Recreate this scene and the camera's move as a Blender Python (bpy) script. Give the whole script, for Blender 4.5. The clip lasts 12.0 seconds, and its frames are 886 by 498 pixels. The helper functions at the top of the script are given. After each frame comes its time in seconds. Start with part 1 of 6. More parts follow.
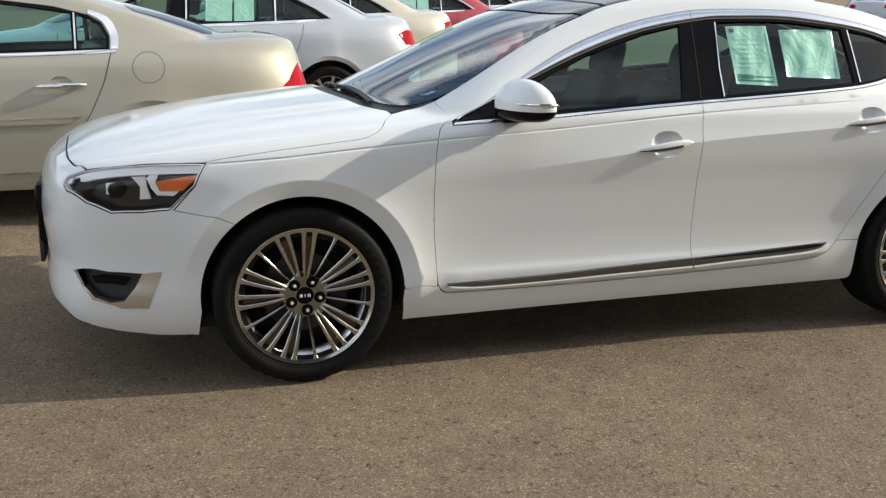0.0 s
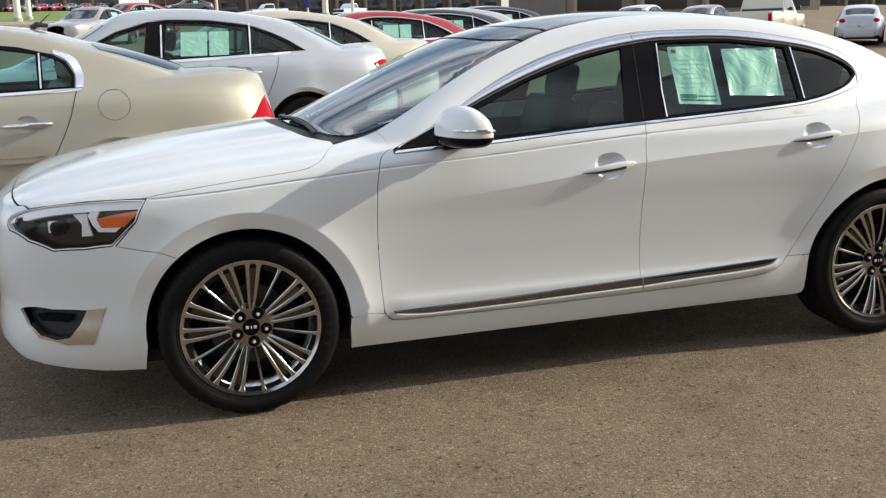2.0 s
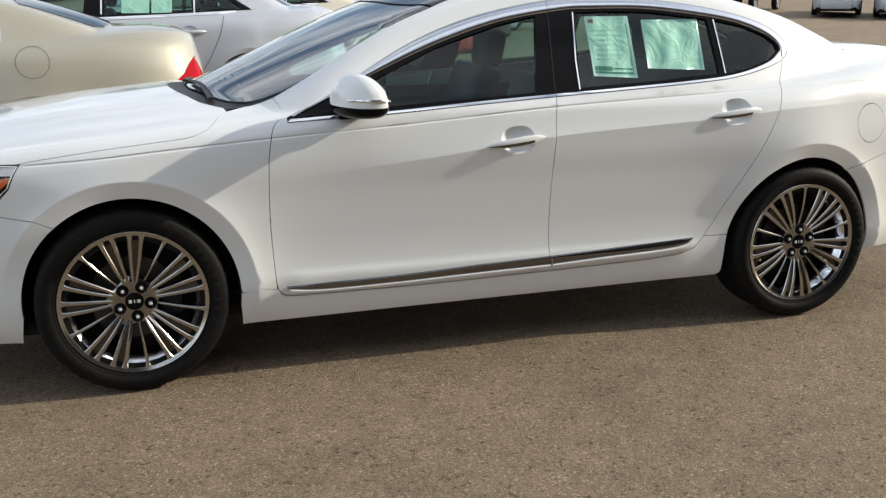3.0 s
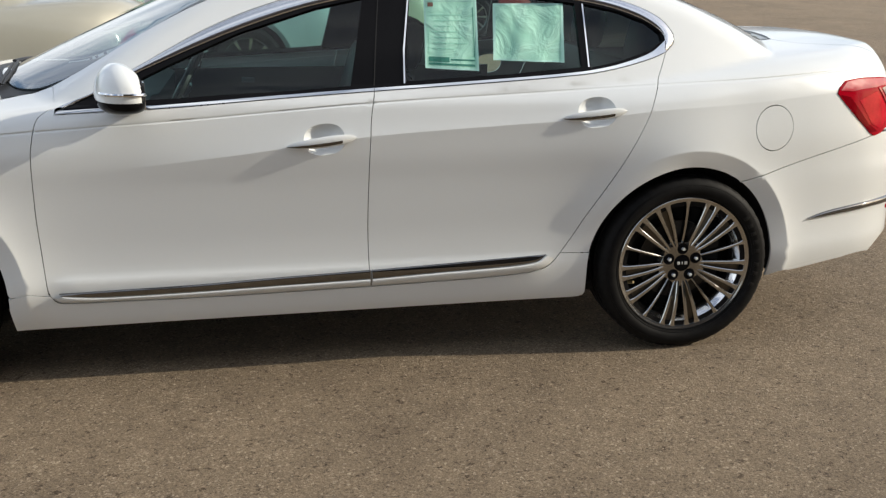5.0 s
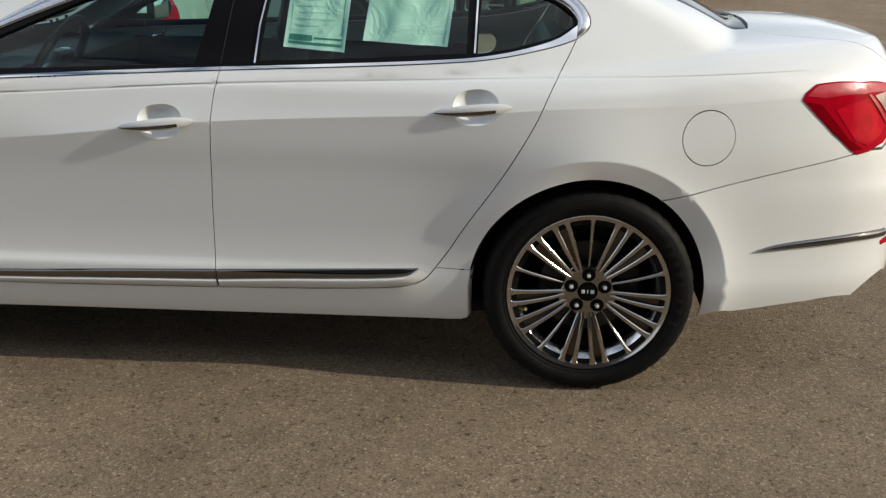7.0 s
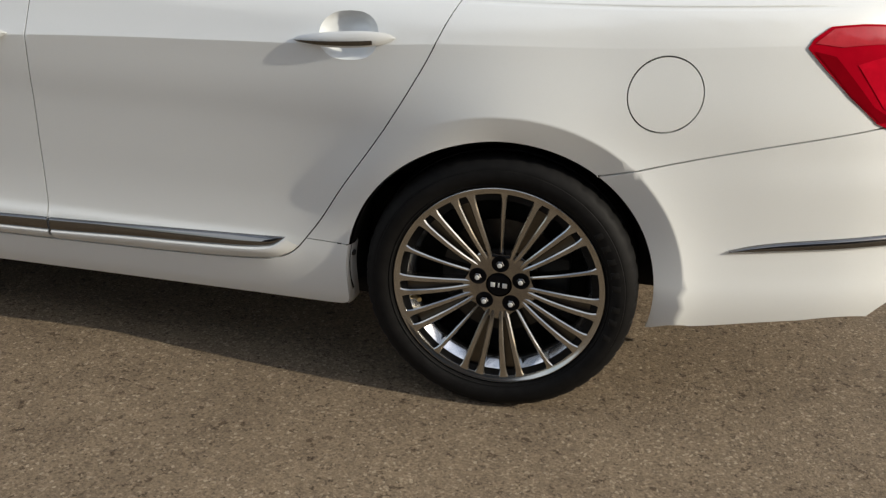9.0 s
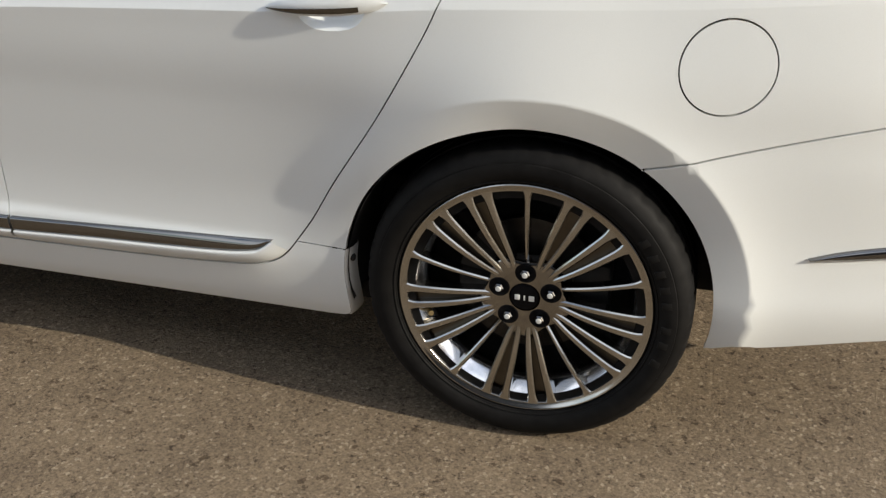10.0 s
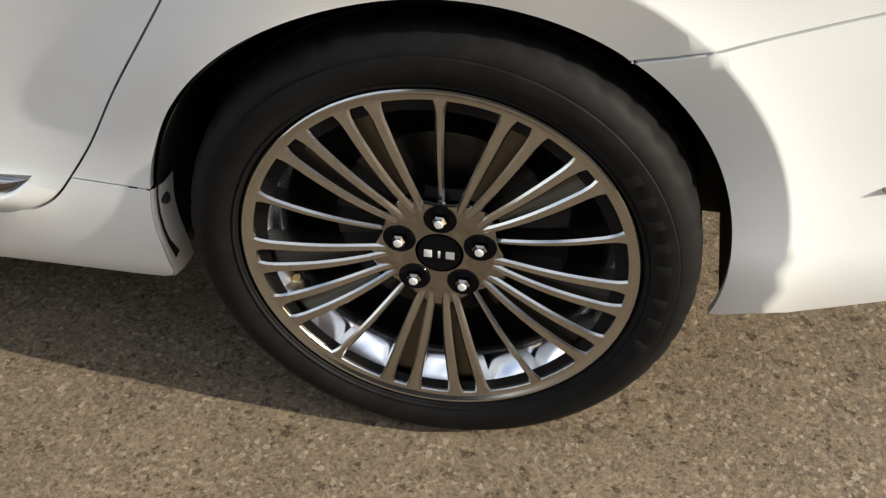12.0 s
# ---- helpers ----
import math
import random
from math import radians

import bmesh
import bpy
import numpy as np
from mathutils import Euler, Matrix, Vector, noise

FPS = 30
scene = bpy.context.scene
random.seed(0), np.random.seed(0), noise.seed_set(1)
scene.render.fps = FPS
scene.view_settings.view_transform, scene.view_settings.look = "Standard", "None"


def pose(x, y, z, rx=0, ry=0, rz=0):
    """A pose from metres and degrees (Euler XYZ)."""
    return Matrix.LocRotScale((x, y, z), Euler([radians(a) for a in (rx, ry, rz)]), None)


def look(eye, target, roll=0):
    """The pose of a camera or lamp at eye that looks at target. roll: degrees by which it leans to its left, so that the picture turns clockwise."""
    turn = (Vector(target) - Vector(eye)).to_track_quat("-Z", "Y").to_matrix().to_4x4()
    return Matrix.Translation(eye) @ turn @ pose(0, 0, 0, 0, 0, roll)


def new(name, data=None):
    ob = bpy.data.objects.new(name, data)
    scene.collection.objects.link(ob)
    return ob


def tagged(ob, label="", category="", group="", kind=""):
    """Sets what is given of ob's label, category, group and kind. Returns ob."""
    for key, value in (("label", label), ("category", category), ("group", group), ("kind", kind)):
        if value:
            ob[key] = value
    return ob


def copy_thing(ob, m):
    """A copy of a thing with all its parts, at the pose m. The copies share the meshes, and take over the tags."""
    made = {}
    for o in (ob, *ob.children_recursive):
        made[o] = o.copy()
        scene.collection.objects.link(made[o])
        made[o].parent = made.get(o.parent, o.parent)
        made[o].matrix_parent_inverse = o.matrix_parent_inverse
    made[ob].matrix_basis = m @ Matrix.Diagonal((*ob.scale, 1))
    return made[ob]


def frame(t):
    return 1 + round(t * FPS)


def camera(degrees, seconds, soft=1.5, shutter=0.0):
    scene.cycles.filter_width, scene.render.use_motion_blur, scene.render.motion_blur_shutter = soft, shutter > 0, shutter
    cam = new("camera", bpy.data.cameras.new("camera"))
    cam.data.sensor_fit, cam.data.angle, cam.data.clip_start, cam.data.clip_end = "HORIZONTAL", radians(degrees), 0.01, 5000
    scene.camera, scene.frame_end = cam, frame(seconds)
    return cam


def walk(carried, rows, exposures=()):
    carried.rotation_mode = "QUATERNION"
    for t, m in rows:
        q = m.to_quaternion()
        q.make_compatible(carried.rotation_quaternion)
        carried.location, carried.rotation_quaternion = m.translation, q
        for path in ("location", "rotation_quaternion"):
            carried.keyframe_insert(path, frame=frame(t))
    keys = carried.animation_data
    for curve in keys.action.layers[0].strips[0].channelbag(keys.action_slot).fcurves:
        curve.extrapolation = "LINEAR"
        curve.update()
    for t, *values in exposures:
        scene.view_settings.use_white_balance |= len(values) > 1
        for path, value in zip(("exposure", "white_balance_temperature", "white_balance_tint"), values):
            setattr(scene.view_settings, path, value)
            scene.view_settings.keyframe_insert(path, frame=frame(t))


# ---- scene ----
from mathutils.geometry import delaunay_2d_cdt

cam = camera(48.1, 12.0, soft=1.3)
PATH = [
    (0, (-0.529, -3.55, 1.398), (0.025, -1.688, 0.924), 0.2),
    (0.5, (-0.567, -3.541, 1.39), (0.05, -1.7, 0.91), 0.6),
    (1, (-0.554, -3.548, 1.392), (0.068, -1.708, 0.916), -0.7),
    (1.5, (-0.487, -3.58, 1.404), (0.054, -1.702, 0.977), -2.3),
    (2, (-0.312, -3.634, 1.405), (0.237, -1.758, 0.981), -1.6),
    (2.5, (-0.17, -3.614, 1.408), (0.439, -1.769, 0.935), -0.8),
    (2.7, (-0.101, -3.575, 1.403), (0.509, -1.733, 0.92), -0.5),
    (4.3, (0.812, -3.591, 1.48), (1.179, -1.711, 0.903), -0.0),
    (4.5, (0.926, -3.519, 1.479), (1.299, -1.643, 0.893), 0.3),
    (5, (1.273, -3.398, 1.47), (1.617, -1.511, 0.905), 0.3),
    (5.5, (1.612, -3.401, 1.477), (1.831, -1.491, 0.927), 0.3),
    (6, (1.867, -3.245, 1.458), (2.036, -1.338, 0.881), 0.8),
    (6.5, (2.156, -3.074, 1.458), (2.267, -1.164, 0.875), 1.5),
    (7, (2.487, -2.998, 1.468), (2.414, -1.1, 0.844), 1.3),
    (7.5, (2.627, -2.812, 1.432), (2.56, -0.943, 0.723), 3.0),
    (7.7, (2.666, -2.723, 1.426), (2.604, -0.862, 0.696), 3.4),
    (9.3, (3.151, -2.028, 1.418), (2.769, -0.255, 0.574), 2.2),
    (9.5, (3.137, -1.933, 1.408), (2.739, -0.176, 0.539), 1.8),
    (10, (3.159, -1.697, 1.392), (2.684, 0.003, 0.453), -0.0),
    (10.5, (3.195, -1.446, 1.364), (2.778, 0.203, 0.31), -0.9),
    (11, (3.073, -1.182, 1.293), (2.876, 0.435, 0.132), 1.5),
    (11.5, (3.001, -0.987, 1.229), (2.813, 0.557, -0.027), 1.3),
    (12, (2.996, -0.945, 1.195), (2.775, 0.569, -0.093), 1.3),
]
walk(cam, [(t, look(eye, target, roll)) for t, eye, target, roll in PATH], [(0.0, 0.26), (2.7, 0.25), (5.0, 0.18), (6.0, 0.12), (7.0, -0.04), (7.5, 0.02), (9.5, 0.10), (10.0, 0.35), (10.5, 0.34), (11.0, 0.30), (11.5, 0.38), (12.0, 0.78)])

# ---- daylight: a low warm sun from behind the tail, on the flank's side ----
SUN = Vector((2.10, -0.29, 1.0)).normalized()
sky_world = bpy.data.worlds.new("sky")
scene.world = sky_world
sky_world.use_nodes = True
wn = sky_world.node_tree
wn.nodes.clear()
sky_node = wn.nodes.new("ShaderNodeTexSky")
sky_node.sky_type = "NISHITA"
sky_node.sun_disc = False
sky_node.sun_elevation = math.asin(SUN.z)
sky_node.sun_rotation = math.atan2(SUN.x, SUN.y)
sky_node.air_density, sky_node.dust_density, sky_node.ozone_density = 1.0, 1.6, 1.0
bg_node = wn.nodes.new("ShaderNodeBackground")
bg_node.inputs["Strength"].default_value = 0.14
wo = wn.nodes.new("ShaderNodeOutputWorld")
# thin streaked cloud over the whole sky
sky_at = wn.nodes.new("ShaderNodeTexCoord")
sky_map = wn.nodes.new("ShaderNodeMapping")
sky_map.inputs["Rotation"].default_value = (0.2, 0.1, 0.6)
sky_map.inputs["Scale"].default_value = (1.2, 5.0, 4.0)
cloud = wn.nodes.new("ShaderNodeTexNoise")
cloud.inputs["Scale"].default_value, cloud.inputs["Detail"].default_value, cloud.inputs["Roughness"].default_value = 1.6, 7.0, 0.6
cover = wn.nodes.new("ShaderNodeValToRGB")
cover.color_ramp.elements[0].position, cover.color_ramp.elements[1].position = 0.38, 0.64
cover.color_ramp.elements[1].color = (0.85, 0.85, 0.85, 1)
sky_mix = wn.nodes.new("ShaderNodeMix")
sky_mix.data_type = "RGBA"
sky_mix.inputs[7].default_value = (9.2, 9.5, 9.9, 1)
wn.links.new(sky_at.outputs["Generated"], sky_map.inputs[0])
wn.links.new(sky_map.outputs[0], cloud.inputs["Vector"])
wn.links.new(cloud.outputs[0], cover.inputs[0])
wn.links.new(cover.outputs[0], sky_mix.inputs[0])
wn.links.new(sky_node.outputs[0], sky_mix.inputs[6])
wn.links.new(sky_mix.outputs[2], bg_node.inputs[0])
wn.links.new(bg_node.outputs[0], wo.inputs[0])
sun_data = bpy.data.lights.new("sun", "SUN")
sun_data.energy, sun_data.angle, sun_data.color = 3.75, radians(0.55), (1.0, 0.92, 0.765)
sun = new("sun", sun_data)
sun.matrix_world = look(SUN * 30, (0, 0, 0))


# ---- materials ----
def material(name):
    m = bpy.data.materials.new(name)
    m.use_nodes = True
    nt = m.node_tree
    return m, nt, nt.nodes["Principled BSDF"]


def node(nt, kind, **values):
    n = nt.nodes.new("ShaderNode" + kind)
    for key, value in values.items():
        n.inputs[key.replace("_", " ")].default_value = value
    return n


def ramp(nt, source, stops):
    r = nt.nodes.new("ShaderNodeValToRGB")
    e = r.color_ramp.elements
    while len(e) < len(stops):
        e.new(0.5)
    for el, (at, c) in zip(e, stops):
        el.position = at
        el.color = (*c, 1) if len(c) == 3 else c
    nt.links.new(source, r.inputs[0])
    return r.outputs[0]


def coords(nt, scale=1.0):
    t = nt.nodes.new("ShaderNodeTexCoord")
    mp = nt.nodes.new("ShaderNodeMapping")
    mp.inputs["Scale"].default_value = (scale,) * 3 if isinstance(scale, (int, float)) else scale
    nt.links.new(t.outputs["Object"], mp.inputs[0])
    return mp.outputs[0]


def plain(name, color, rough=0.5, metal=0.0, coat=0.0, grain=0.12, scale=60.0, bump=0.0, spec=0.5):
    """A surface with fine grain and slow blotches in its colour."""
    m, nt, b = material(name)
    v = coords(nt)
    n1 = node(nt, "TexNoise", Scale=scale, Detail=6.0, Roughness=0.6)
    n2 = node(nt, "TexNoise", Scale=scale / 14, Detail=3.0)
    for n in (n1, n2):
        nt.links.new(v, n.inputs["Vector"])
    mul = nt.nodes.new("ShaderNodeMath")
    mul.operation = "MULTIPLY"
    nt.links.new(n1.outputs[0], mul.inputs[0])
    nt.links.new(n2.outputs[0], mul.inputs[1])
    lo = tuple(c * (1 - grain) for c in color)
    hi = tuple(min(1.0, c * (1 + grain)) for c in color)
    nt.links.new(ramp(nt, mul.outputs[0], [(0.12, lo), (0.4, hi)]), b.inputs["Base Color"])
    b.inputs["Roughness"].default_value, b.inputs["Metallic"].default_value = rough, metal
    b.inputs["Coat Weight"].default_value, b.inputs["Coat Roughness"].default_value = coat, 0.04
    b.inputs["Specular IOR Level"].default_value = spec
    if bump:
        bp = node(nt, "Bump", Strength=bump, Distance=0.002)
        nt.links.new(n1.outputs[0], bp.inputs["Height"])
        nt.links.new(bp.outputs[0], b.inputs["Normal"])
    return m


def paint(name, color, rough=0.42, metal=0.0, flake=0.03):
    """Car paint: base, faint flake and dust film under a clear coat."""
    m, nt, b = material(name)
    v = coords(nt)
    fl = node(nt, "TexNoise", Scale=900.0, Detail=1.0)
    dust = node(nt, "TexNoise", Scale=3.0, Detail=5.0, Roughness=0.65)
    for n in (fl, dust):
        nt.links.new(v, n.inputs["Vector"])
    lo = tuple(c * (1 - flake) for c in color)
    nt.links.new(ramp(nt, fl.outputs[0], [(0.35, lo), (0.65, color)]), b.inputs["Base Color"])
    nt.links.new(ramp(nt, dust.outputs[0], [(0.3, (rough * 0.85,) * 3), (0.7, (rough * 1.15,) * 3)]), b.inputs["Roughness"])
    nt.links.new(ramp(nt, dust.outputs[0], [(0.35, (0.06,) * 3), (0.75, (0.13,) * 3)]), b.inputs["Coat Roughness"])
    b.inputs["Metallic"].default_value = metal
    b.inputs["Coat Weight"].default_value = 1.0
    return m


def pane(name, tint, gloss=0.0, rough=0.0):
    """A single sheet of glass: it lets tinted light through and mirrors by Fresnel."""
    m = bpy.data.materials.new(name)
    m.use_nodes = True
    nt = m.node_tree
    nt.nodes.clear()
    tr = nt.nodes.new("ShaderNodeBsdfTransparent")
    tr.inputs[0].default_value = (*tint, 1)
    gl = nt.nodes.new("ShaderNodeBsdfGlossy")
    gl.inputs["Roughness"].default_value = rough
    face = node(nt, "LayerWeight", Blend=0.5)
    fr = nt.nodes.new("ShaderNodeMath")
    fr.operation = "POWER"
    fr.inputs[1].default_value = 4.5
    nt.links.new(face.outputs["Facing"], fr.inputs[0])
    add = nt.nodes.new("ShaderNodeMath")
    add.operation = "ADD"
    add.inputs[1].default_value = gloss
    mix = nt.nodes.new("ShaderNodeMixShader")
    out = nt.nodes.new("ShaderNodeOutputMaterial")
    nt.links.new(fr.outputs[0], add.inputs[0])
    nt.links.new(add.outputs[0], mix.inputs[0])
    nt.links.new(tr.outputs[0], mix.inputs[1])
    nt.links.new(gl.outputs[0], mix.inputs[2])
    nt.links.new(mix.outputs[0], out.inputs[0])
    return m


def asphalt():
    """Worn asphalt: tan and grey stone in a dark binder, pits, oil stains and faded stretches."""
    m, nt, b = material("worn_asphalt")
    v = coords(nt)
    stone = nt.nodes.new("ShaderNodeTexVoronoi")
    stone.inputs["Scale"].default_value = 130.0
    fine = node(nt, "TexNoise", Scale=150.0, Detail=8.0, Roughness=0.75)
    clump = node(nt, "TexNoise", Scale=52.0, Detail=5.0, Roughness=0.7)
    wide = node(nt, "TexNoise", Scale=1.1, Detail=6.0, Roughness=0.62)
    patch = node(nt, "TexNoise", Scale=6.5, Detail=4.0, Roughness=0.6)
    pock = node(nt, "TexNoise", Scale=35.0, Detail=4.0, Roughness=0.65)
    stain = node(nt, "TexNoise", Scale=0.35, Detail=4.0, Roughness=0.6, Distortion=0.6)
    for n in (stone, fine, clump, wide, stain, patch, pock):
        nt.links.new(v, n.inputs["Vector"])
    shade = ramp(nt, stone.outputs["Color"], [(0.0, (0.143, 0.108, 0.074)), (0.35, (0.196, 0.151, 0.104)), (0.75, (0.238, 0.185, 0.128)), (0.93, (0.35, 0.290, 0.215))])
    pits = ramp(nt, clump.outputs[0], [(0.31, (0.26, 0.24, 0.22)), (0.41, (1.0, 1.0, 1.0))])
    grit = ramp(nt, fine.outputs[0], [(0.36, (0.62, 0.61, 0.60)), (0.60, (1.30, 1.29, 1.28))])
    slow = ramp(nt, wide.outputs[0], [(0.30, (0.87, 0.86, 0.85)), (0.70, (1.12, 1.11, 1.09))])
    spots = ramp(nt, stain.outputs[0], [(0.33, (0.80, 0.79, 0.78)), (0.45, (1.0, 1.0, 1.0))])
    mottle = ramp(nt, patch.outputs[0], [(0.35, (0.90, 0.89, 0.88)), (0.65, (1.08, 1.08, 1.07))])
    holes = ramp(nt, pock.outputs[0], [(0.350, (0.46, 0.43, 0.40)), (0.385, (1.0, 1.0, 1.0))])
    last = shade
    for layer in (pits, grit, slow, spots, mottle, holes):
        mx = nt.nodes.new("ShaderNodeMix")
        mx.data_type, mx.blend_type = "RGBA", "MULTIPLY"
        mx.inputs[0].default_value = 1.0
        nt.links.new(last, mx.inputs[6])
        nt.links.new(layer, mx.inputs[7])
        last = mx.outputs[2]
    nt.links.new(last, b.inputs["Base Color"])
    b.inputs["Roughness"].default_value = 0.85
    b.inputs["Specular IOR Level"].default_value = 0.3
    h = nt.nodes.new("ShaderNodeMath")
    h.operation = "ADD"
    nt.links.new(clump.outputs[0], h.inputs[0])
    nt.links.new(fine.outputs[0], h.inputs[1])
    bp = node(nt, "Bump", Strength=0.9, Distance=0.009)
    nt.links.new(h.outputs[0], bp.inputs["Height"])
    nt.links.new(bp.outputs[0], b.inputs["Normal"])
    return m


def paper():
    """Thin printed paper behind glass, creased, greenish through the pane."""
    m, nt, b = material("window_paper")
    v = coords(nt)
    n = node(nt, "TexNoise", Scale=9.0, Detail=4.0, Distortion=1.2)
    nt.links.new(v, n.inputs["Vector"])
    nt.links.new(ramp(nt, n.outputs[0], [(0.3, (0.64, 0.84, 0.73)), (0.65, (0.88, 0.98, 0.90))]), b.inputs["Base Color"])
    b.inputs["Roughness"].default_value = 0.6
    bp = node(nt, "Bump", Strength=0.5, Distance=0.025)
    nt.links.new(n.outputs[0], bp.inputs["Height"])
    nt.links.new(bp.outputs[0], b.inputs["Normal"])
    return m


WHITE = paint("pearl_white_paint", (0.73, 0.752, 0.757), 0.34)
GOLD = paint("champagne_paint", (0.385, 0.365, 0.295), 0.55, 0.30)
SILVER = paint("silver_white_paint", (0.44, 0.47, 0.515), 0.4, 0.1)
TAN = paint("tan_paint", (0.56, 0.52, 0.42), 0.4, 0.15)
RED = paint("red_paint", (0.36, 0.02, 0.03), 0.4)
PALEGREY = paint("pale_grey_paint", (0.32, 0.325, 0.33), 0.4, 0.2)
BLACKPAINT = paint("black_paint", (0.02, 0.021, 0.024), 0.4)
GREYPAINT = paint("grey_paint", (0.16, 0.165, 0.17), 0.4, 0.3)
CHROME = plain("chrome", (0.80, 0.80, 0.80), 0.07, 1.0, grain=0.02)
BRIGHT = plain("bright_trim", (0.66, 0.67, 0.70), 0.16, 1.0, grain=0.04)
SATIN = plain("satin_chrome", (0.62, 0.61, 0.60), 0.26, 1.0, grain=0.05)
DARKCHROME = plain("dark_chrome", (0.17, 0.168, 0.165), 0.04, 1.0, grain=0.05)
STRIPCHROME = plain("strip_chrome", (0.21, 0.208, 0.206), 0.035, 1.0, grain=0.04)
ALLOY = plain("smoked_alloy", (0.455, 0.448, 0.43), 0.17, 1.0, grain=0.06, scale=200)
HUBCHROME = plain("smoked_hub_chrome", (0.31, 0.30, 0.285), 0.07, 1.0, grain=0.06, scale=120)
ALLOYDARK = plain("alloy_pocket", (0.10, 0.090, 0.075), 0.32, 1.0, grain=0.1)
BARREL = plain("alloy_barrel", (0.74, 0.74, 0.75), 0.16, 1.0, grain=0.1)
GLOSSBLACK = plain("gloss_black", (0.007, 0.007, 0.008), 0.10, coat=0.0, grain=0.1, spec=0.06)
BLACK = plain("black_plastic", (0.018, 0.018, 0.019), 0.55, grain=0.3, bump=0.1)
SOOT = plain("underbody_black", (0.011, 0.011, 0.012), 0.9, grain=0.3)
RUBBER = plain("tyre_rubber", (0.0095, 0.0092, 0.0092), 0.60, grain=0.35, scale=40, bump=0.15, spec=0.10)
RUBBERMARK = plain("tyre_marking_rubber", (0.0115, 0.0112, 0.011), 0.55, grain=0.2, spec=0.12)
LEATHER = plain("black_leather", (0.011, 0.011, 0.0118), 0.5, grain=0.25, scale=160, bump=0.2, spec=0.3)
LEATHERTAN = plain("pale_leather", (0.40, 0.38, 0.33), 0.5, grain=0.15, scale=160, bump=0.2)
TRIM = plain("cabin_trim", (0.013, 0.013, 0.0145), 0.6, grain=0.25)
BRASS = plain("valve_brass", (0.62, 0.52, 0.30), 0.3, 1.0, grain=0.1)
EMBLEM = plain("pale_emblem", (0.72, 0.72, 0.70), 0.35, grain=0.05)
MARKER = plain("green_marker", (0.16, 0.52, 0.14), 0.5, grain=0.25, scale=80)
REDGLINT = plain("red_lens_glint", (0.42, 0.03, 0.042), 0.15, grain=0.15, scale=30)
CLEARGREY = plain("smoked_clear_lens", (0.40, 0.27, 0.26), 0.12, coat=0.5, grain=0.2, scale=40)
STEEL = plain("brake_steel", (0.075, 0.072, 0.07), 0.45, 1.0, grain=0.2)
REDLENS = plain("red_lens", (0.33, 0.002, 0.011), 0.08, spec=0.5, coat=0.0, grain=0.15, scale=12)
REDDARK = plain("dark_red_lens", (0.17, 0.001, 0.005), 0.08, spec=0.2, coat=0.0, grain=0.2, scale=12)
REDINNER = plain("inner_red_lens", (0.46, 0.004, 0.018), 0.12, grain=0.25, scale=25)
for lens in (REDLENS, REDDARK, REDINNER):
    lens.node_tree.nodes["Principled BSDF"].inputs["IOR"].default_value = 1.14
AMBER = plain("amber_reflector", (0.72, 0.13, 0.015), 0.2, coat=1.0, grain=0.2, scale=90)
CLEARLENS = plain("clear_lens", (0.75, 0.74, 0.73), 0.1, coat=1.0, grain=0.05)
LAMPDARK = plain("lamp_housing", (0.012, 0.012, 0.013), 0.25, grain=0.2)
SIDEGLASS = pane("tinted_side_glass", (0.52, 0.74, 0.70), 0.035)
FRONTGLASS = pane("windscreen_glass", (0.74, 0.89, 0.89), 0.28)
DARKGLASS = pane("dark_rear_glass", (0.16, 0.19, 0.19), 0.07)
LENS = pane("headlamp_cover", (0.95, 0.95, 0.95), 0.03)
ROOFGLASS = plain("dark_roof_glass", (0.02, 0.023, 0.026), 0.06, coat=0.2, grain=0.1)
ASPHALT = asphalt()
PAPER = paper()
PRINT = plain("green_print", (0.06, 0.26, 0.21), 0.6)
PRINTPALE = plain("grey_green_print", (0.60, 0.82, 0.72), 0.6)
SLEEVE = plain("clear_sleeve_edge", (0.86, 0.96, 0.93), 0.3, grain=0.1)
PRINTRED = plain("red_print", (0.45, 0.10, 0.07), 0.6)
LAMPWHITE = plain("lamp_reflector_white", (0.90, 0.90, 0.91), 0.3, 0.0, coat=0.3, grain=0.06)
def curve(points, n=400):
    """A dense smooth polyline through control points (Catmull-Rom, centripetal enough for plan curves)."""
    p = np.array(points, float)
    p = np.vstack([2 * p[0] - p[1], p, 2 * p[-1] - p[-2]])
    out = []
    m = max(2, n // (len(p) - 3))
    for i in range(1, len(p) - 2):
        t = np.linspace(0, 1, m, endpoint=False)[:, None]
        a, b, c, d = p[i - 1], p[i], p[i + 1], p[i + 2]
        out.append(0.5 * (2 * b + (c - a) * t + (2 * a - 5 * b + 4 * c - d) * t ** 2 + (3 * b - a - 3 * c + d) * t ** 3))
    return np.vstack(out + [p[-2:-1]])


def graph(points):
    """A smooth function through (x, value) points, with increasing x."""
    c = curve(points)
    xs = np.maximum.accumulate(c[:, 0])
    return lambda x: np.interp(x, xs, c[:, 1])


def smax(a, b, k):
    h = np.clip(0.5 + 0.5 * (a - b) / k, 0, 1)
    return b + (a - b) * h + k * h * (1 - h)


def smin(a, b, k):
    return -smax(-a, -b, k)


def step(x, a, b):
    t = np.clip((x - a) / (b - a), 0, 1)
    return t * t * (3 - 2 * t)


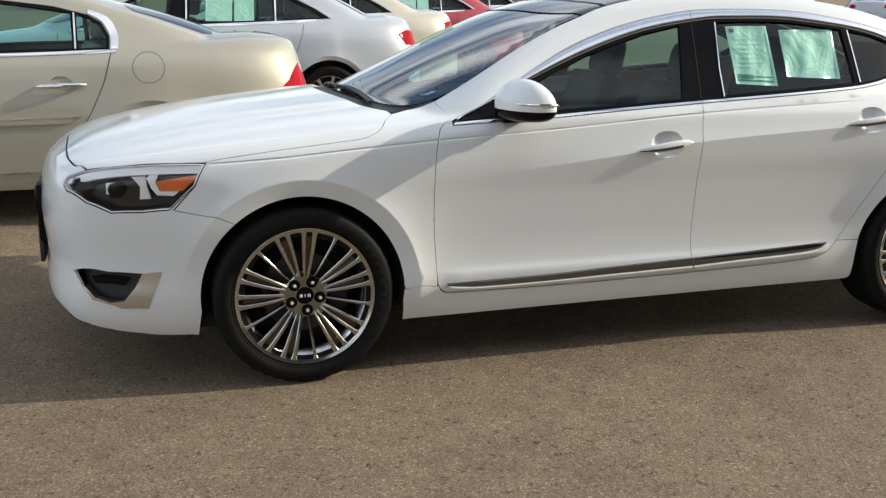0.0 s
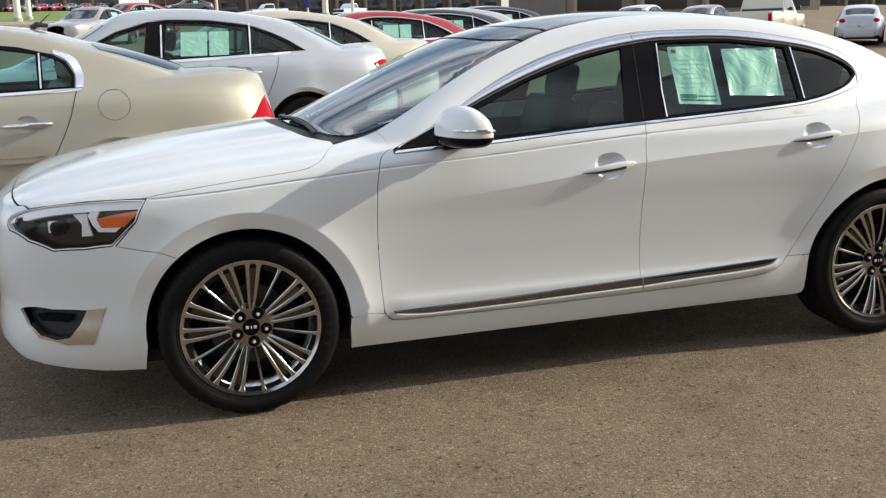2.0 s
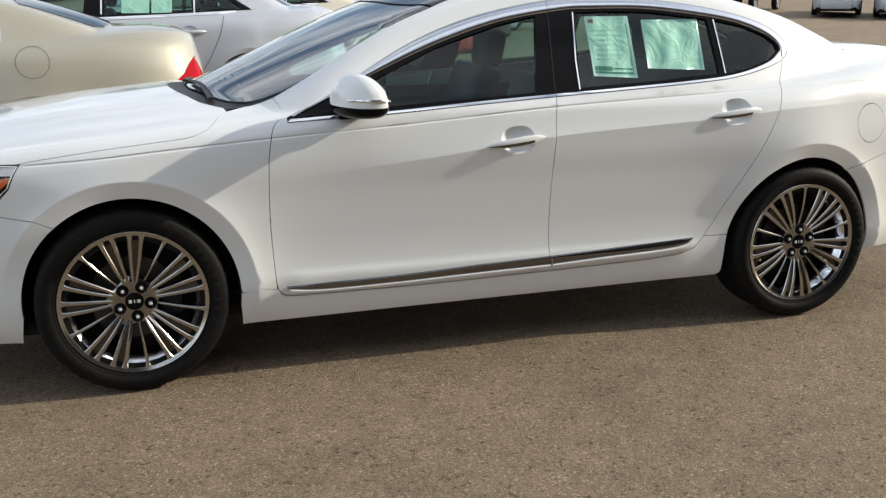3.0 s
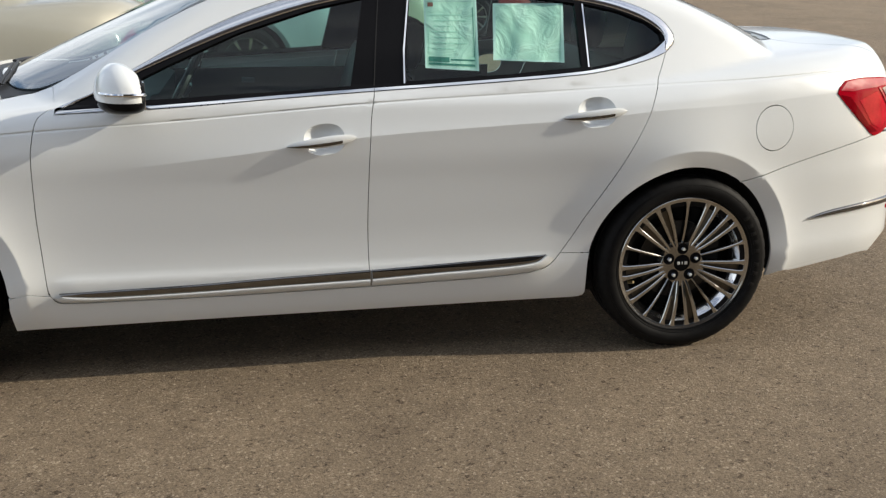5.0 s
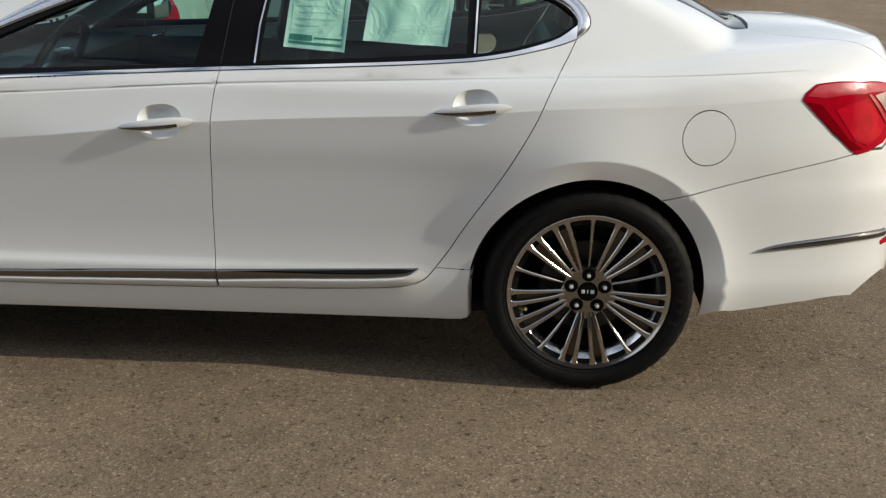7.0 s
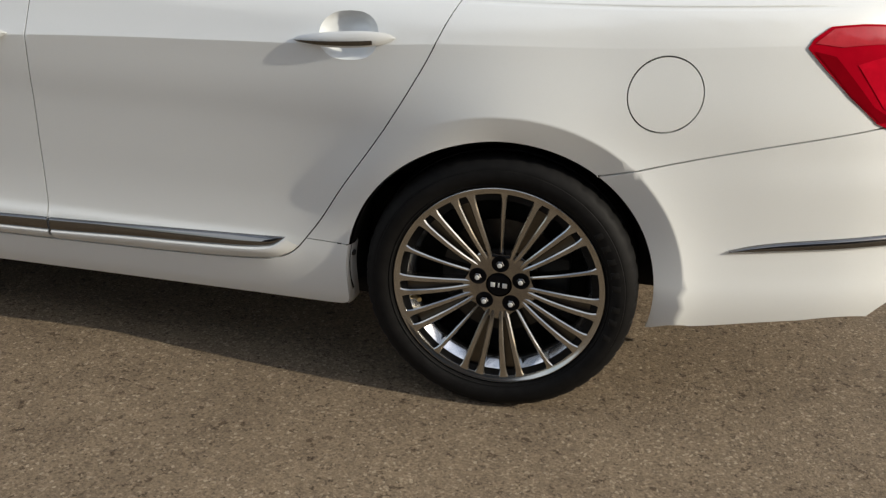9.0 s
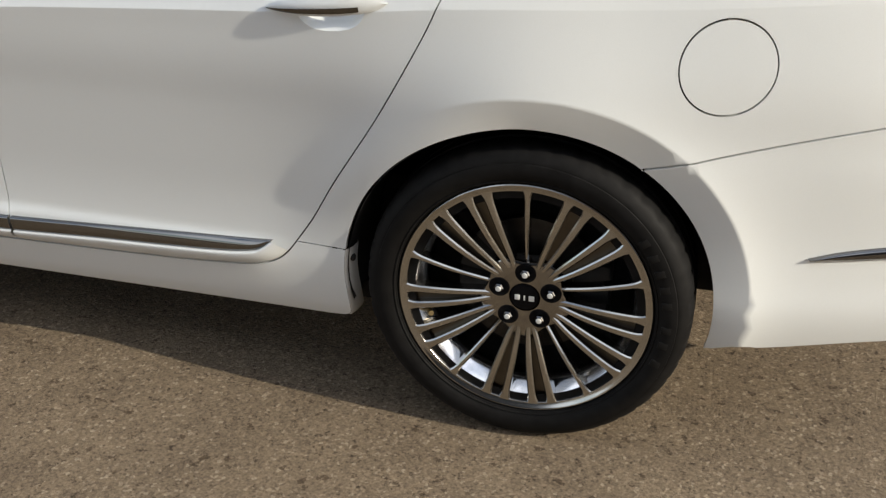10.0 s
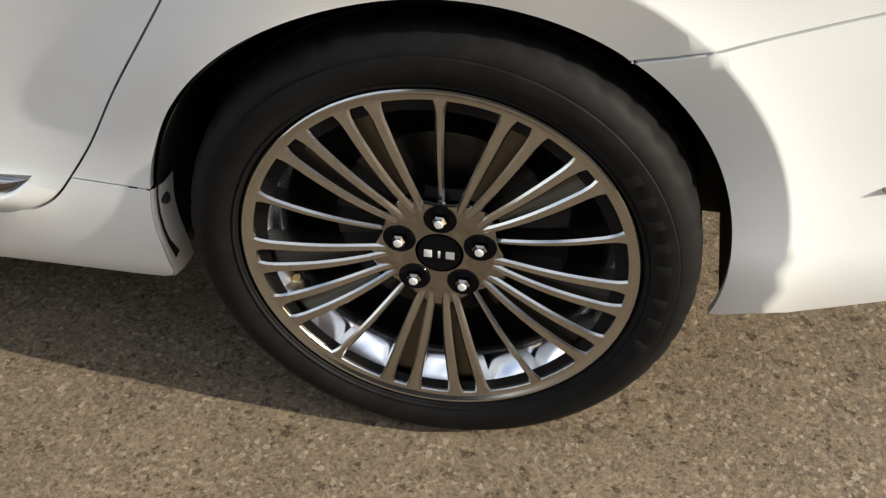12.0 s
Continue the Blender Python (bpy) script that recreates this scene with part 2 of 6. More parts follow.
class Shape:
    """A car body as one smooth solid; x from nose to tail, near flank at y = 0, ground at z = 0."""

    def __init__(self, half, plan, tuck, lean_front, lean_rear, hood, centre, belt, crown, glass, screen, wheels, arch, flare, crease=None, edge=0.05, rail=0.06, hood_crown=0.10, taper=((0, 0), (4, 0)), band=0.054, ridge=0.0):
        self.half = half
        self.plan, self.tuck = graph(plan), graph(tuck)
        self.lean_front, self.lean_rear = graph(lean_front), graph(lean_rear)
        self.hood, self.centre, self.belt = graph(hood), graph(centre), graph(belt)
        self.crown, self.glass, self.screen = crown, glass, screen
        self.wheels, self.arch, self.flare = wheels, arch, flare
        self.crease, self.edge, self.rail, self.hood_crown = crease, edge, rail, hood_crown
        self.taper, self.band, self.ridge = graph(taper), band, ridge

    def flank(self, x, z):
        mid = 0.5 * (self.wheels[0] + self.wheels[1])
        x0 = np.where(x < mid, x - self.lean_front(z) * step(-x, -mid + 0.9, -mid + 2.2), x + self.lean_rear(z) * step(x, mid + 0.9, mid + 2.2))
        y = self.plan(x0) + self.tuck(z)
        if self.crease:
            y = y + self.crease(x, z)
        for wx, wz in ((self.wheels[0], self.wheels[2]), (self.wheels[1], self.wheels[2])):
            r = np.hypot(x - wx, z - wz)
            lip = self.arch + self.band
            fore = step(wx - x, 0.0, 0.25)
            aft = (1 - fore) * (wx > 1)
            up = step(z, wz - 0.16 + 0.14 * fore - 0.14 * aft, wz + 0.06 + 0.24 * fore - 0.20 * aft)
            out = np.where(r > lip, self.flare * np.exp(-np.maximum(r - lip, 0) / 0.085), self.flare - (0.014 - 0.009 * fore) * (lip - r) / self.band)
            if wx > 1:
                # ahead of the rear wheel the flare swells softly out of the door
                out = out * (1 - fore) + fore * self.flare * np.exp(-np.maximum(r - self.arch, 0) ** 2 / 0.0115)
            y = y - out * up
        return y

    def lower(self, x, y, z):
        q = np.abs(y - self.half) / self.half
        top = self.hood(x) - self.hood_crown * q ** 2.4 + self.ridge * step(q, 0.60, 0.44) * step(-x, -0.45, -0.2)
        return smax(self.flank(x, z) - y, z - top, self.edge)

    def upper(self, x, y, z):
        g0, g1, g2 = self.glass
        h = np.maximum(z - self.belt(x), -0.03)
        side = g0 + g1 * h + g2 * h * h + self.taper(x)
        q = np.abs(y - self.half)
        sf, sr, x1, x2 = self.screen
        xs = x - sf * q ** 2 * step(x, x1 + 0.9, x1 - 0.2) + sr * q ** 2 * step(x, x2 - 0.6, x2 + 0.3)
        top = self.centre(xs) - self.crown * q ** 2
        return np.maximum(smax(side - y, z - top, self.rail), self.belt(x) - 0.06 - z)

    def solid(self, x, y, z):
        return smin(self.lower(x, y, z), self.upper(x, y, z), 0.012)

    def on(self, x, w, steps=30):
        """The outermost surface point on the 45-degree line (x, w)."""
        x, w = np.asarray(x, float), np.asarray(w, float)
        r2 = math.sqrt(2)
        lo = np.full_like(x, -0.35)
        found = np.zeros(x.shape, bool)
        a, b = lo.copy(), np.full_like(x, self.half + 0.2)
        ys = np.linspace(-0.35, self.half + 0.2, steps)
        for y0, y1 in zip(ys[:-1], ys[1:]):
            inside = self.solid(x, np.full_like(x, y1), r2 * w - y1) <= 0
            hit = inside & ~found
            a[hit], b[hit] = y0, y1
            found |= inside
        for _ in range(19):
            m = 0.5 * (a + b)
            inside = self.solid(x, m, r2 * w - m) <= 0
            b = np.where(inside, m, b)
            a = np.where(inside, a, m)
        y = 0.5 * (a + b)
        return np.stack([x, y, r2 * w - y], -1)

    def normal(self, p, e=0.0015):
        x, y, z = p[..., 0], p[..., 1], p[..., 2]
        n = np.stack([self.solid(x + e, y, z) - self.solid(x - e, y, z), self.solid(x, y + e, z) - self.solid(x, y - e, z), self.solid(x, y, z + e) - self.solid(x, y, z - e)], -1)
        return n / np.maximum(np.linalg.norm(n, axis=-1, keepdims=True), 1e-9)

    def side(self, x, z):
        """(x, w) of the flank point at height z (first hit from the side)."""
        x, z = np.asarray(x, float), np.asarray(z, float)
        a, b = np.full_like(x, -0.35), np.full_like(x, self.half)
        found = np.zeros(x.shape, bool)
        ys = np.linspace(-0.35, self.half, 40)
        for y0, y1 in zip(ys[:-1], ys[1:]):
            inside = self.solid(x, np.full_like(x, y1), z) <= 0
            hit = inside & ~found
            a[hit], b[hit] = y0, y1
            found |= inside
        for _ in range(18):
            m = 0.5 * (a + b)
            inside = self.solid(x, m, z) <= 0
            b = np.where(inside, m, b)
            a = np.where(inside, a, m)
        y = 0.5 * (a + b)
        return np.stack([x, (y + z) / math.sqrt(2)], -1)

    def above(self, x, y):
        """(x, w) of the surface point seen from straight above."""
        x, y = np.asarray(x, float), np.asarray(y, float)
        a, b = np.full_like(x, 1.7), np.full_like(x, 0.1)
        found = np.zeros(x.shape, bool)
        zs = np.linspace(1.7, 0.1, 48)
        for z0, z1 in zip(zs[:-1], zs[1:]):
            inside = self.solid(x, y, np.full_like(x, z1)) <= 0
            hit = inside & ~found
            a[hit], b[hit] = z0, z1
            found |= inside
        for _ in range(18):
            m = 0.5 * (a + b)
            inside = self.solid(x, y, m) <= 0
            b = np.where(inside, m, b)
            a = np.where(inside, a, m)
        z = 0.5 * (a + b)
        return np.stack([x, (y + z) / math.sqrt(2)], -1)
CREASE_HIGH = graph([(-0.9, 0.80), (-0.45, 0.838), (-0.27, 0.85), (-0.07, 0.862), (0.14, 0.879), (0.52, 0.906), (1.04, 0.937), (1.65, 0.978), (2.39, 1.008), (2.73, 1.021), (3.08, 1.03), (3.46, 1.046), (3.8, 1.058)])
CREASE_MID = graph([(0.5, 0.745), (0.8, 0.776), (1.155, 0.812), (1.65, 0.868), (2.39, 0.909), (2.73, 0.935), (3.09, 0.947), (3.47, 0.969), (3.8, 0.98)])


def hero_crease(x, z):
    mid = z - CREASE_MID(x)
    amount = 0.018 * step(x, 0.62, 1.5) * (1 - 0.8 * step(x, 2.45, 3.05))
    ridge = -amount * np.where(mid > 0, np.exp(-np.abs(mid) / 0.06), np.exp(-np.abs(mid) / 0.075))
    high = z - CREASE_HIGH(x)
    groove = 0.0045 * np.exp(-(high / 0.0026) ** 2) * step(x, -0.42, -0.25) * (1 - step(x, 3.45, 3.6))
    foot = z - 0.375
    skirt = -0.009 * np.exp(-(foot / np.where(foot > 0, 0.024, 0.06)) ** 2) * step(x, 0.50, 0.62) * (1 - step(x, 2.22, 2.34))
    lip = 0.006 * np.exp(-((z - 0.475) / 0.022) ** 2) * step(-x, 0.78, 0.88)
    haunch = -0.018 * np.exp(-((x - 2.68) / 0.33) ** 2 - ((z - 0.82) / 0.22) ** 2)
    return ridge + groove + skirt + lip + haunch


HERO = Shape(
    half=0.925,
    plan=[(-0.985, 0.925), (-0.965, 0.68), (-0.935, 0.45), (-0.885, 0.275), (-0.80, 0.160), (-0.65, 0.090), (-0.45, 0.045), (-0.2, 0.020), (0.2, 0.006), (0.7, 0.002), (1.5, 0.0), (2.4, 0.0), (2.845, 0.008), (3.1, 0.03), (3.3, 0.055), (3.5, 0.095), (3.7, 0.16), (3.85, 0.25), (3.935, 0.37), (3.98, 0.55), (4.0, 0.75), (4.006, 0.925)],
    tuck=[(0.05, 0.2), (0.12, 0.125), (0.19, 0.085), (0.24, 0.06), (0.30, 0.046), (0.36, 0.040), (0.42, 0.044), (0.50, 0.046), (0.60, 0.041), (0.70, 0.035), (0.78, 0.029), (0.85, 0.032), (0.95, 0.048), (1.0, 0.062), (1.05, 0.085), (1.15, 0.16), (1.3, 0.3)],
    lean_front=[(0.1, 0.06), (0.2, 0.03), (0.3, 0.0), (0.45, 0.012), (0.62, 0.0), (0.75, 0.02), (0.85, 0.06), (1.0, 0.16)],
    lean_rear=[(0.1, 0.12), (0.2, 0.045), (0.3, 0.008), (0.42, 0.0), (0.58, 0.0), (0.65, 0.005), (0.72, 0.03), (0.85, 0.06), (1.0, 0.07), (1.12, 0.10)],
    hood=[(-0.99, 0.69), (-0.95, 0.775), (-0.90, 0.825), (-0.80, 0.880), (-0.65, 0.920), (-0.45, 0.957), (-0.2, 0.992), (0.0, 1.012), (0.25, 1.035), (0.45, 1.050), (0.75, 1.08), (1.2, 1.12), (2.4, 1.12), (2.9, 1.13), (3.3, 1.155), (3.6, 1.16), (3.78, 1.150), (3.88, 1.115), (3.94, 1.02), (3.99, 0.8)],
    centre=[(-0.2, 0.78), (0.0, 0.90), (0.22, 1.01), (0.5, 1.14), (0.8, 1.275), (1.05, 1.375), (1.3, 1.44), (1.6, 1.482), (1.9, 1.492), (2.2, 1.48), (2.55, 1.435), (2.9, 1.355), (3.1, 1.287), (3.25, 1.225), (3.42, 1.135), (3.7, 0.98), (4.0, 0.8)],
    belt=[(0.3, 0.94), (0.56, 0.954), (0.96, 0.974), (1.68, 1.019), (2.44, 1.062), (2.9, 1.085), (3.6, 1.11)],
    crown=0.11, glass=(0.085, 0.56, 0.15), screen=(0.42, 0.30, 0.6, 3.0), wheels=(0.0, 2.845, 0.335), arch=0.382, flare=0.026, crease=hero_crease, edge=0.07, rail=0.05, hood_crown=0.11, band=0.066, ridge=0.010,
    taper=[(0.3, 0.05), (0.6, 0.02), (0.9, 0.0), (2.0, 0.0), (2.5, 0.025), (2.9, 0.08), (3.3, 0.17), (3.6, 0.25)],
)


# ---- mesh helpers ----
def smooth(points, n=120, closed=False):
    """A dense smooth polyline through a few control points."""
    return curve(points, n)


def arc(cx, cz, r, a0, a1, n=40):
    a = np.radians(np.linspace(a0, a1, n))
    return np.stack([cx + r * np.cos(a), cz + r * np.sin(a)], -1)


def inside(poly, pts):
    """Which points lie inside a polygon."""
    x, y = pts[:, 0], pts[:, 1]
    res = np.zeros(len(pts), bool)
    px, py = poly[:, 0], poly[:, 1]
    j = len(poly) - 1
    for i in range(len(poly)):
        cond = (py[i] > y) != (py[j] > y)
        if cond.any():
            xi = px[i] + (y - py[i]) * (px[j] - px[i]) / (py[j] - py[i] + 1e-15)
            res ^= cond & (x < xi)
        j = i
    return res


def resample(poly, gap):
    """The closed polygon with points about every gap along it, corners kept."""
    out = []
    for a, b in zip(poly, np.roll(poly, -1, 0)):
        k = max(1, int(math.ceil(np.linalg.norm(b - a) / gap)))
        if np.linalg.norm(b - a) < 1e-5:
            continue
        for i in range(k):
            out.append(a + (b - a) * i / k)
    return np.array(out)


def shrink(poly, d):
    """The closed polygon moved inwards by d."""
    area = 0.5 * np.sum(poly[:, 0] * np.roll(poly[:, 1], -1) - np.roll(poly[:, 0], -1) * poly[:, 1])
    s = 1 if area > 0 else -1
    e = np.roll(poly, -1, 0) - poly
    n = np.stack([-e[:, 1], e[:, 0]], -1) * s
    n /= np.maximum(np.linalg.norm(n, axis=1, keepdims=True), 1e-9)
    m = n + np.roll(n, 1, 0)
    m /= np.maximum(np.linalg.norm(m, axis=1, keepdims=True), 0.5)
    return poly + m * d


def put_mesh(name, verts, faces, mat, normals=None, smooth_faces=True):
    me = bpy.data.meshes.new(name)
    me.from_pydata([tuple(v) for v in verts], [], faces)
    me.materials.append(mat)
    if smooth_faces:
        me.polygons.foreach_set("use_smooth", [True] * len(me.polygons))
    if normals is not None:
        me.normals_split_custom_set([tuple(n) for n in normals])
    me.update()
    return me


def adopt(ob, parent):
    if parent is not None:
        ob.parent = parent
    return ob


def part_mesh(name, me, parent, label=""):
    ob = adopt(new(name, me), parent)
    if label:
        ob["label"] = label
    return ob


def part(name, bm, mat, parent, label="", angle=40):
    """Links a bmesh as one mesh object under a thing or a part."""
    me = bpy.data.meshes.new(name)
    bm.normal_update()
    for e in bm.edges:
        e.smooth = not (len(e.link_faces) == 2 and e.calc_face_angle(0) > radians(angle))
    for f in bm.faces:
        f.smooth = True
    bm.to_mesh(me)
    bm.free()
    me.materials.append(mat)
    return part_mesh(name, me, parent, label)


def thing(name, label, category, at=(0, 0, 0), group="", kind=""):
    ob = new(name)
    ob.location = at
    ob.empty_display_size = 0.2
    return tagged(ob, label, category, group, kind)


def skin(name, shape, outer, mat, gap=0.02, holes=(), lines=(), lift=0.0, depth=0.012, inset=0.0014, mirror=False, close=False):
    """A panel of the body: the piece of the shape's surface inside an outline in (x, w), with folded edges."""
    outer = np.array(outer, float)
    if mirror:
        # a panel that spans the car follows its centre line
        mid = shape.on(outer[:, 0], outer[:, 1])[:, 1] > shape.half - 0.02
        full = []
        for i in range(len(outer)):
            k = (i + 1) % len(outer)
            full.append(outer[i:i + 1])
            if mid[i] and mid[k] and abs(outer[k, 0] - outer[i, 0]) > 0.06:
                xs = np.linspace(outer[i, 0], outer[k, 0], 26)[1:-1]
                full.append(shape.above(xs, np.full(24, shape.half + 1.4 * inset)))
        outer = np.vstack(full)
    outer = resample(shrink(np.array(outer, float), inset) if inset else np.array(outer, float), gap * 0.7)
    holes = [resample(shrink(np.array(h, float), -inset), gap * 0.5) for h in holes]
    pts, edges = [], []

    def loop(p, closed=True):
        base = len(pts)
        pts.extend(map(tuple, p))
        n = len(p)
        edges.extend((base + i, base + (i + 1) % n) for i in range(n if closed else n - 1))

    loop(outer)
    for h in holes:
        loop(h)
    for l in lines:
        l = np.array(l, float)
        ok = inside(outer, l)
        for h in holes:
            ok &= ~inside(h, l)
        run = []
        for p, k in zip(l, ok):
            if k and min(np.min(np.hypot(*(outer - p).T)), 9) > gap * 0.3:
                run.append(p)
            else:
                if len(run) > 1:
                    loop(run, False)
                run = []
        if len(run) > 1:
            loop(run, False)
    x0, w0 = outer.min(0)
    x1, w1 = outer.max(0)
    nx, nw = max(2, int((x1 - x0) / gap)), max(2, int((w1 - w0) / gap))
    fine = np.linspace(x0, x1, 2000)
    run = np.concatenate([[0], np.cumsum(np.hypot(np.diff(fine), np.clip(np.diff(shape.plan(fine)), -0.05, 0.05)))])
    nx = max(2, int(run[-1] / gap))
    gx, gw = np.meshgrid(np.arange(nx + 1) / nx * run[-1], np.linspace(w0, w1, nw + 1))
    gx = np.interp(gx + np.where(np.arange(nw + 1)[:, None] % 2, 0.5 * run[-1] / nx, 0), run, fine)
    grid = np.stack([gx.ravel(), gw.ravel()], -1)
    ok = inside(outer, grid)
    for h in holes:
        ok &= ~inside(h, grid)
    grid = grid[ok]
    if len(pts):
        known = np.array(pts)
        near = np.ones(len(grid), bool)
        for i in range(0, len(grid), 400):
            d = np.hypot(grid[i:i + 400, None, 0] - known[None, :, 0], grid[i:i + 400, None, 1] - known[None, :, 1])
            near[i:i + 400] = d.min(1) > gap * 0.45
        grid = grid[near]
    allp = [Vector(p) for p in pts] + [Vector(p) for p in grid]
    v2, _, f2, *_ = delaunay_2d_cdt(allp, edges, [], 0, 1e-6)
    v2 = np.array([(v.x, v.y) for v in v2])
    f2 = np.array(f2)
    c = v2[f2].mean(1)
    ok = inside(outer, c)
    for h in holes:
        ok &= ~inside(h, c)
    f2 = f2[ok]
    pos = shape.on(v2[:, 0], v2[:, 1])
    nor = shape.normal(pos)
    pos = pos + nor * lift
    a, b, d = pos[f2[:, 0]], pos[f2[:, 1]], pos[f2[:, 2]]
    flip = np.einsum("ij,ij->i", np.cross(b - a, d - a), nor[f2[:, 0]]) < 0
    f2[flip] = f2[flip][:, ::-1]
    verts, faces, loops = list(pos), [tuple(map(int, f)) for f in f2], [nor[i] for f in f2 for i in f]
    if depth:
        count = {}
        for f in f2:
            for i in range(3):
                e = (int(f[i]), int(f[(i + 1) % 3]))
                count[e] = count.get(e, 0) + 1
        low = {}
        for e in list(count):
            if (e[1], e[0]) in count:
                continue
            if mirror and max(pos[e[0]][1], pos[e[1]][1]) > shape.half - 0.004:
                continue
            for i in e:
                if i not in low:
                    low[i] = (len(verts), len(verts) + 1)
                    verts.append(pos[i])
                    verts.append(pos[i] - nor[i] * depth)
            (p, q), (r, s) = low[e[0]], low[e[1]]
            n = np.cross(pos[e[1]] - pos[e[0]], nor[e[0]])
            n = n / max(np.linalg.norm(n), 1e-9)
            faces.append((p, q, s, r))
            loops.extend([n] * 4)
    if mirror:
        n0 = len(verts)
        m = np.array([1, -1, 1])
        verts = verts + [v * m + np.array([0, 2 * shape.half, 0]) for v in verts]
        k = 0
        extra, more = [], []
        for f in faces:
            ln = loops[k:k + len(f)]
            k += len(f)
            extra.append(tuple(i + n0 for i in reversed(f)))
            more.extend(v * m for v in reversed(ln))
        faces, loops = faces + extra, loops + more
    return put_mesh(name, verts, faces, mat, loops)


def flipped(me, half):
    """The mesh of a panel on the car's other flank."""
    n = len(me.vertices)
    v = np.empty(n * 3)
    me.vertices.foreach_get("co", v)
    v = v.reshape(-1, 3) * np.array([1, -1, 1]) + np.array([0, 2 * half, 0])
    ln = np.empty(len(me.loops) * 3)
    me.corner_normals.foreach_get("vector", ln)
    ln = ln.reshape(-1, 3) * np.array([1, -1, 1])
    faces, normals = [], []
    for p in me.polygons:
        faces.append(tuple(reversed(p.vertices)))
        normals.extend(ln[i] for i in reversed(p.loop_indices))
    return put_mesh(me.name, v, faces, me.materials[0], normals)


def box(bm, x0, x1, y0, y1, z0, z1, bevel=0.0, m=None):
    r = bmesh.ops.create_cube(bm, size=1)
    vs = r["verts"]
    for v in vs:
        v.co = Vector((x0 + (v.co.x + 0.5) * (x1 - x0), y0 + (v.co.y + 0.5) * (y1 - y0), z0 + (v.co.z + 0.5) * (z1 - z0)))
    if bevel:
        es = list({e for v in vs for e in v.link_edges})
        rr = bmesh.ops.bevel(bm, geom=es, offset=bevel, segments=2, affect="EDGES", profile=0.5)
        vs = list({v for f in rr["faces"] for v in f.verts})
    if m is not None:
        bmesh.ops.transform(bm, matrix=m, verts=vs)
    return vs


def revolve(bm, profile, n=96, axis_at=(0, 0, 0), wobble=None, close=False):
    """Turns a profile of (r, y) round the y axis."""
    rings = []
    for i in range(n):
        a = 2 * math.pi * i / n
        ring = []
        for j, (r, y) in enumerate(profile):
            rr = r + (wobble(i, j) if wobble else 0.0)
            ring.append(bm.verts.new((axis_at[0] + rr * math.cos(a), axis_at[1] + y, axis_at[2] + rr * math.sin(a))))
        rings.append(ring)
    for i in range(n):
        p, q = rings[i], rings[(i + 1) % n]
        for j in range(len(profile) - 1 + (1 if close else 0)):
            k = (j + 1) % len(profile)
            bm.faces.new((p[j], q[j], q[k], p[k]))
    return rings


def sweep(bm, path, radius, n=8, flat=1.0, cap=True):
    """A round bar along a path; radius may be a list."""
    rings = []
    path = [Vector(p) for p in path]
    for i, p in enumerate(path):
        d = (path[min(i + 1, len(path) - 1)] - path[max(i - 1, 0)]).normalized()
        up = Vector((0, 0, 1)) if abs(d.z) < 0.9 else Vector((0, 1, 0))
        s = d.cross(up).normalized()
        u = s.cross(d)
        r = radius[i] if isinstance(radius, (list, tuple)) else radius
        rings.append([bm.verts.new(p + s * r * math.cos(2 * math.pi * k / n) + u * r * flat * math.sin(2 * math.pi * k / n)) for k in range(n)])
    for a, b in zip(rings[:-1], rings[1:]):
        for k in range(n):
            bm.faces.new((a[k], a[(k + 1) % n], b[(k + 1) % n], b[k]))
    if cap:
        bm.faces.new(list(reversed(rings[0])))
        bm.faces.new(rings[-1])
    return rings


# ---- the white sedan ----
def S(shape, points, n=0):
    """Flank points (x, z) as (x, w); n > 0 makes them a smooth line first."""
    p = curve(points, n) if n else np.array(points, float)
    return shape.side(p[:, 0], p[:, 1])


def A(shape, points, n=0):
    """Points (x, y) of the top as (x, w)."""
    p = curve(points, n) if n else np.array(points, float)
    return shape.above(p[:, 0], p[:, 1])


def end_point(shape, y, z, tail=True):
    """(x, w) of a point on the nose or tail, by its y and z."""
    xs = np.linspace(2.5, 4.2, 900) if tail else np.linspace(0.2, -1.2, 900)
    v = shape.solid(xs, np.full_like(xs, y), np.full_like(xs, z))
    i = int(np.argmax(v > 0))
    return np.array([[xs[max(i - 1, 0)], (y + z) / math.sqrt(2)]])


def join(*pieces):
    return np.vstack(pieces)


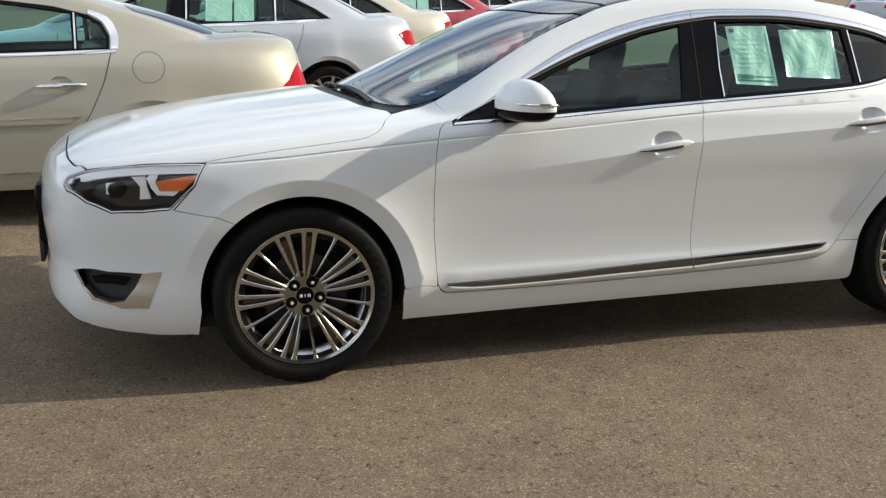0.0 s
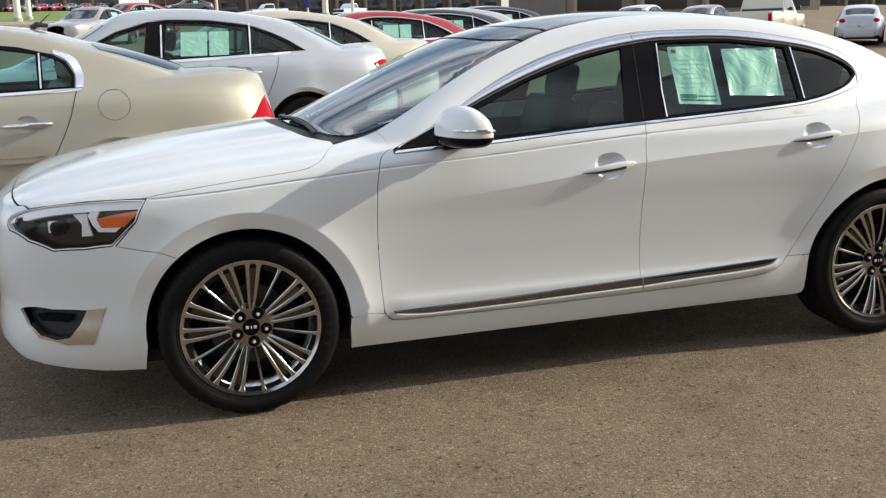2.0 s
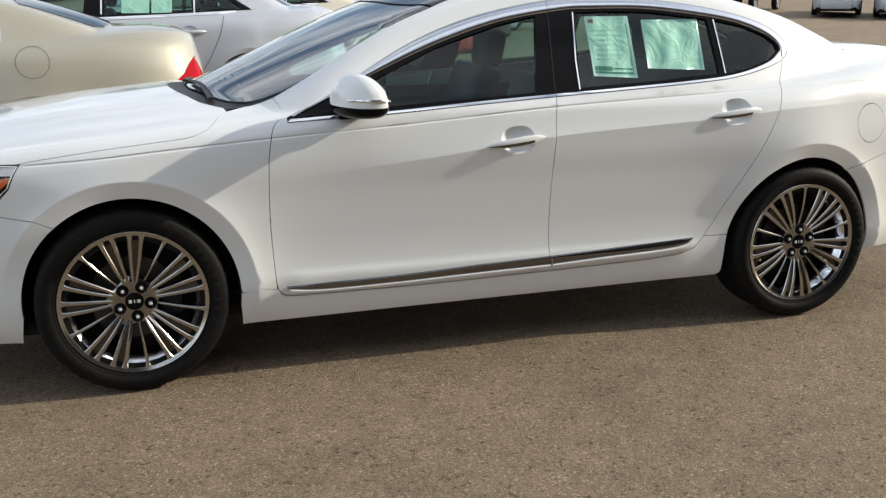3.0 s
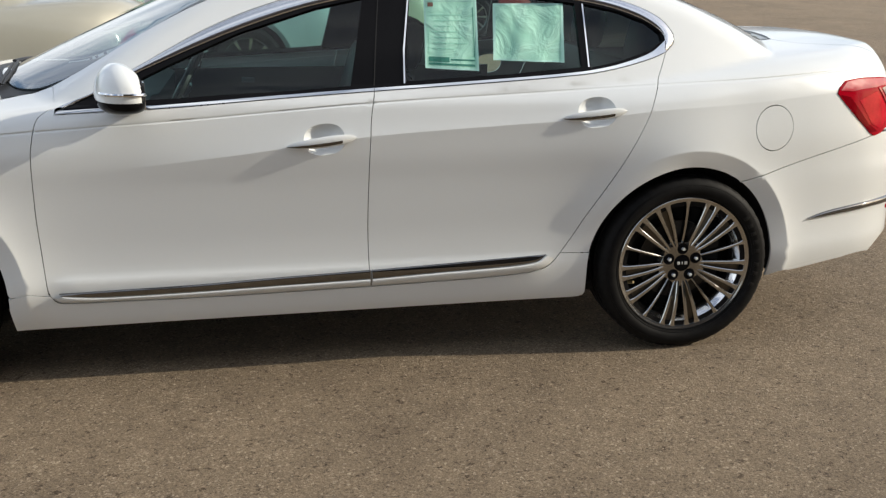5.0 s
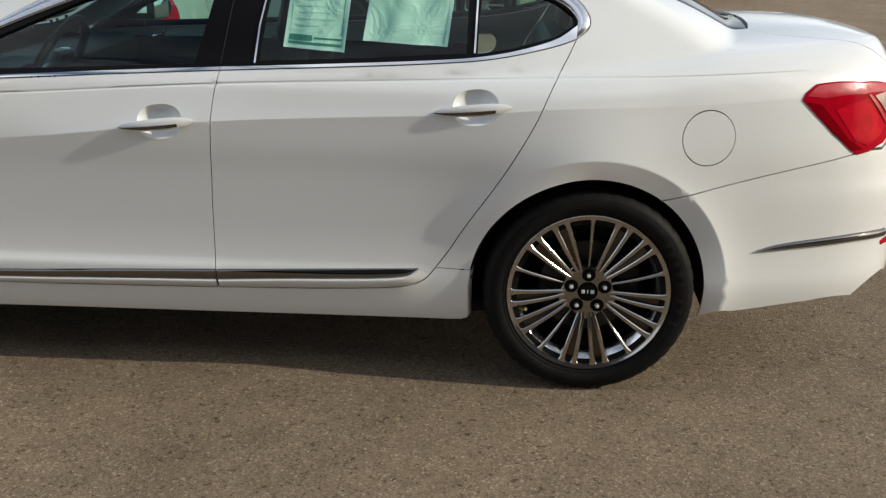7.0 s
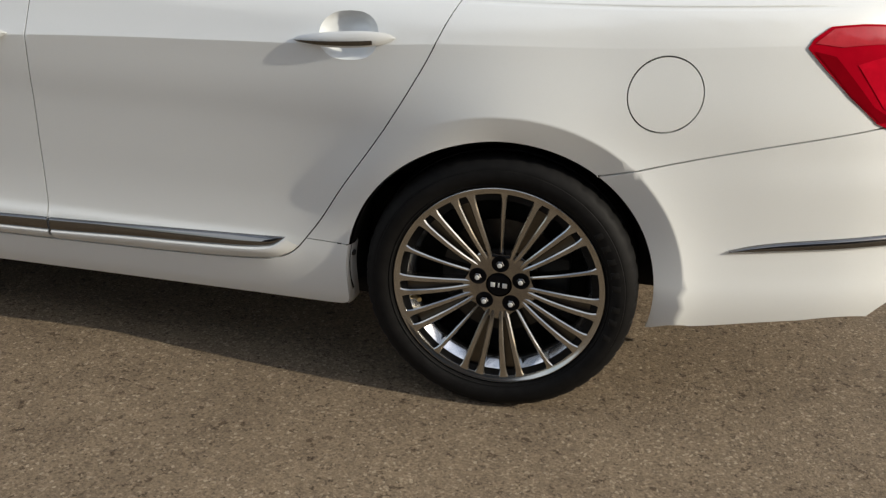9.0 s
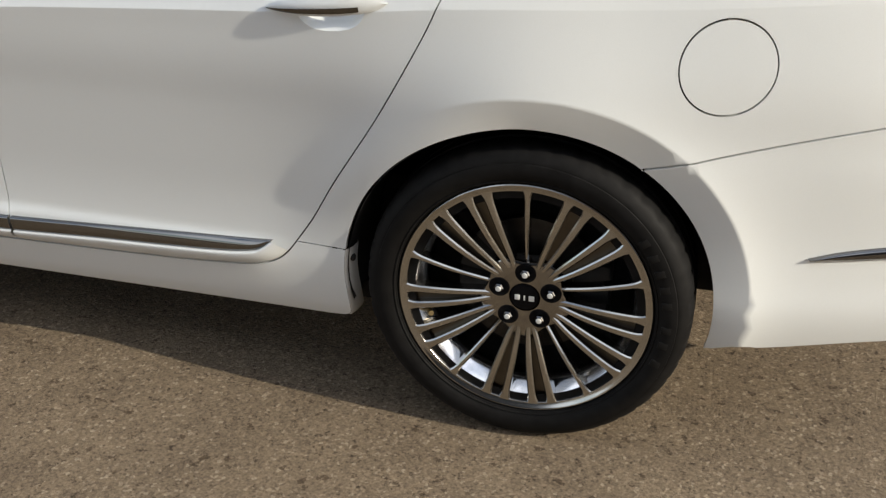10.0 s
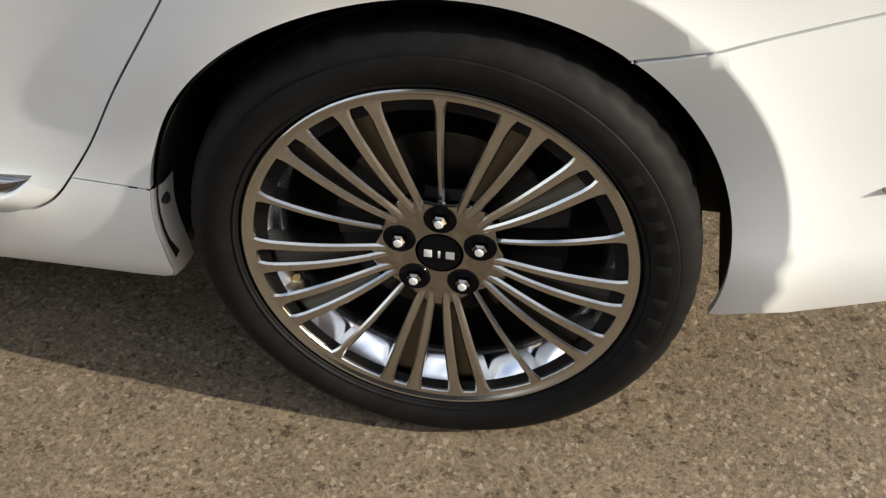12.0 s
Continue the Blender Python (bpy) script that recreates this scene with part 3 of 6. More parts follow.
def wheel_set(parent, x, z, y, far, gap_angle, name_tyre="tyre"):
    """One road wheel, its outer face towards -y; returns the barrel that carries its pieces."""
    bm = bmesh.new()
    # lip, its step, then the barrel that drops to the inner edge
    revolve(bm, [(0.2480, 0.016), (0.2485, 0.008), (0.2500, 0.0055), (0.2580, 0.0032), (0.2605, 0.0010), (0.2640, 0.000), (0.2662, 0.0015), (0.2665, 0.006), (0.262, 0.012)], 144)
    wheel = part("wheel", bm, ALLOY, parent, "smoked alloy road wheel with low-profile tyre")
    wheel.matrix_local = pose(x, y, z, 0, 0, 180 if far else 0)
    bm = bmesh.new()
    revolve(bm, [(0.2480, 0.016), (0.2445, 0.019), (0.2360, 0.029), (0.2240, 0.043), (0.2170, 0.054), (0.2130, 0.075), (0.2120, 0.19)], 144)
    part("barrel", bm, BARREL, wheel, "polished inner barrel")
    # tyre
    bm = bmesh.new()
    prof = [(0.232, 0.012), (0.2655, 0.010), (0.2690, 0.003), (0.2700, -0.001), (0.2725, -0.002), (0.2735, -0.0055), (0.2750, -0.0060), (0.2765, -0.0045), (0.2840, -0.0095), (0.2950, -0.0125), (0.3060, -0.0120), (0.3125, -0.0100), (0.3133, -0.0070), (0.3160, -0.0068), (0.3225, -0.003), (0.3310, 0.003), (0.3375, 0.011), (0.3408, 0.022), (0.3422, 0.038), (0.3426, 0.058), (0.3355, 0.060), (0.3355, 0.068), (0.3428, 0.070), (0.3430, 0.105), (0.3360, 0.107), (0.3360, 0.117), (0.3430, 0.119), (0.3428, 0.165), (0.3355, 0.167), (0.3355, 0.176), (0.3422, 0.178), (0.3400, 0.215), (0.3240, 0.236), (0.296, 0.246), (0.270, 0.236), (0.232, 0.222)]
    revolve(bm, prof, 220, wobble=lambda i, j: -0.0030 if (i % 5 == 0 and 16 <= j <= 19) else 0.0)
    part(name_tyre, bm, RUBBER, wheel, "black low-profile tyre with raised sidewall marking")

    # spokes: five single ones behind the nuts, ten forked ones between
    def rib(bm, width, offset, face, r0, deep=0.028):
        stations, b = 15, 0.0028
        rows = []
        for i in range(stations):
            t = i / (stations - 1)
            r = r0 + (0.2535 - r0) * t
            yy = face + (0.0048 - face) * t - 0.0085 * math.sin(math.pi * t)
            hw = width[0] + (width[1] - width[0]) * t + 0.0055 * max(0.0, (t - 0.86) / 0.14) ** 2
            fork = min(1.0, max(0.0, (r - 0.076) / 0.177))
            off = offset[0] + (offset[1] - offset[0]) * fork ** 0.72
            rows.append([bm.verts.new((r, yy + d, v)) for v, d in ((off - hw, deep), (off - hw, b), (off - hw + b, 0), (off + hw - b, 0), (off + hw, b), (off + hw, deep))])
        for p, q in zip(rows[:-1], rows[1:]):
            for k in range(5):
                bm.faces.new((p[k], p[k + 1], q[k + 1], q[k]))
        bm.faces.new(rows[-1])

    double = single = web = None
    for k in range(15):
        turn = pose(0, 0, 0, 0, -(gap_angle + 24 * k), 0)
        if k % 3 == 0:
            if single is None:
                bm = bmesh.new()
                rib(bm, (0.0042, 0.0062), (0, 0), 0.036, 0.070)
                o = part("spoke", bm, ALLOY, wheel, "slender single spoke")
                single = o.data
            else:
                o = part_mesh("spoke", single, wheel)
        else:
            if double is None:
                bm = bmesh.new()
                rib(bm, (0.0055, 0.0087), (-0.0054, -0.0215), 0.030, 0.060)
                rib(bm, (0.0055, 0.0087), (0.0054, 0.0215), 0.030, 0.060)
                o = part("spoke", bm, ALLOY, wheel, "forked twin-rib alloy spoke")
                double = o.data
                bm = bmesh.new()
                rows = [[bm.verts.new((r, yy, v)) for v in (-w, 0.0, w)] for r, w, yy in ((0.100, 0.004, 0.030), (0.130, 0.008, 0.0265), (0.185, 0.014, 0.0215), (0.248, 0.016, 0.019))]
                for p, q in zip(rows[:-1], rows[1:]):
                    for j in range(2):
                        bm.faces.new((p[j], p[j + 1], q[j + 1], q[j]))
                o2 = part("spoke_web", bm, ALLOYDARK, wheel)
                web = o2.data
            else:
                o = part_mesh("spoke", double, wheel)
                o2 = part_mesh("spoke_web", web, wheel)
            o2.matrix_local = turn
        o.matrix_local = turn
    # lobed hub face with five nut pockets, cap and emblem bars
    bm = bmesh.new()
    revolve(bm, [(0.0305, 0.031), (0.033, 0.0270), (0.060, 0.0265), (0.076, 0.0265), (0.081, 0.0290), (0.083, 0.036), (0.083, 0.06)], 120, wobble=lambda i, j: 0.015 * (0.5 - 0.5 * math.cos(5 * (2 * math.pi * i / 120 - radians(gap_angle)))) if j >= 3 else 0.0)
    part("hub", bm, HUBCHROME, wheel, "polished alloy hub face with five lobes")
    bm = bmesh.new()
    revolve(bm, [(0.0004, 0.0235), (0.024, 0.0240), (0.029, 0.0255), (0.0303, 0.029), (0.0303, 0.034)], 60)
    part("hub_cap", bm, GLOSSBLACK, wheel, "black centre cap with a pale emblem")
    bm = bmesh.new()
    for i, (sx, w) in enumerate(((-0.0150, 0.011), (0.0, 0.0036), (0.0150, 0.012))):
        box(bm, sx - w / 2, sx + w / 2, 0.0228, 0.0242, -0.0062, 0.0062, 0.0008)
    part("emblem", bm, EMBLEM, wheel, "plain pale emblem shapes")
    nut_pocket = nut = stud = None
    for k in range(5):
        a = radians(gap_angle + 72 * k)
        cx, cz = 0.0572 * math.cos(a), 0.0572 * math.sin(a)
        if nut is None:
            bm = bmesh.new()
            revolve(bm, [(0.0225, 0.0268), (0.0212, 0.0246), (0.0192, 0.0250), (0.0175, 0.0262), (0.0004, 0.0262)], 40)
            o1 = part("nut_pocket", bm, GLOSSBLACK, wheel)
            nut_pocket = o1.data
            bm = bmesh.new()
            revolve(bm, [(0.0004, 0.015), (0.0065, 0.0155), (0.0085, 0.018), (0.0105, 0.020), (0.0108, 0.027)], 6)
            o2 = part("lug_nut", bm, DARKCHROME, wheel, "dark steel hexagonal lug nut", 20)
            nut = o2.data
            bm = bmesh.new()
            revolve(bm, [(0.0004, 0.0132), (0.0052, 0.0136), (0.006, 0.015), (0.006, 0.018)], 24)
            o3 = part("stud_end", bm, EMBLEM, wheel)
            stud = o3.data
        else:
            o1, o2, o3 = part_mesh("nut_pocket", nut_pocket, wheel), part_mesh("lug_nut", nut, wheel), part_mesh("stud_end", stud, wheel)
        for o in (o1, o2, o3):
            o.location = (cx, 0, cz)
    # valve, brake disc and caliper behind the spokes
    bm = bmesh.new()
    va = radians(198 if gap_angle == 90 else 305)
    sweep(bm, [(0.226 * math.cos(va), 0.042, 0.226 * math.sin(va)), (0.216 * math.cos(va), 0.026, 0.216 * math.sin(va)), (0.209 * math.cos(va), 0.014, 0.209 * math.sin(va))], [0.0075, 0.007, 0.006], 10)
    part("valve", bm, BRASS, wheel, "tyre valve with metal cap")
    bm = bmesh.new()
    revolve(bm, [(0.07, 0.085), (0.155, 0.085), (0.155, 0.105), (0.07, 0.105)], 64, close=True)
    part("brake_disc", bm, STEEL, wheel, "dull steel brake disc")
    bm = bmesh.new()
    box(bm, 0.09, 0.17, 0.065, 0.125, -0.075, 0.075, 0.012)
    part("brake_caliper", bm, BLACK, wheel)
    bm = bmesh.new()
    revolve(bm, [(0.0004, 0.16), (0.214, 0.16)], 48)
    part("backing_plate", bm, SOOT, wheel)
    # raised marking bars on the sidewall
    bar = None
    for k, deg in enumerate((37, 30, 23, 16, 9, -2, -9, -18)):
        a = radians(deg)
        if bar is None:
            bm = bmesh.new()
            box(bm, 0.2830, 0.3030, -0.0127, -0.008, -0.0082, 0.0082, 0.0015)
            o = part("marking_bar", bm, RUBBERMARK, wheel)
            bar = o.data
        else:
            o = part_mesh("marking_bar", bar, wheel)
        o.matrix_local = pose(0, 0, 0, 0, -deg, 0)
    return wheel


def both(name, me, parent, half, label=""):
    """A flank panel on the near side and its twin on the far side."""
    a = part_mesh(name, me, parent, label)
    b = part_mesh(name, flipped(me, half), parent, label)
    return a, b


def hero_car():
    H = HERO
    car = thing("sedan", "pearl-white four-door sedan with chrome trim on smoked alloy wheels", "car")
    half = H.half
    seam_f = [(0.588, 0.978), (0.558, 0.966), (0.530, 0.938), (0.512, 0.86), (0.506, 0.80), (0.502, 0.625), (0.507, 0.491), (0.514, 0.374), (0.522, 0.335), (0.541, 0.312)]
    door_low_f = [(0.541, 0.312), (0.579, 0.305), (0.735, 0.302), (1.114, 0.302), (1.634, 0.311)]
    door_low_r = [(1.634, 0.311), (2.007, 0.321), (2.156, 0.329), (2.229, 0.3355), (2.273, 0.344), (2.303, 0.358), (2.325, 0.377), (2.347, 0.405)]
    seam_b = [(1.634, 0.311), (1.628, 0.37), (1.625, 0.51), (1.629, 0.67), (1.641, 0.90), (1.660, 1.016)]
    seam_r = [(2.347, 0.405), (2.390, 0.467), (2.446, 0.560), (2.552, 0.721), (2.640, 0.876), (2.690, 0.985), (2.738, 1.07), (2.768, 1.130)]
    belt_f = [(0.588, 0.958), (0.78, 0.967), (0.96, 0.975), (1.3, 0.996), (1.660, 1.016)]
    belt_r = [(1.660, 1.016), (2.144, 1.042), (2.36, 1.055), (2.47, 1.064), (2.58, 1.081), (2.70, 1.108), (2.768, 1.130)]
    strip_f = [(0.60, 0.968), (0.78, 0.977), (0.96, 0.985), (1.3, 1.006), (1.660, 1.026)]
    strip_r = [(1.660, 1.026), (2.144, 1.052), (2.36, 1.065), (2.47, 1.075), (2.58, 1.094), (2.70, 1.128), (2.772, 1.172)]
    dlo_top = [(0.615, 0.976), (0.70, 1.010), (0.78, 1.048), (0.926, 1.113), (1.198, 1.221), (1.472, 1.303), (1.747, 1.346), (1.90, 1.353), (2.158, 1.349), (2.45, 1.314), (2.60, 1.282), (2.715, 1.236), (2.765, 1.195), (2.772, 1.172)]
    chrome_top = [(0.588, 0.972), (0.72, 1.028), (0.857, 1.104), (1.103, 1.231), (1.35, 1.319), (1.626, 1.376), (1.836, 1.392), (2.174, 1.387), (2.45, 1.351), (2.64, 1.308), (2.755, 1.258), (2.806, 1.205), (2.808, 1.165), (2.768, 1.130)]
    # lines of the character creases
    xs = np.linspace(-0.42, 3.6, 170)
    crease_lines = [H.side(xs, CREASE_HIGH(xs) + d) for d in (-0.0065, -0.003, 0.0, 0.003, 0.0065)]
    xm = np.linspace(0.62, 3.6, 120)
    crease_lines += [H.side(xm, CREASE_MID(xm) + d) for d in (-0.012, -0.0012, 0.0012, 0.02)]
    for wx in (0.0, 2.845):
        for r in (H.arch + H.band - 0.004, H.arch + H.band, H.arch + H.band + 0.004, H.arch + H.band + 0.02):
            q = arc(wx, 0.335, r, 10, 170, 60)
            crease_lines.append(H.side(q[:, 0], q[:, 1]))
    W, R = H.wheels, H.arch

    # doors with their handle recesses
    def door(name, outline, cx, cz, tilt, label):
        t = np.radians(np.linspace(0, 360, 40, endpoint=False))
        ex, ez = 0.070 * np.sign(np.cos(t)) * np.abs(np.cos(t)) ** 0.8, 0.052 * np.sign(np.sin(t)) * np.abs(np.sin(t)) ** 0.9
        c, s = math.cos(tilt), math.sin(tilt)
        hole = H.side(cx + ex * c - ez * s, cz - 0.006 + ex * s + ez * c)
        me = skin(name, H, outline, WHITE, 0.019, [hole], crease_lines)
        near, far = both(name, me, car, half, label)
        # bowl behind the handle
        rings = []
        bm = bmesh.new()
        rim3 = H.on(hole[:, 0], hole[:, 1])
        mid = rim3.mean(0)
        for k, (f, d) in enumerate(((1.03, 0.0005), (0.97, 0.004), (0.85, 0.013), (0.62, 0.023), (0.3, 0.027))):
            rings.append([bm.verts.new(Vector(mid + (p - mid) * f) + Vector((0, d, 0))) for p in rim3])
        for p, q in zip(rings[:-1], rings[1:]):
            for i in range(len(p)):
                j = (i + 1) % len(p)
                bm.faces.new((p[i], p[j], q[j], q[i]))
        bm.faces.new(rings[-1])
        bmesh.ops.recalc_face_normals(bm, faces=bm.faces)
        bmesh.ops.reverse_faces(bm, faces=bm.faces)
        part("handle_recess", bm, WHITE, near)
        # bar handle with a chrome blade
        bm = bmesh.new()
        n = 22
        rows = []
        for i in range(n):
            u = -1 + 2 * i / (n - 1)
            x = cx - 0.010 + 0.122 * u
            z = cz - 0.012 + (0.122 * u) * math.tan(tilt + 0.02)
            taper = max(0.0, 1 - abs(u) ** 2.4) ** 0.6
            h = 0.0180 * taper * (1.0 + 0.15 * u) + 0.0007
            surf = float(H.on(*H.side(np.array([x]), np.array([z]))[0][:, None])[0, 1])
            out = surf - 0.006 - 0.016 * max(0.0, 1 - abs(u) ** 2.4)
            back = surf - 0.001 - 0.006 * max(0.0, 1 - u * u)
            rows.append([bm.verts.new((x, y, z + dz)) for y, dz in ((back, h * 0.75), ((out + back) / 2, h), (out + 0.003, h * 0.7), (out, 0.0), (out + 0.003, -h * 0.7), ((out + back) / 2, -h), (back, -h * 0.75))])
        for p, q in zip(rows[:-1], rows[1:]):
            for k in range(7):
                bm.faces.new((p[k], q[k], q[(k + 1) % 7], p[(k + 1) % 7]))
        bm.faces.new(rows[0]), bm.faces.new(list(reversed(rows[-1])))
        bmesh.ops.recalc_face_normals(bm, faces=bm.faces)
        handle = part("handle", bm, WHITE, near, "white bar handle with chrome blade", 60)
        bm = bmesh.new()
        rows = []
        for i in range(n):
            u = -0.97 + 1.55 * i / (n - 1)
            x = cx - 0.010 + 0.122 * u
            z = cz - 0.012 + (0.122 * u) * math.tan(tilt + 0.02)
            taper = max(0.0, 1 - abs(u) ** 2.4) ** 0.6
            h = 0.0180 * taper * (1.0 + 0.15 * u) + 0.0009
            surf = float(H.on(*H.side(np.array([x]), np.array([z]))[0][:, None])[0, 1])
            out = surf - 0.0085 - 0.016 * max(0.0, 1 - abs(u) ** 2.4)
            rows.append([bm.verts.new((x, y, z + dz)) for y, dz in ((out + 0.0008, -h * 0.12), (out + 0.0012, -h * 0.25), (out + 0.0028, -h * 0.52), (out + 0.0055, -h * 0.72))])
        for p, q in zip(rows[:-1], rows[1:]):
            for k in range(3):
                bm.faces.new((p[k], q[k], q[k + 1], p[k + 1]))
        bmesh.ops.recalc_face_normals(bm, faces=bm.faces)
        part("chrome_blade", bm, DARKCHROME, handle, "chrome handle blade")
        return near

    front_door = door("front_door", join(S(H, seam_f, 60), S(H, door_low_f, 30)[1:], S(H, seam_b, 30)[1:], S(H, belt_f[::-1], 30)[1:]), 1.478, 0.866, 0.09, "closed white front door")
    rear_door = door("rear_door", join(S(H, door_low_r, 40), S(H, seam_r, 50)[1:], S(H, belt_r[::-1], 40)[1:], S(H, seam_b[::-1], 30)[1:-1]), 2.462, 0.938, 0.07, "closed white rear door")

    # chrome-edged sill mouldings low on the doors
    def ribbon(name, low, high, mat, parent_pair, lift, depth=0.02, gap=0.014, label=""):
        me = skin(name, H, join(S(H, low, 50), S(H, high[::-1], 50)), mat, gap, lift=lift, depth=depth, inset=0.001)
        return both(name, me, parent_pair, half, label)

    def moulding(name, low, high, section, mat, label=""):
        """A strip along the flank with a rounded section: rows of (share of its height, lift)."""
        rails = []
        for line in (low, high):
            c = curve(line, 200) if len(line) < 40 else np.asarray(line)
            run = np.concatenate([[0], np.cumsum(np.hypot(*np.diff(c, axis=0).T))])
            at = np.linspace(0, run[-1], 64)
            sw = H.side(np.interp(at, run, c[:, 0]), np.interp(at, run, c[:, 1]))
            rails.append(H.on(sw[:, 0], sw[:, 1]))
        nor = H.normal(0.5 * (rails[0] + rails[1]))
        rows = [rails[0] * (1 - u) + rails[1] * u + nor * lift for u, lift in section]
        verts = [tuple(p) for row in rows for p in row]
        faces = [(j * 64 + i, j * 64 + i + 1, j * 64 + i + 65, j * 64 + i + 64) for j in range(len(rows) - 1) for i in range(63)]
        return both(name, put_mesh(name, verts, faces, mat), car, half, label)

    low_f, top_f = [(0.562, 0.337), (0.70, 0.325), (1.002, 0.328), (1.28, 0.336), (1.630, 0.344)], [(0.552, 0.345), (0.735, 0.348), (1.002, 0.353), (1.28, 0.365), (1.629, 0.377)]
    low_r, top_r = [(1.637, 0.344), (1.862, 0.355), (2.013, 0.360), (2.161, 0.366), (2.234, 0.373), (2.263, 0.381), (2.291, 0.400)], [(1.636, 0.377), (1.75, 0.381), (2.010, 0.391), (2.18, 0.397), (2.292, 0.401)]
    foot_f, foot_r = [(0.530, 0.330), (0.546, 0.3135), (0.580, 0.3075), (0.735, 0.3045), (1.114, 0.3045), (1.630, 0.3135)], [(1.637, 0.3135), (2.007, 0.3235), (2.156, 0.3315), (2.229, 0.338), (2.273, 0.3465), (2.302, 0.361), (2.324, 0.381)]
    blade = [(0, -0.004), (0, 0.0080), (0.10, 0.0105), (0.45, 0.0110), (0.88, 0.0105), (1, 0.0088), (1, -0.004)]
    ledge = [(0, -0.003), (0, 0.0015), (0.12, 0.004), (0.5, 0.0105), (0.85, 0.0135), (0.97, 0.0125), (1.0, 0.010), (1.0, -0.004)]
    moulding("door_moulding", low_f, top_f, blade, STRIPCHROME, "dark chrome door moulding strip")
    moulding("door_moulding", low_r, top_r, blade, STRIPCHROME, "dark chrome door moulding strip")
    moulding("moulding_ledge", foot_f, low_f, ledge, WHITE)
    moulding("moulding_ledge", foot_r, low_r, ledge, WHITE)

    # chrome round the side windows, black frames, panes
    ribbon("belt_trim", belt_f, strip_f, CHROME, car, 0.004, 0.012, 0.012, "chrome belt strip")
    ribbon("belt_trim", belt_r, strip_r, CHROME, car, 0.004, 0.012, 0.012, "chrome belt strip")
    xsplit = 1.700
    ct, dt = curve(chrome_top, 160), curve(dlo_top, 160)
    for lo, hi in ((0, xsplit - 0.0008), (xsplit + 0.0008, 9)):
        a = ct[(ct[:, 0] >= lo) & (ct[:, 0] <= hi)] if lo == 0 else ct[np.argmax(ct[:, 0] >= lo):]
        b = dt[(dt[:, 0] >= lo) & (dt[:, 0] <= hi)] if lo == 0 else dt[np.argmax(dt[:, 0] >= lo):]
        cut = hi if lo == 0 else lo
        ends = [np.array([[cut, np.interp(cut, q[:110, 0], q[:110, 1])]]) for q in (ct, dt)]
        a, b = (np.vstack([a, ends[0]]), np.vstack([b, ends[1]])) if lo == 0 else (np.vstack([ends[0], a]), np.vstack([ends[1], b]))
        moulding("window_surround", b, a, [(0, -0.008), (0, 0.002), (0.10, 0.0052), (0.35, 0.0075), (0.6, 0.0078), (0.88, 0.0050), (1, 0.0005), (1, -0.006)], BRIGHT, "broad satin chrome window surround")
    front_pane = [(0.765, 0.993), (1.0, 1.006), (1.3, 1.020), (1.577, 1.036), (1.600, 1.14), (1.640, 1.326), (1.472, 1.292), (1.198, 1.209), (0.95, 1.103), (0.875, 1.068)]
    rear_pane = [(1.776, 1.048), (2.144, 1.067), (2.425, 1.086), (2.428, 1.306), (2.158, 1.338), (1.95, 1.342), (1.815, 1.338), (1.79, 1.18)]
    quarter_pane = [(2.462, 1.085), (2.57, 1.103), (2.70, 1.138), (2.760, 1.174), (2.755, 1.200), (2.708, 1.234), (2.60, 1.276), (2.466, 1.304)]
    panes = [S(H, p) for p in (front_pane, rear_pane, quarter_pane)]
    frame_me = skin("window_frame", H, join(S(H, strip_f, 30), S(H, strip_r, 40)[1:], S(H, dlo_top[::-1], 120)[1:]), GLOSSBLACK, 0.02, panes, lift=-0.001, depth=0.02)
    both("window_frame", frame_me, car, half, "gloss black door window frames and pillars")
    near_panes = []
    for p, nm in zip(panes, ("front_window", "rear_window", "quarter_window")):
        me = skin(nm, H, p, SIDEGLASS, 0.03, lift=-0.009, depth=0, inset=-0.006)
        a, b = both(nm, me, car, half, "green-tinted side window, closed")
        a.visible_shadow = b.visible_shadow = False
    # bright edges of the pillar cover and the rear divider
    for line in ([(1.768, 1.040), (1.775, 1.15), (1.808, 1.338)], [(2.452, 1.085), (2.455, 1.2), (2.458, 1.303)]):
        c = np.array(line)
        me = skin("pillar_trim", H, join(S(H, c - [0.0028, 0]), S(H, (c + [0.0028, 0])[::-1])), CHROME, 0.012, lift=0.003, depth=0.006, inset=0)
        both("pillar_trim", me, car, half)
    me = skin("pillar_joint", H, join(S(H, np.array([(1.6585, 1.034), (1.672, 1.15), (1.6985, 1.345)])), S(H, np.array([(1.7015, 1.345), (1.676, 1.15), (1.6625, 1.034)]))), SOOT, 0.012, lift=0.0005, depth=0, inset=0)
    both("pillar_joint", me, car, half)

    # front wing
    seam_hood = [(-0.334, 0.856), (-0.267, 0.866), (-0.064, 0.891), (0.12, 0.909), (0.231, 0.921), (0.285, 0.938), (0.312, 0.953), (0.345, 0.974), (0.384, 0.990)]
    lamp = [(-0.838, 0.762), (-0.834, 0.776), (-0.825, 0.791), (-0.754, 0.822), (-0.559, 0.846), (-0.339, 0.850), (-0.381, 0.770), (-0.473, 0.683), (-0.571, 0.674), (-0.677, 0.671), (-0.762, 0.707), (-0.828, 0.742)]
    arch_f = arc(W[0], 0.335, R, 130.5, 0, 60)
    fender = join(S(H, [(-0.458, 0.684), (-0.381, 0.770), (-0.341, 0.848)]), S(H, seam_hood, 60), A(H, [(0.454, 0.266), (0.560, 0.246)]), S(H, seam_f[:8], 40), S(H, [(0.516, 0.338), (0.388, 0.335)]), S(H, arch_f[::-1][1:]))
    me = skin("front_wing", H, fender, WHITE, 0.019, lines=crease_lines)
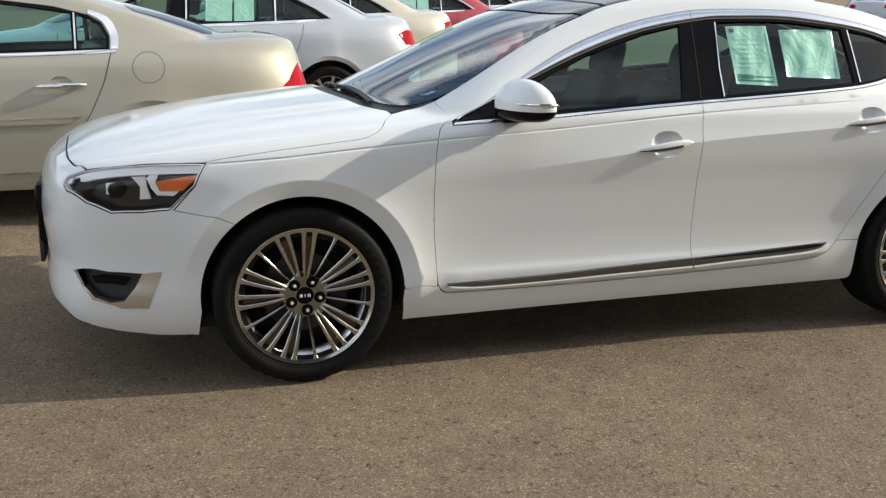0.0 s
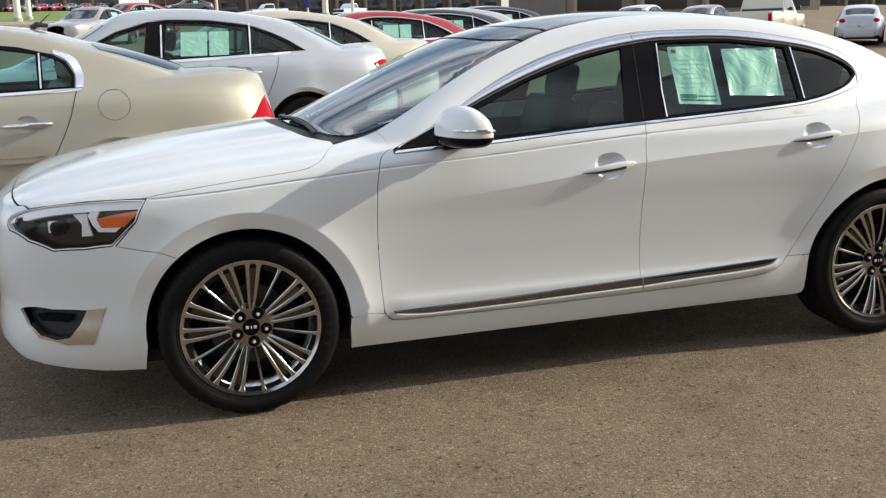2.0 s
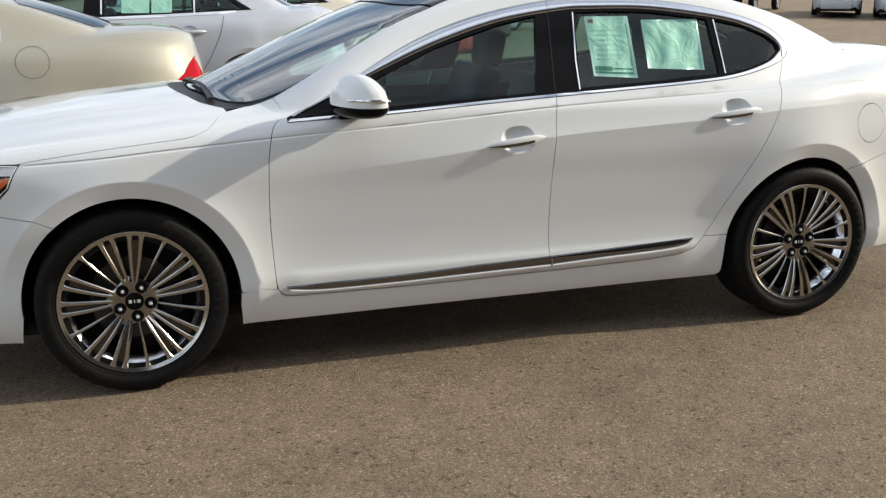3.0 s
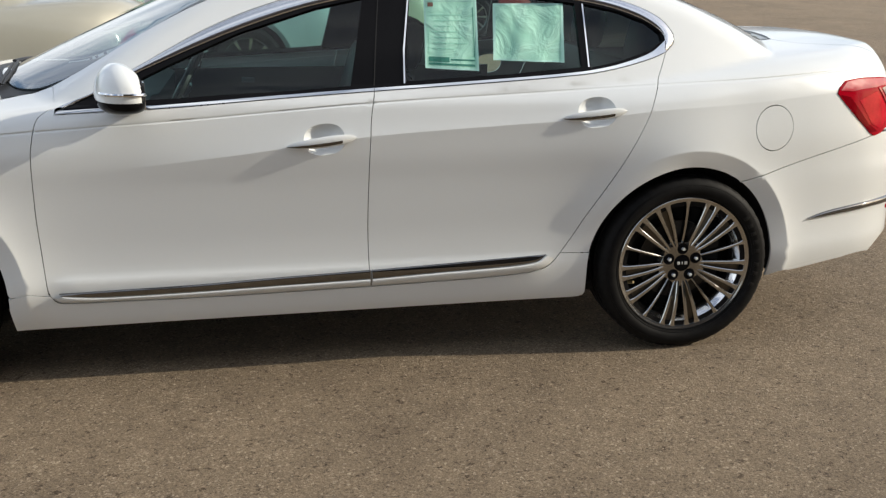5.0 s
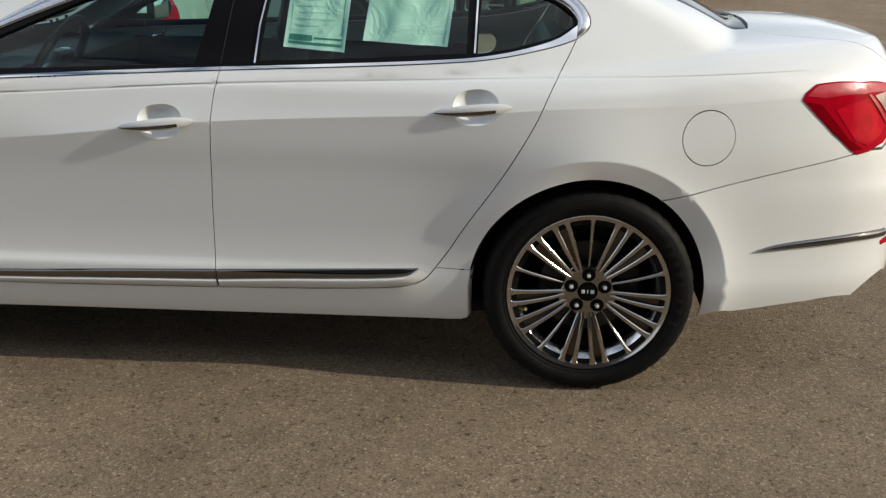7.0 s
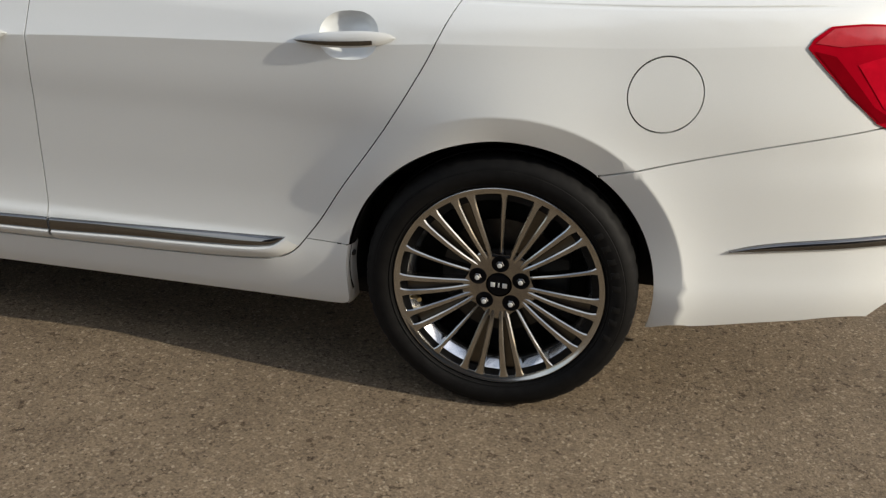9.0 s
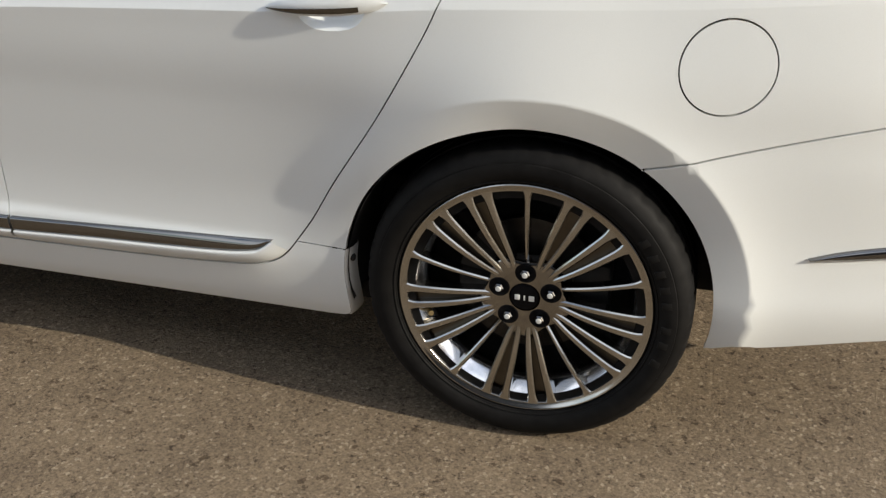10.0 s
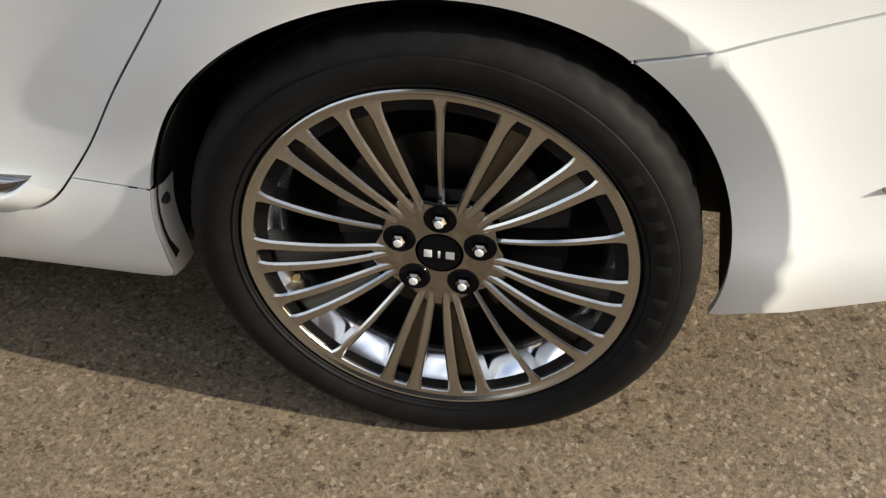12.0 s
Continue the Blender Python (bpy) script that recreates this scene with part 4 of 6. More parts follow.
    both("front_wing", me, car, half, "white front wing with wheel arch")

    # bonnet
    hood_front = [(-0.850, 0.925), (-0.840, 0.65), (-0.828, 0.439), (-0.798, 0.290), (-0.768, 0.245)]
    lamp_top = S(H, [(-0.750, 0.8245), (-0.66, 0.836), (-0.559, 0.8475), (-0.44, 0.851), (-0.345, 0.8525)])
    cowl = [(0.384, 0.275), (0.345, 0.325), (0.29, 0.42), (0.242, 0.56), (0.210, 0.74), (0.200, 0.925)]
    me = skin("bonnet", H, join(A(H, hood_front, 30), lamp_top, S(H, seam_hood, 60)[1:], A(H, cowl, 30)[1:]), WHITE, 0.024, mirror=True)
    part_mesh("bonnet", me, car, "white bonnet, closed")

    # front bumper with lamp and fog openings
    arch_fb = arc(W[0], 0.335, R, 186, 130.5, 40)
    fog = [(-0.824, 0.447), (-0.703, 0.451), (-0.585, 0.445), (-0.522, 0.452), (-0.570, 0.318), (-0.663, 0.319), (-0.761, 0.348), (-0.797, 0.394)]
    nose = [end_point(H, y, z, False) for y, z in ((0.925, 0.34), (0.925, 0.42), (0.925, 0.52), (0.925, 0.64), (0.925, 0.74))]
    nose_low = [end_point(H, y, z, False) for y, z in ((0.42, 0.268), (0.58, 0.27), (0.75, 0.27), (0.925, 0.27))]
    chin = curve(join(S(H, [(-0.394, 0.190), (-0.50, 0.193), (-0.58, 0.200), (-0.69, 0.215), (-0.78, 0.235), (-0.85, 0.257)]), *nose_low), 60)
    bumper = join(S(H, arch_fb[::-1]), S(H, [(-0.388, 0.24)]), chin, *nose[1:], A(H, [(-0.856, 0.925), (-0.845, 0.65), (-0.832, 0.439), (-0.802, 0.290), (-0.771, 0.245)], 30), S(H, [(-0.750, 0.8205), (-0.66, 0.832), (-0.559, 0.8445), (-0.344, 0.8475), (-0.384, 0.768), (-0.462, 0.684)]))
    me = skin("front_bumper", H, bumper, WHITE, 0.016, lines=crease_lines[-8:-4], holes=[S(H, lamp_in) for lamp_in in ([(-0.836, 0.763), (-0.832, 0.776), (-0.823, 0.789), (-0.753, 0.818), (-0.559, 0.841), (-0.356, 0.8435), (-0.390, 0.770), (-0.474, 0.687), (-0.571, 0.678), (-0.677, 0.675), (-0.760, 0.710), (-0.826, 0.744)], fog)])
    both("front_bumper", me, car, half, "white front bumper")
    # head lamp: dark housing, bright surround, projectors, amber corner, clear cover
    lp = np.array(lamp)
    me = skin("lamp_housing", H, S(H, lamp), LAMPDARK, 0.03, lift=-0.055, depth=0, inset=-0.012)
    housing = both("headlight", me, car, half, "clear headlight with dark housing and amber reflector")
    for side, o in enumerate(housing):
        for nm, pts, mat, lift, lab in (
            ("upper_trim", [(-0.826, 0.770), (-0.821, 0.784), (-0.752, 0.816), (-0.657, 0.832), (-0.559, 0.841), (-0.352, 0.845), (-0.362, 0.816), (-0.522, 0.815), (-0.60, 0.812), (-0.69, 0.802), (-0.76, 0.786)], LAMPWHITE, -0.006, "bright upper lamp band"),
            ("amber_reflector", [(-0.517, 0.788), (-0.361, 0.812), (-0.426, 0.753), (-0.503, 0.754)], AMBER, -0.010, "amber side reflector"),
            ("reflector_frame", [(-0.549, 0.802), (-0.533, 0.819), (-0.507, 0.815), (-0.519, 0.786), (-0.505, 0.7525), (-0.438, 0.7515), (-0.458, 0.735), (-0.515, 0.738), (-0.535, 0.765)], LAMPWHITE, -0.008, "bright lamp frame"),
            ("projector_trim", [(-0.606, 0.810), (-0.555, 0.812), (-0.552, 0.77), (-0.540, 0.723), (-0.579, 0.721), (-0.575, 0.767), (-0.590, 0.790)], LAMPWHITE, -0.020, "bright projector trim"),
            ("projector_trim", [(-0.694, 0.784), (-0.664, 0.786), (-0.666, 0.740), (-0.695, 0.739)], LAMPWHITE, -0.018, "bright projector trim"),
            ("lower_trim", [(-0.828, 0.742), (-0.762, 0.708), (-0.677, 0.672), (-0.571, 0.675), (-0.474, 0.685), (-0.482, 0.693), (-0.572, 0.683), (-0.674, 0.680), (-0.757, 0.716), (-0.820, 0.749)], CHROME, -0.004, "bright lower lamp edge"),
        ):
            m = skin(nm, H, S(H, pts), mat, 0.02, lift=lift, depth=0.012, inset=0)
            part_mesh(nm, m if side == 0 else flipped(m, half), o, lab)
        m = skin("lamp_seal", H, S(H, lamp), GLOSSBLACK, 0.02, [shrink(resample(S(H, lamp), 0.02), 0.0035)], lift=0.0003, depth=0.02, inset=0.0005)
        part_mesh("lamp_seal", m if side == 0 else flipped(m, half), o, "black rubber lamp seal")
        m = skin("lamp_rim", H, S(H, lamp), LAMPWHITE, 0.02, [shrink(resample(S(H, lamp), 0.02), 0.0095)], lift=0.001, depth=0.02, inset=0.0040)
        part_mesh("lamp_rim", m if side == 0 else flipped(m, half), o, "bright lamp rim")
        m = skin("lamp_cover", H, S(H, lamp), LENS, 0.02, lift=-0.001, depth=0.004, inset=0.003)
        c = part_mesh("lamp_cover", m if side == 0 else flipped(m, half), o)
        c.visible_shadow = False
    for side, (cx, cz) in enumerate(((-0.655, 0.755), (-0.772, 0.768))):
        bm = bmesh.new()
        y = float(H.on(*S(H, [(cx, cz)]).T)[0, 1]) + 0.02
        revolve(bm, [(0.0005, -0.006), (0.018, -0.003), (0.027, 0.004), (0.029, 0.02), (0.034, 0.022), (0.034, 0.04)], 32, (cx, y, cz))
        part("projector", bm, GLOSSBLACK, housing[0], "dark projector lens")
    # fog lamp pocket with a bright blade
    me = skin("fog_recess", H, S(H, fog), BLACK, 0.03, lift=-0.045, depth=0, inset=-0.012)
    recess = both("fog_recess", me, car, half, "black fog lamp recess")
    for side, o in enumerate(recess):
        m = skin("fog_blade", H, S(H, [(-0.582, 0.448), (-0.516, 0.454), (-0.569, 0.316), (-0.663, 0.317), (-0.762, 0.346), (-0.799, 0.394), (-0.792, 0.397), (-0.754, 0.356), (-0.700, 0.338), (-0.652, 0.345), (-0.612, 0.392)]), SATIN, 0.02, lift=0.004, depth=0.03, inset=0)
        part_mesh("fog_blade", m if side == 0 else flipped(m, half), o, "satin chrome fog lamp blade")
        m = skin("fog_slats", H, S(H, [(-0.775, 0.43), (-0.64, 0.425), (-0.66, 0.40), (-0.76, 0.405)]), GLOSSBLACK, 0.03, lift=-0.02, depth=0.02, inset=0)
        part_mesh("fog_slats", m if side == 0 else flipped(m, half), o)
    # plate bracket on the nose
    bm = bmesh.new()
    box(bm, -0.996, -0.978, 0.80, 1.05, 0.35, 0.47, 0.006)
    part("plate_bracket", bm, BLACK, car, "black plastic plate bracket")
    bm = bmesh.new()
    box(bm, -0.984, -0.955, 0.68, 1.17, 0.46, 0.70, 0.02)
    part("grille", bm, GLOSSBLACK, car, "black front grille")

    # rocker below the doors
    arch_fr = arc(W[0], 0.335, R, 0, -7, 8)
    arch_rf = arc(W[1] - 0.007, 0.333, R + 0.002, 169.8, 185, 10)
    sill = join(S(H, [(0.388, 0.334), (0.516, 0.338)]), S(H, [(0.523, 0.335), (0.541, 0.312), (0.579, 0.305), (0.735, 0.302), (1.114, 0.302), (1.634, 0.311), (2.007, 0.321), (2.156, 0.329), (2.229, 0.3355), (2.273, 0.344), (2.303, 0.358), (2.325, 0.377), (2.347, 0.405)], 120), S(H, arch_rf[:-1]), S(H, [(2.457, 0.235), (2.450, 0.220), (2.436, 0.2135), (2.40, 0.2115), (1.4, 0.206), (0.5, 0.197), (0.386, 0.195)]), S(H, arch_fr[::-1]))
    me = skin("rocker_panel", H, sill, WHITE, 0.019)
    both("rocker_panel", me, car, half, "white rocker panel below the doors")

    # rear quarter with roof rail and windscreen post
    screen_side = [(0.560, 0.246), (0.69, 0.250), (0.83, 0.262), (0.98, 0.283), (1.15, 0.312), (1.215, 0.325)]
    roof_edge = [(1.215, 0.325), (1.30, 0.347), (1.42, 0.366), (1.67, 0.392), (2.0, 0.405), (2.35, 0.405), (2.62, 0.412)]
    back_side = [(2.62, 0.412), (2.85, 0.44), (3.05, 0.475), (3.20, 0.50), (3.32, 0.515), (3.385, 0.54)]
    lid_side = [(3.385, 0.54), (3.42, 0.47), (3.50, 0.42), (3.62, 0.39), (3.72, 0.385), (3.79, 0.39)]
    tail = [end_point(H, 0.43, 1.02), end_point(H, 0.47, 0.93), end_point(H, 0.48, 0.80)]
    bump_seam = [(3.676, 0.784), (3.408, 0.733), (3.148, 0.673), (3.10, 0.6605), (3.0555, 0.6495)]
    arch_r = arc(W[1] - 0.007, 0.333, R + 0.002, 55.5, 169.8, 60)
    cap_t = np.radians(np.linspace(0, 360, 48, endpoint=False))
    cap = H.side(3.188 + 0.0845 * np.cos(cap_t), 0.850 + 0.0855 * np.sin(cap_t))
    quarter = join(S(H, seam_r, 50), S(H, chrome_top[::-1], 140)[1:], A(H, screen_side, 40), A(H, roof_edge, 50)[1:], A(H, back_side, 30)[1:], A(H, lid_side, 30)[1:], *tail, S(H, [(3.80, 0.796)]), S(H, bump_seam, 40), S(H, arch_r))
    me = skin("quarter_panel", H, quarter, WHITE, 0.021, [cap], crease_lines)
    both("quarter_panel", me, car, half, "white rear quarter panel with roof rail")
    me = skin("fuel_door", H, cap, WHITE, 0.02, lift=0.0005, inset=0.0015)
    part_mesh("fuel_door", me, car, "round white fuel door, closed")

    # boot lid
    me = skin("boot_lid", H, join(A(H, [(3.385, 0.54)]), A(H, lid_side, 30)[1:], *tail, *[end_point(H, y, 0.80) for y in (0.6, 0.75, 0.925)], *[end_point(H, 0.925, z) for z in (0.9, 1.0, 1.06)], A(H, [(3.86, 0.925), (3.7, 0.925), (3.5, 0.925), (3.43, 0.925), (3.425, 0.8), (3.41, 0.65)])), WHITE, 0.022, mirror=True)
    part_mesh("boot_lid", me, car, "white boot lid, closed")
    # rear bumper
    arch_rr = arc(W[1] - 0.007, 0.333, R + 0.002, -12, 55.5, 40)
    low = [end_point(H, y, z) for y, z in ((0.5, 0.24), (0.7, 0.24), (0.925, 0.24), (0.925, 0.4), (0.925, 0.6), (0.925, 0.78), (0.7, 0.785), (0.48, 0.79))]
    me = skin("rear_bumper", H, join(S(H, arch_rr[::-1]), S(H, [(3.23, 0.255), (3.318, 0.268), (3.587, 0.285), (3.76, 0.285)]), *low, S(H, [(3.80, 0.79)]), S(H, bump_seam, 40)), WHITE, 0.019, lines=crease_lines[-8:])
    both("rear_bumper", me, car, half, "white rear bumper")
    moulding("bumper_strip", [(3.384, 0.4770), (3.45, 0.4765), (3.60, 0.482), (3.735, 0.487), (3.865, 0.484)], [(3.384, 0.4785), (3.45, 0.494), (3.545, 0.505), (3.735, 0.516), (3.862, 0.514)], [(0, -0.004), (0, 0.004), (0.2, 0.0085), (0.5, 0.0115), (0.8, 0.0095), (1, 0.004), (1, -0.004)], STRIPCHROME, "chrome strip on the rear bumper")
    me = skin("rear_reflector", H, S(H, [(3.85, 0.47), (3.89, 0.478), (3.89, 0.455), (3.855, 0.455)]), REDLENS, 0.02, lift=0.003, depth=0.006, inset=0)
    both("rear_reflector", me, car, half, "small red reflector")
    # tail lamp
    tl = join(S(H, [(3.484, 0.964), (3.495, 0.985), (3.53, 1.010), (3.60, 1.016), (3.70, 1.012), (3.80, 1.000)]), end_point(H, 0.42, 0.985), end_point(H, 0.46, 0.95), end_point(H, 0.46, 0.88), end_point(H, 0.40, 0.84), S(H, [(3.80, 0.812), (3.74, 0.790), (3.70, 0.784), (3.672, 0.797), (3.60, 0.856), (3.53, 0.920)]))
    me = skin("taillight", H, tl, REDLENS, 0.016, lift=0.004, depth=0.03, inset=0)
    lamps = both("taillight", me, car, half, "glossy red taillight with clear reversing lens")
    # paler red paints the top facet's sky reflection and the fold's bright line
    for side, o in enumerate(lamps):
        for nm, pts, mat, lift in (
            ("lens_facet", [(3.498, 0.958), (3.548, 0.948), (3.655, 0.836), (3.715, 0.800), (3.676, 0.799), (3.60, 0.858)], REDDARK, 0.0055),
            ("upper_facet", [(3.497, 0.974), (3.535, 1.005), (3.60, 1.011), (3.70, 1.007), (3.80, 0.996), (3.80, 0.973), (3.70, 0.974), (3.56, 0.968)], REDGLINT, 0.0055),
            ("inner_lens", [(3.60, 0.930), (3.712, 0.958), (3.798, 0.868), (3.785, 0.842), (3.735, 0.808), (3.678, 0.832)], REDINNER, 0.0055),
            ("lens_fold", [(3.716, 0.972), (3.728, 0.972), (3.812, 0.880), (3.802, 0.874)], REDGLINT, 0.0070),
            ("reversing_lens", [(3.744, 0.967), (3.80, 0.974), (3.828, 0.964), (3.816, 0.890)], CLEARGREY, 0.0065),
        ):
            m = skin(nm, H, S(H, pts), mat, 0.018, lift=lift, depth=0, inset=0)
            part_mesh(nm, m if side == 0 else flipped(m, half), o)

    # glass: windscreen, roof, back window
    ws_low = [(0.590, 0.262), (0.50, 0.300), (0.40, 0.40), (0.33, 0.56), (0.285, 0.74), (0.275, 0.925)]
    ws_top = [(1.080, 0.925), (1.088, 0.75), (1.110, 0.56), (1.155, 0.42), (1.212, 0.330)]
    me = skin("windscreen", H, join(A(H, ws_low, 40), A(H, ws_top, 30), A(H, [(1.15, 0.317), (0.98, 0.288), (0.83, 0.267), (0.69, 0.256)], 30)), FRONTGLASS, 0.04, lift=-0.004, depth=0, mirror=True)
    w = part_mesh("windscreen", me, car, "clear windscreen with streaked sky reflections")
    w.visible_shadow = False
    me = skin("windscreen_band", H, join(A(H, ws_low, 40), A(H, [(0.315, 0.925), (0.325, 0.74), (0.37, 0.56), (0.44, 0.41), (0.54, 0.315), (0.62, 0.268)], 40)), GLOSSBLACK, 0.03, lift=-0.009, depth=0, mirror=True)
    part_mesh("windscreen_band", me, car)
    roof_front = [(1.090, 0.925), (1.098, 0.75), (1.12, 0.56), (1.165, 0.42), (1.219, 0.332)]
    me = skin("glass_roof", H, join(A(H, roof_front, 30), A(H, roof_edge, 50)[1:-12], A(H, [(2.30, 0.42), (2.32, 0.6), (2.33, 0.925)])), ROOFGLASS, 0.035, mirror=True, lift=-0.001)
    part_mesh("glass_roof", me, car, "dark panoramic glass roof panel")
    me = skin("roof_panel", H, join(A(H, [(2.335, 0.925), (2.325, 0.6), (2.305, 0.412)]), A(H, [(2.45, 0.41), (2.62, 0.415)]), A(H, [(2.66, 0.6), (2.68, 0.925)])), WHITE, 0.035, mirror=True)
    part_mesh("roof_panel", me, car)
    me = skin("roof_joint", H, join(A(H, [(1.26, 0.925), (1.27, 0.75), (1.29, 0.56), (1.33, 0.36)]), A(H, [(1.34, 0.362), (1.30, 0.56), (1.28, 0.75), (1.27, 0.925)])), SOOT, 0.03, mirror=True, lift=0.0008, depth=0, inset=0)
    part_mesh("roof_joint", me, car)
    me = skin("back_window", H, join(A(H, [(2.69, 0.925), (2.67, 0.6), (2.63, 0.417)]), A(H, back_side, 30), A(H, [(3.40, 0.65), (3.415, 0.8), (3.42, 0.925)])), DARKGLASS, 0.035, mirror=True, lift=-0.004, depth=0.0)
    part_mesh("back_window", me, car, "dark tinted back window")
    me = skin("back_window_band", H, join(A(H, back_side, 30), A(H, [(3.33, 0.555), (3.20, 0.53), (3.0, 0.50), (2.85, 0.475), (2.64, 0.455)], 30)), GLOSSBLACK, 0.02, lift=0.0005, depth=0.004, inset=0)
    both("back_window_band", me, car, half, "black border of the back window")

    # green marker strokes on the far half of the windscreen
    for k in range(4):
        n = 9
        xs, ys = np.linspace(0.705 + 0.012 * k, 0.885 + 0.008 * k, n), np.linspace(1.015, 1.055, n) + 0.034 * k
        rows = []
        for d in (-0.010, 0.010):
            sw = H.above(xs + 0.2 * d, 2 * half - (ys + d))
            rows.append(H.on(sw[:, 0], sw[:, 1]) * np.array([1, -1, 1]) + np.array([0, 2 * half, 0.003]))
        verts = [tuple(p) for r in rows for p in r]
        me = put_mesh("marker_stroke", verts, [(i, i + 1, n + i + 1, n + i) for i in range(n - 1)], MARKER)
        part_mesh("marker_stroke", me, car, "bright green marker stroke on the glass" if k == 0 else "")

    # black cowl with two wipers
    me = skin("cowl", H, join(A(H, cowl[::-1], 30), A(H, [(0.40, 0.30), (0.50, 0.30)]), A(H, ws_low[2:], 30)), BLACK, 0.03, mirror=True, lift=-0.012, depth=0)
    part_mesh("cowl", me, car, "black plastic cowl below the windscreen")
    for y0, y1, x0, x1 in ((0.42, 1.00, 0.352, 0.285), (0.98, 1.48, 0.288, 0.33)):
        pts = []
        for k in range(9):
            t = k / 8
            x, y = x0 + (x1 - x0) * t + 0.014 * math.sin(math.pi * t), y0 + (y1 - y0) * t
            z = float(H.on(*A(H, [(x, y if y < half else 2 * half - y)]).T)[0, 2])
            pts.append(Vector((x, y, z)))
        bm = bmesh.new()
        sweep(bm, [p + Vector((-0.010, 0, 0.004)) for p in pts[:7]], [0.010, 0.009, 0.008, 0.007, 0.006, 0.006, 0.005], 8, 0.7)
        arm = part("wiper", bm, BLACK, car, "black windscreen wiper arm")
        bm = bmesh.new()
        sweep(bm, [p + Vector((0.004, 0, 0.003)) for p in pts], [0.003] + [0.006] * 7 + [0.003], 8)
        part("wiper_blade", bm, BLACK, arm, "black rubber wiper blade")
    # door mirrors
    def cap_point(a, e):
        """A point of the rounded mirror shell: a turned round z, e its elevation, cut flat towards the tail."""
        sg = lambda v, p: math.copysign(abs(v) ** p, v)
        k = 0.92 if e > 0 else 0.50
        x = 0.826 + 0.082 * sg(math.cos(e), k) * sg(math.cos(a), 0.90)
        y = -0.066 + 0.138 * sg(math.cos(e), k) * sg(math.sin(a), 0.80)
        fall = min(1.0, max(0.0, (x - 0.800) / 0.11))
        z = 1.035 + (0.106 * (1 - 0.34 * fall * fall) if e > 0 else 0.052) * sg(math.sin(e), 0.95)
        return (min(x, 0.890 + 0.03 * (y + 0.07)) - 0.24 * (y + 0.066), y, z)

    for side in (0, 1):
        na, ne = 96, 48
        grid = [[cap_point(2 * math.pi * i / na, math.pi * (j / ne - 0.5)) for i in range(na)] for j in range(ne + 1)]
        pieces = {"shell": bmesh.new(), "base": bmesh.new(), "bezel": bmesh.new()}
        for j in range(ne):
            for i in range(na):
                q = [grid[j][i], grid[j][(i + 1) % na], grid[j + 1][(i + 1) % na], grid[j + 1][i]]
                cz = sum(p[2] for p in q) / 4
                cx = sum(p[0] for p in q) / 4
                cy = sum(p[1] for p in q) / 4
                key = "bezel" if cx + 0.24 * (cy + 0.066) > 0.878 + 0.03 * (cy + 0.07) else ("base" if cz < 1.027 else "shell")
                bm = pieces[key]
                try:
                    bm.faces.new([bm.verts.new(p) for p in q])
                except ValueError:
                    pass
        for bm in pieces.values():
            bmesh.ops.remove_doubles(bm, verts=bm.verts, dist=0.0002)
            bmesh.ops.recalc_face_normals(bm, faces=bm.faces)
        mirror = part("door_mirror", pieces["shell"], WHITE, car, "white door mirror with chrome signal strip", 50)
        part("mirror_base", pieces["base"], GLOSSBLACK, mirror, "black mirror underside", 50)
        part("mirror_bezel", pieces["bezel"], GLOSSBLACK, mirror, "black mirror bezel", 50)
        bm = bmesh.new()
        sweep(bm, [Vector(cap_point(a, 0.17)) + Vector((0.004 * math.cos(a), 0.004 * math.sin(a), 0)) for a in np.radians(np.linspace(205, 318, 16))], [0.001] + [0.0056] * 14 + [0.004], 8)
        part("signal_strip", bm, CHROME, mirror, "chrome turn signal strip")
        bm = bmesh.new()
        box(bm, -0.003, 0.003, -0.070, 0.060, 0.998, 1.085, 0.001, pose(0.889, -0.066, 0, 0, 0, 13.5))
        part("mirror_glass", bm, CHROME, mirror)
        bm = bmesh.new()
        box(bm, 0.765, 0.870, 0.0, 0.13, 0.968, 1.004, 0.008)
        part("mirror_foot", bm, GLOSSBLACK, mirror)
        if side:
            mirror.scale = (1, -1, 1)
            mirror.location = (0, 2 * half, 0)

    # underbody, wheel wells and inner walls
    bm = bmesh.new()
    box(bm, -0.52, 3.10, 0.16, 1.69, 0.205, 0.26, 0.02)
    part("underbody", bm, SOOT, car, "dark underbody")
    bm = bmesh.new()
    box(bm, 3.10, 3.72, 0.36, 1.49, 0.30, 0.36, 0.02)
    part("rear_undertray", bm, SOOT, car)
    bm = bmesh.new()
    box(bm, -0.84, -0.46, 0.34, 1.51, 0.28, 0.74, 0.03)
    part("nose_block", bm, SOOT, car)
    for wx in (W[0], W[1]):
        for side in (0, 1):
            bm = bmesh.new()
            rings = []
            for k in (0, 1):
                ring = []
                for a in np.radians(np.linspace(-9, 190, 48)):
                    r = R + 0.003 if k == 0 else R + 0.016
                    x, z = wx + r * math.cos(a), 0.335 + r * math.sin(a)
                    yy = float(H.on(*H.side(np.array([x]), np.array([max(z, 0.2)]))[0][:, None])[0, 1]) + 0.005 if k == 0 else 0.30
                    ring.append(bm.verts.new((x, yy if not side else 2 * half - yy, z)))
                rings.append(ring)
            for j in range(47):
                bm.faces.new((rings[0][j], rings[0][j + 1], rings[1][j + 1], rings[1][j]))
            bm.faces.new(rings[1])
            part("wheel_well", bm, SOOT, car, "black wheel well liner")
    edge_line = H.on(*join(S(H, arch_rf[:-1]), S(H, [(2.457, 0.235), (2.450, 0.220)])).T)
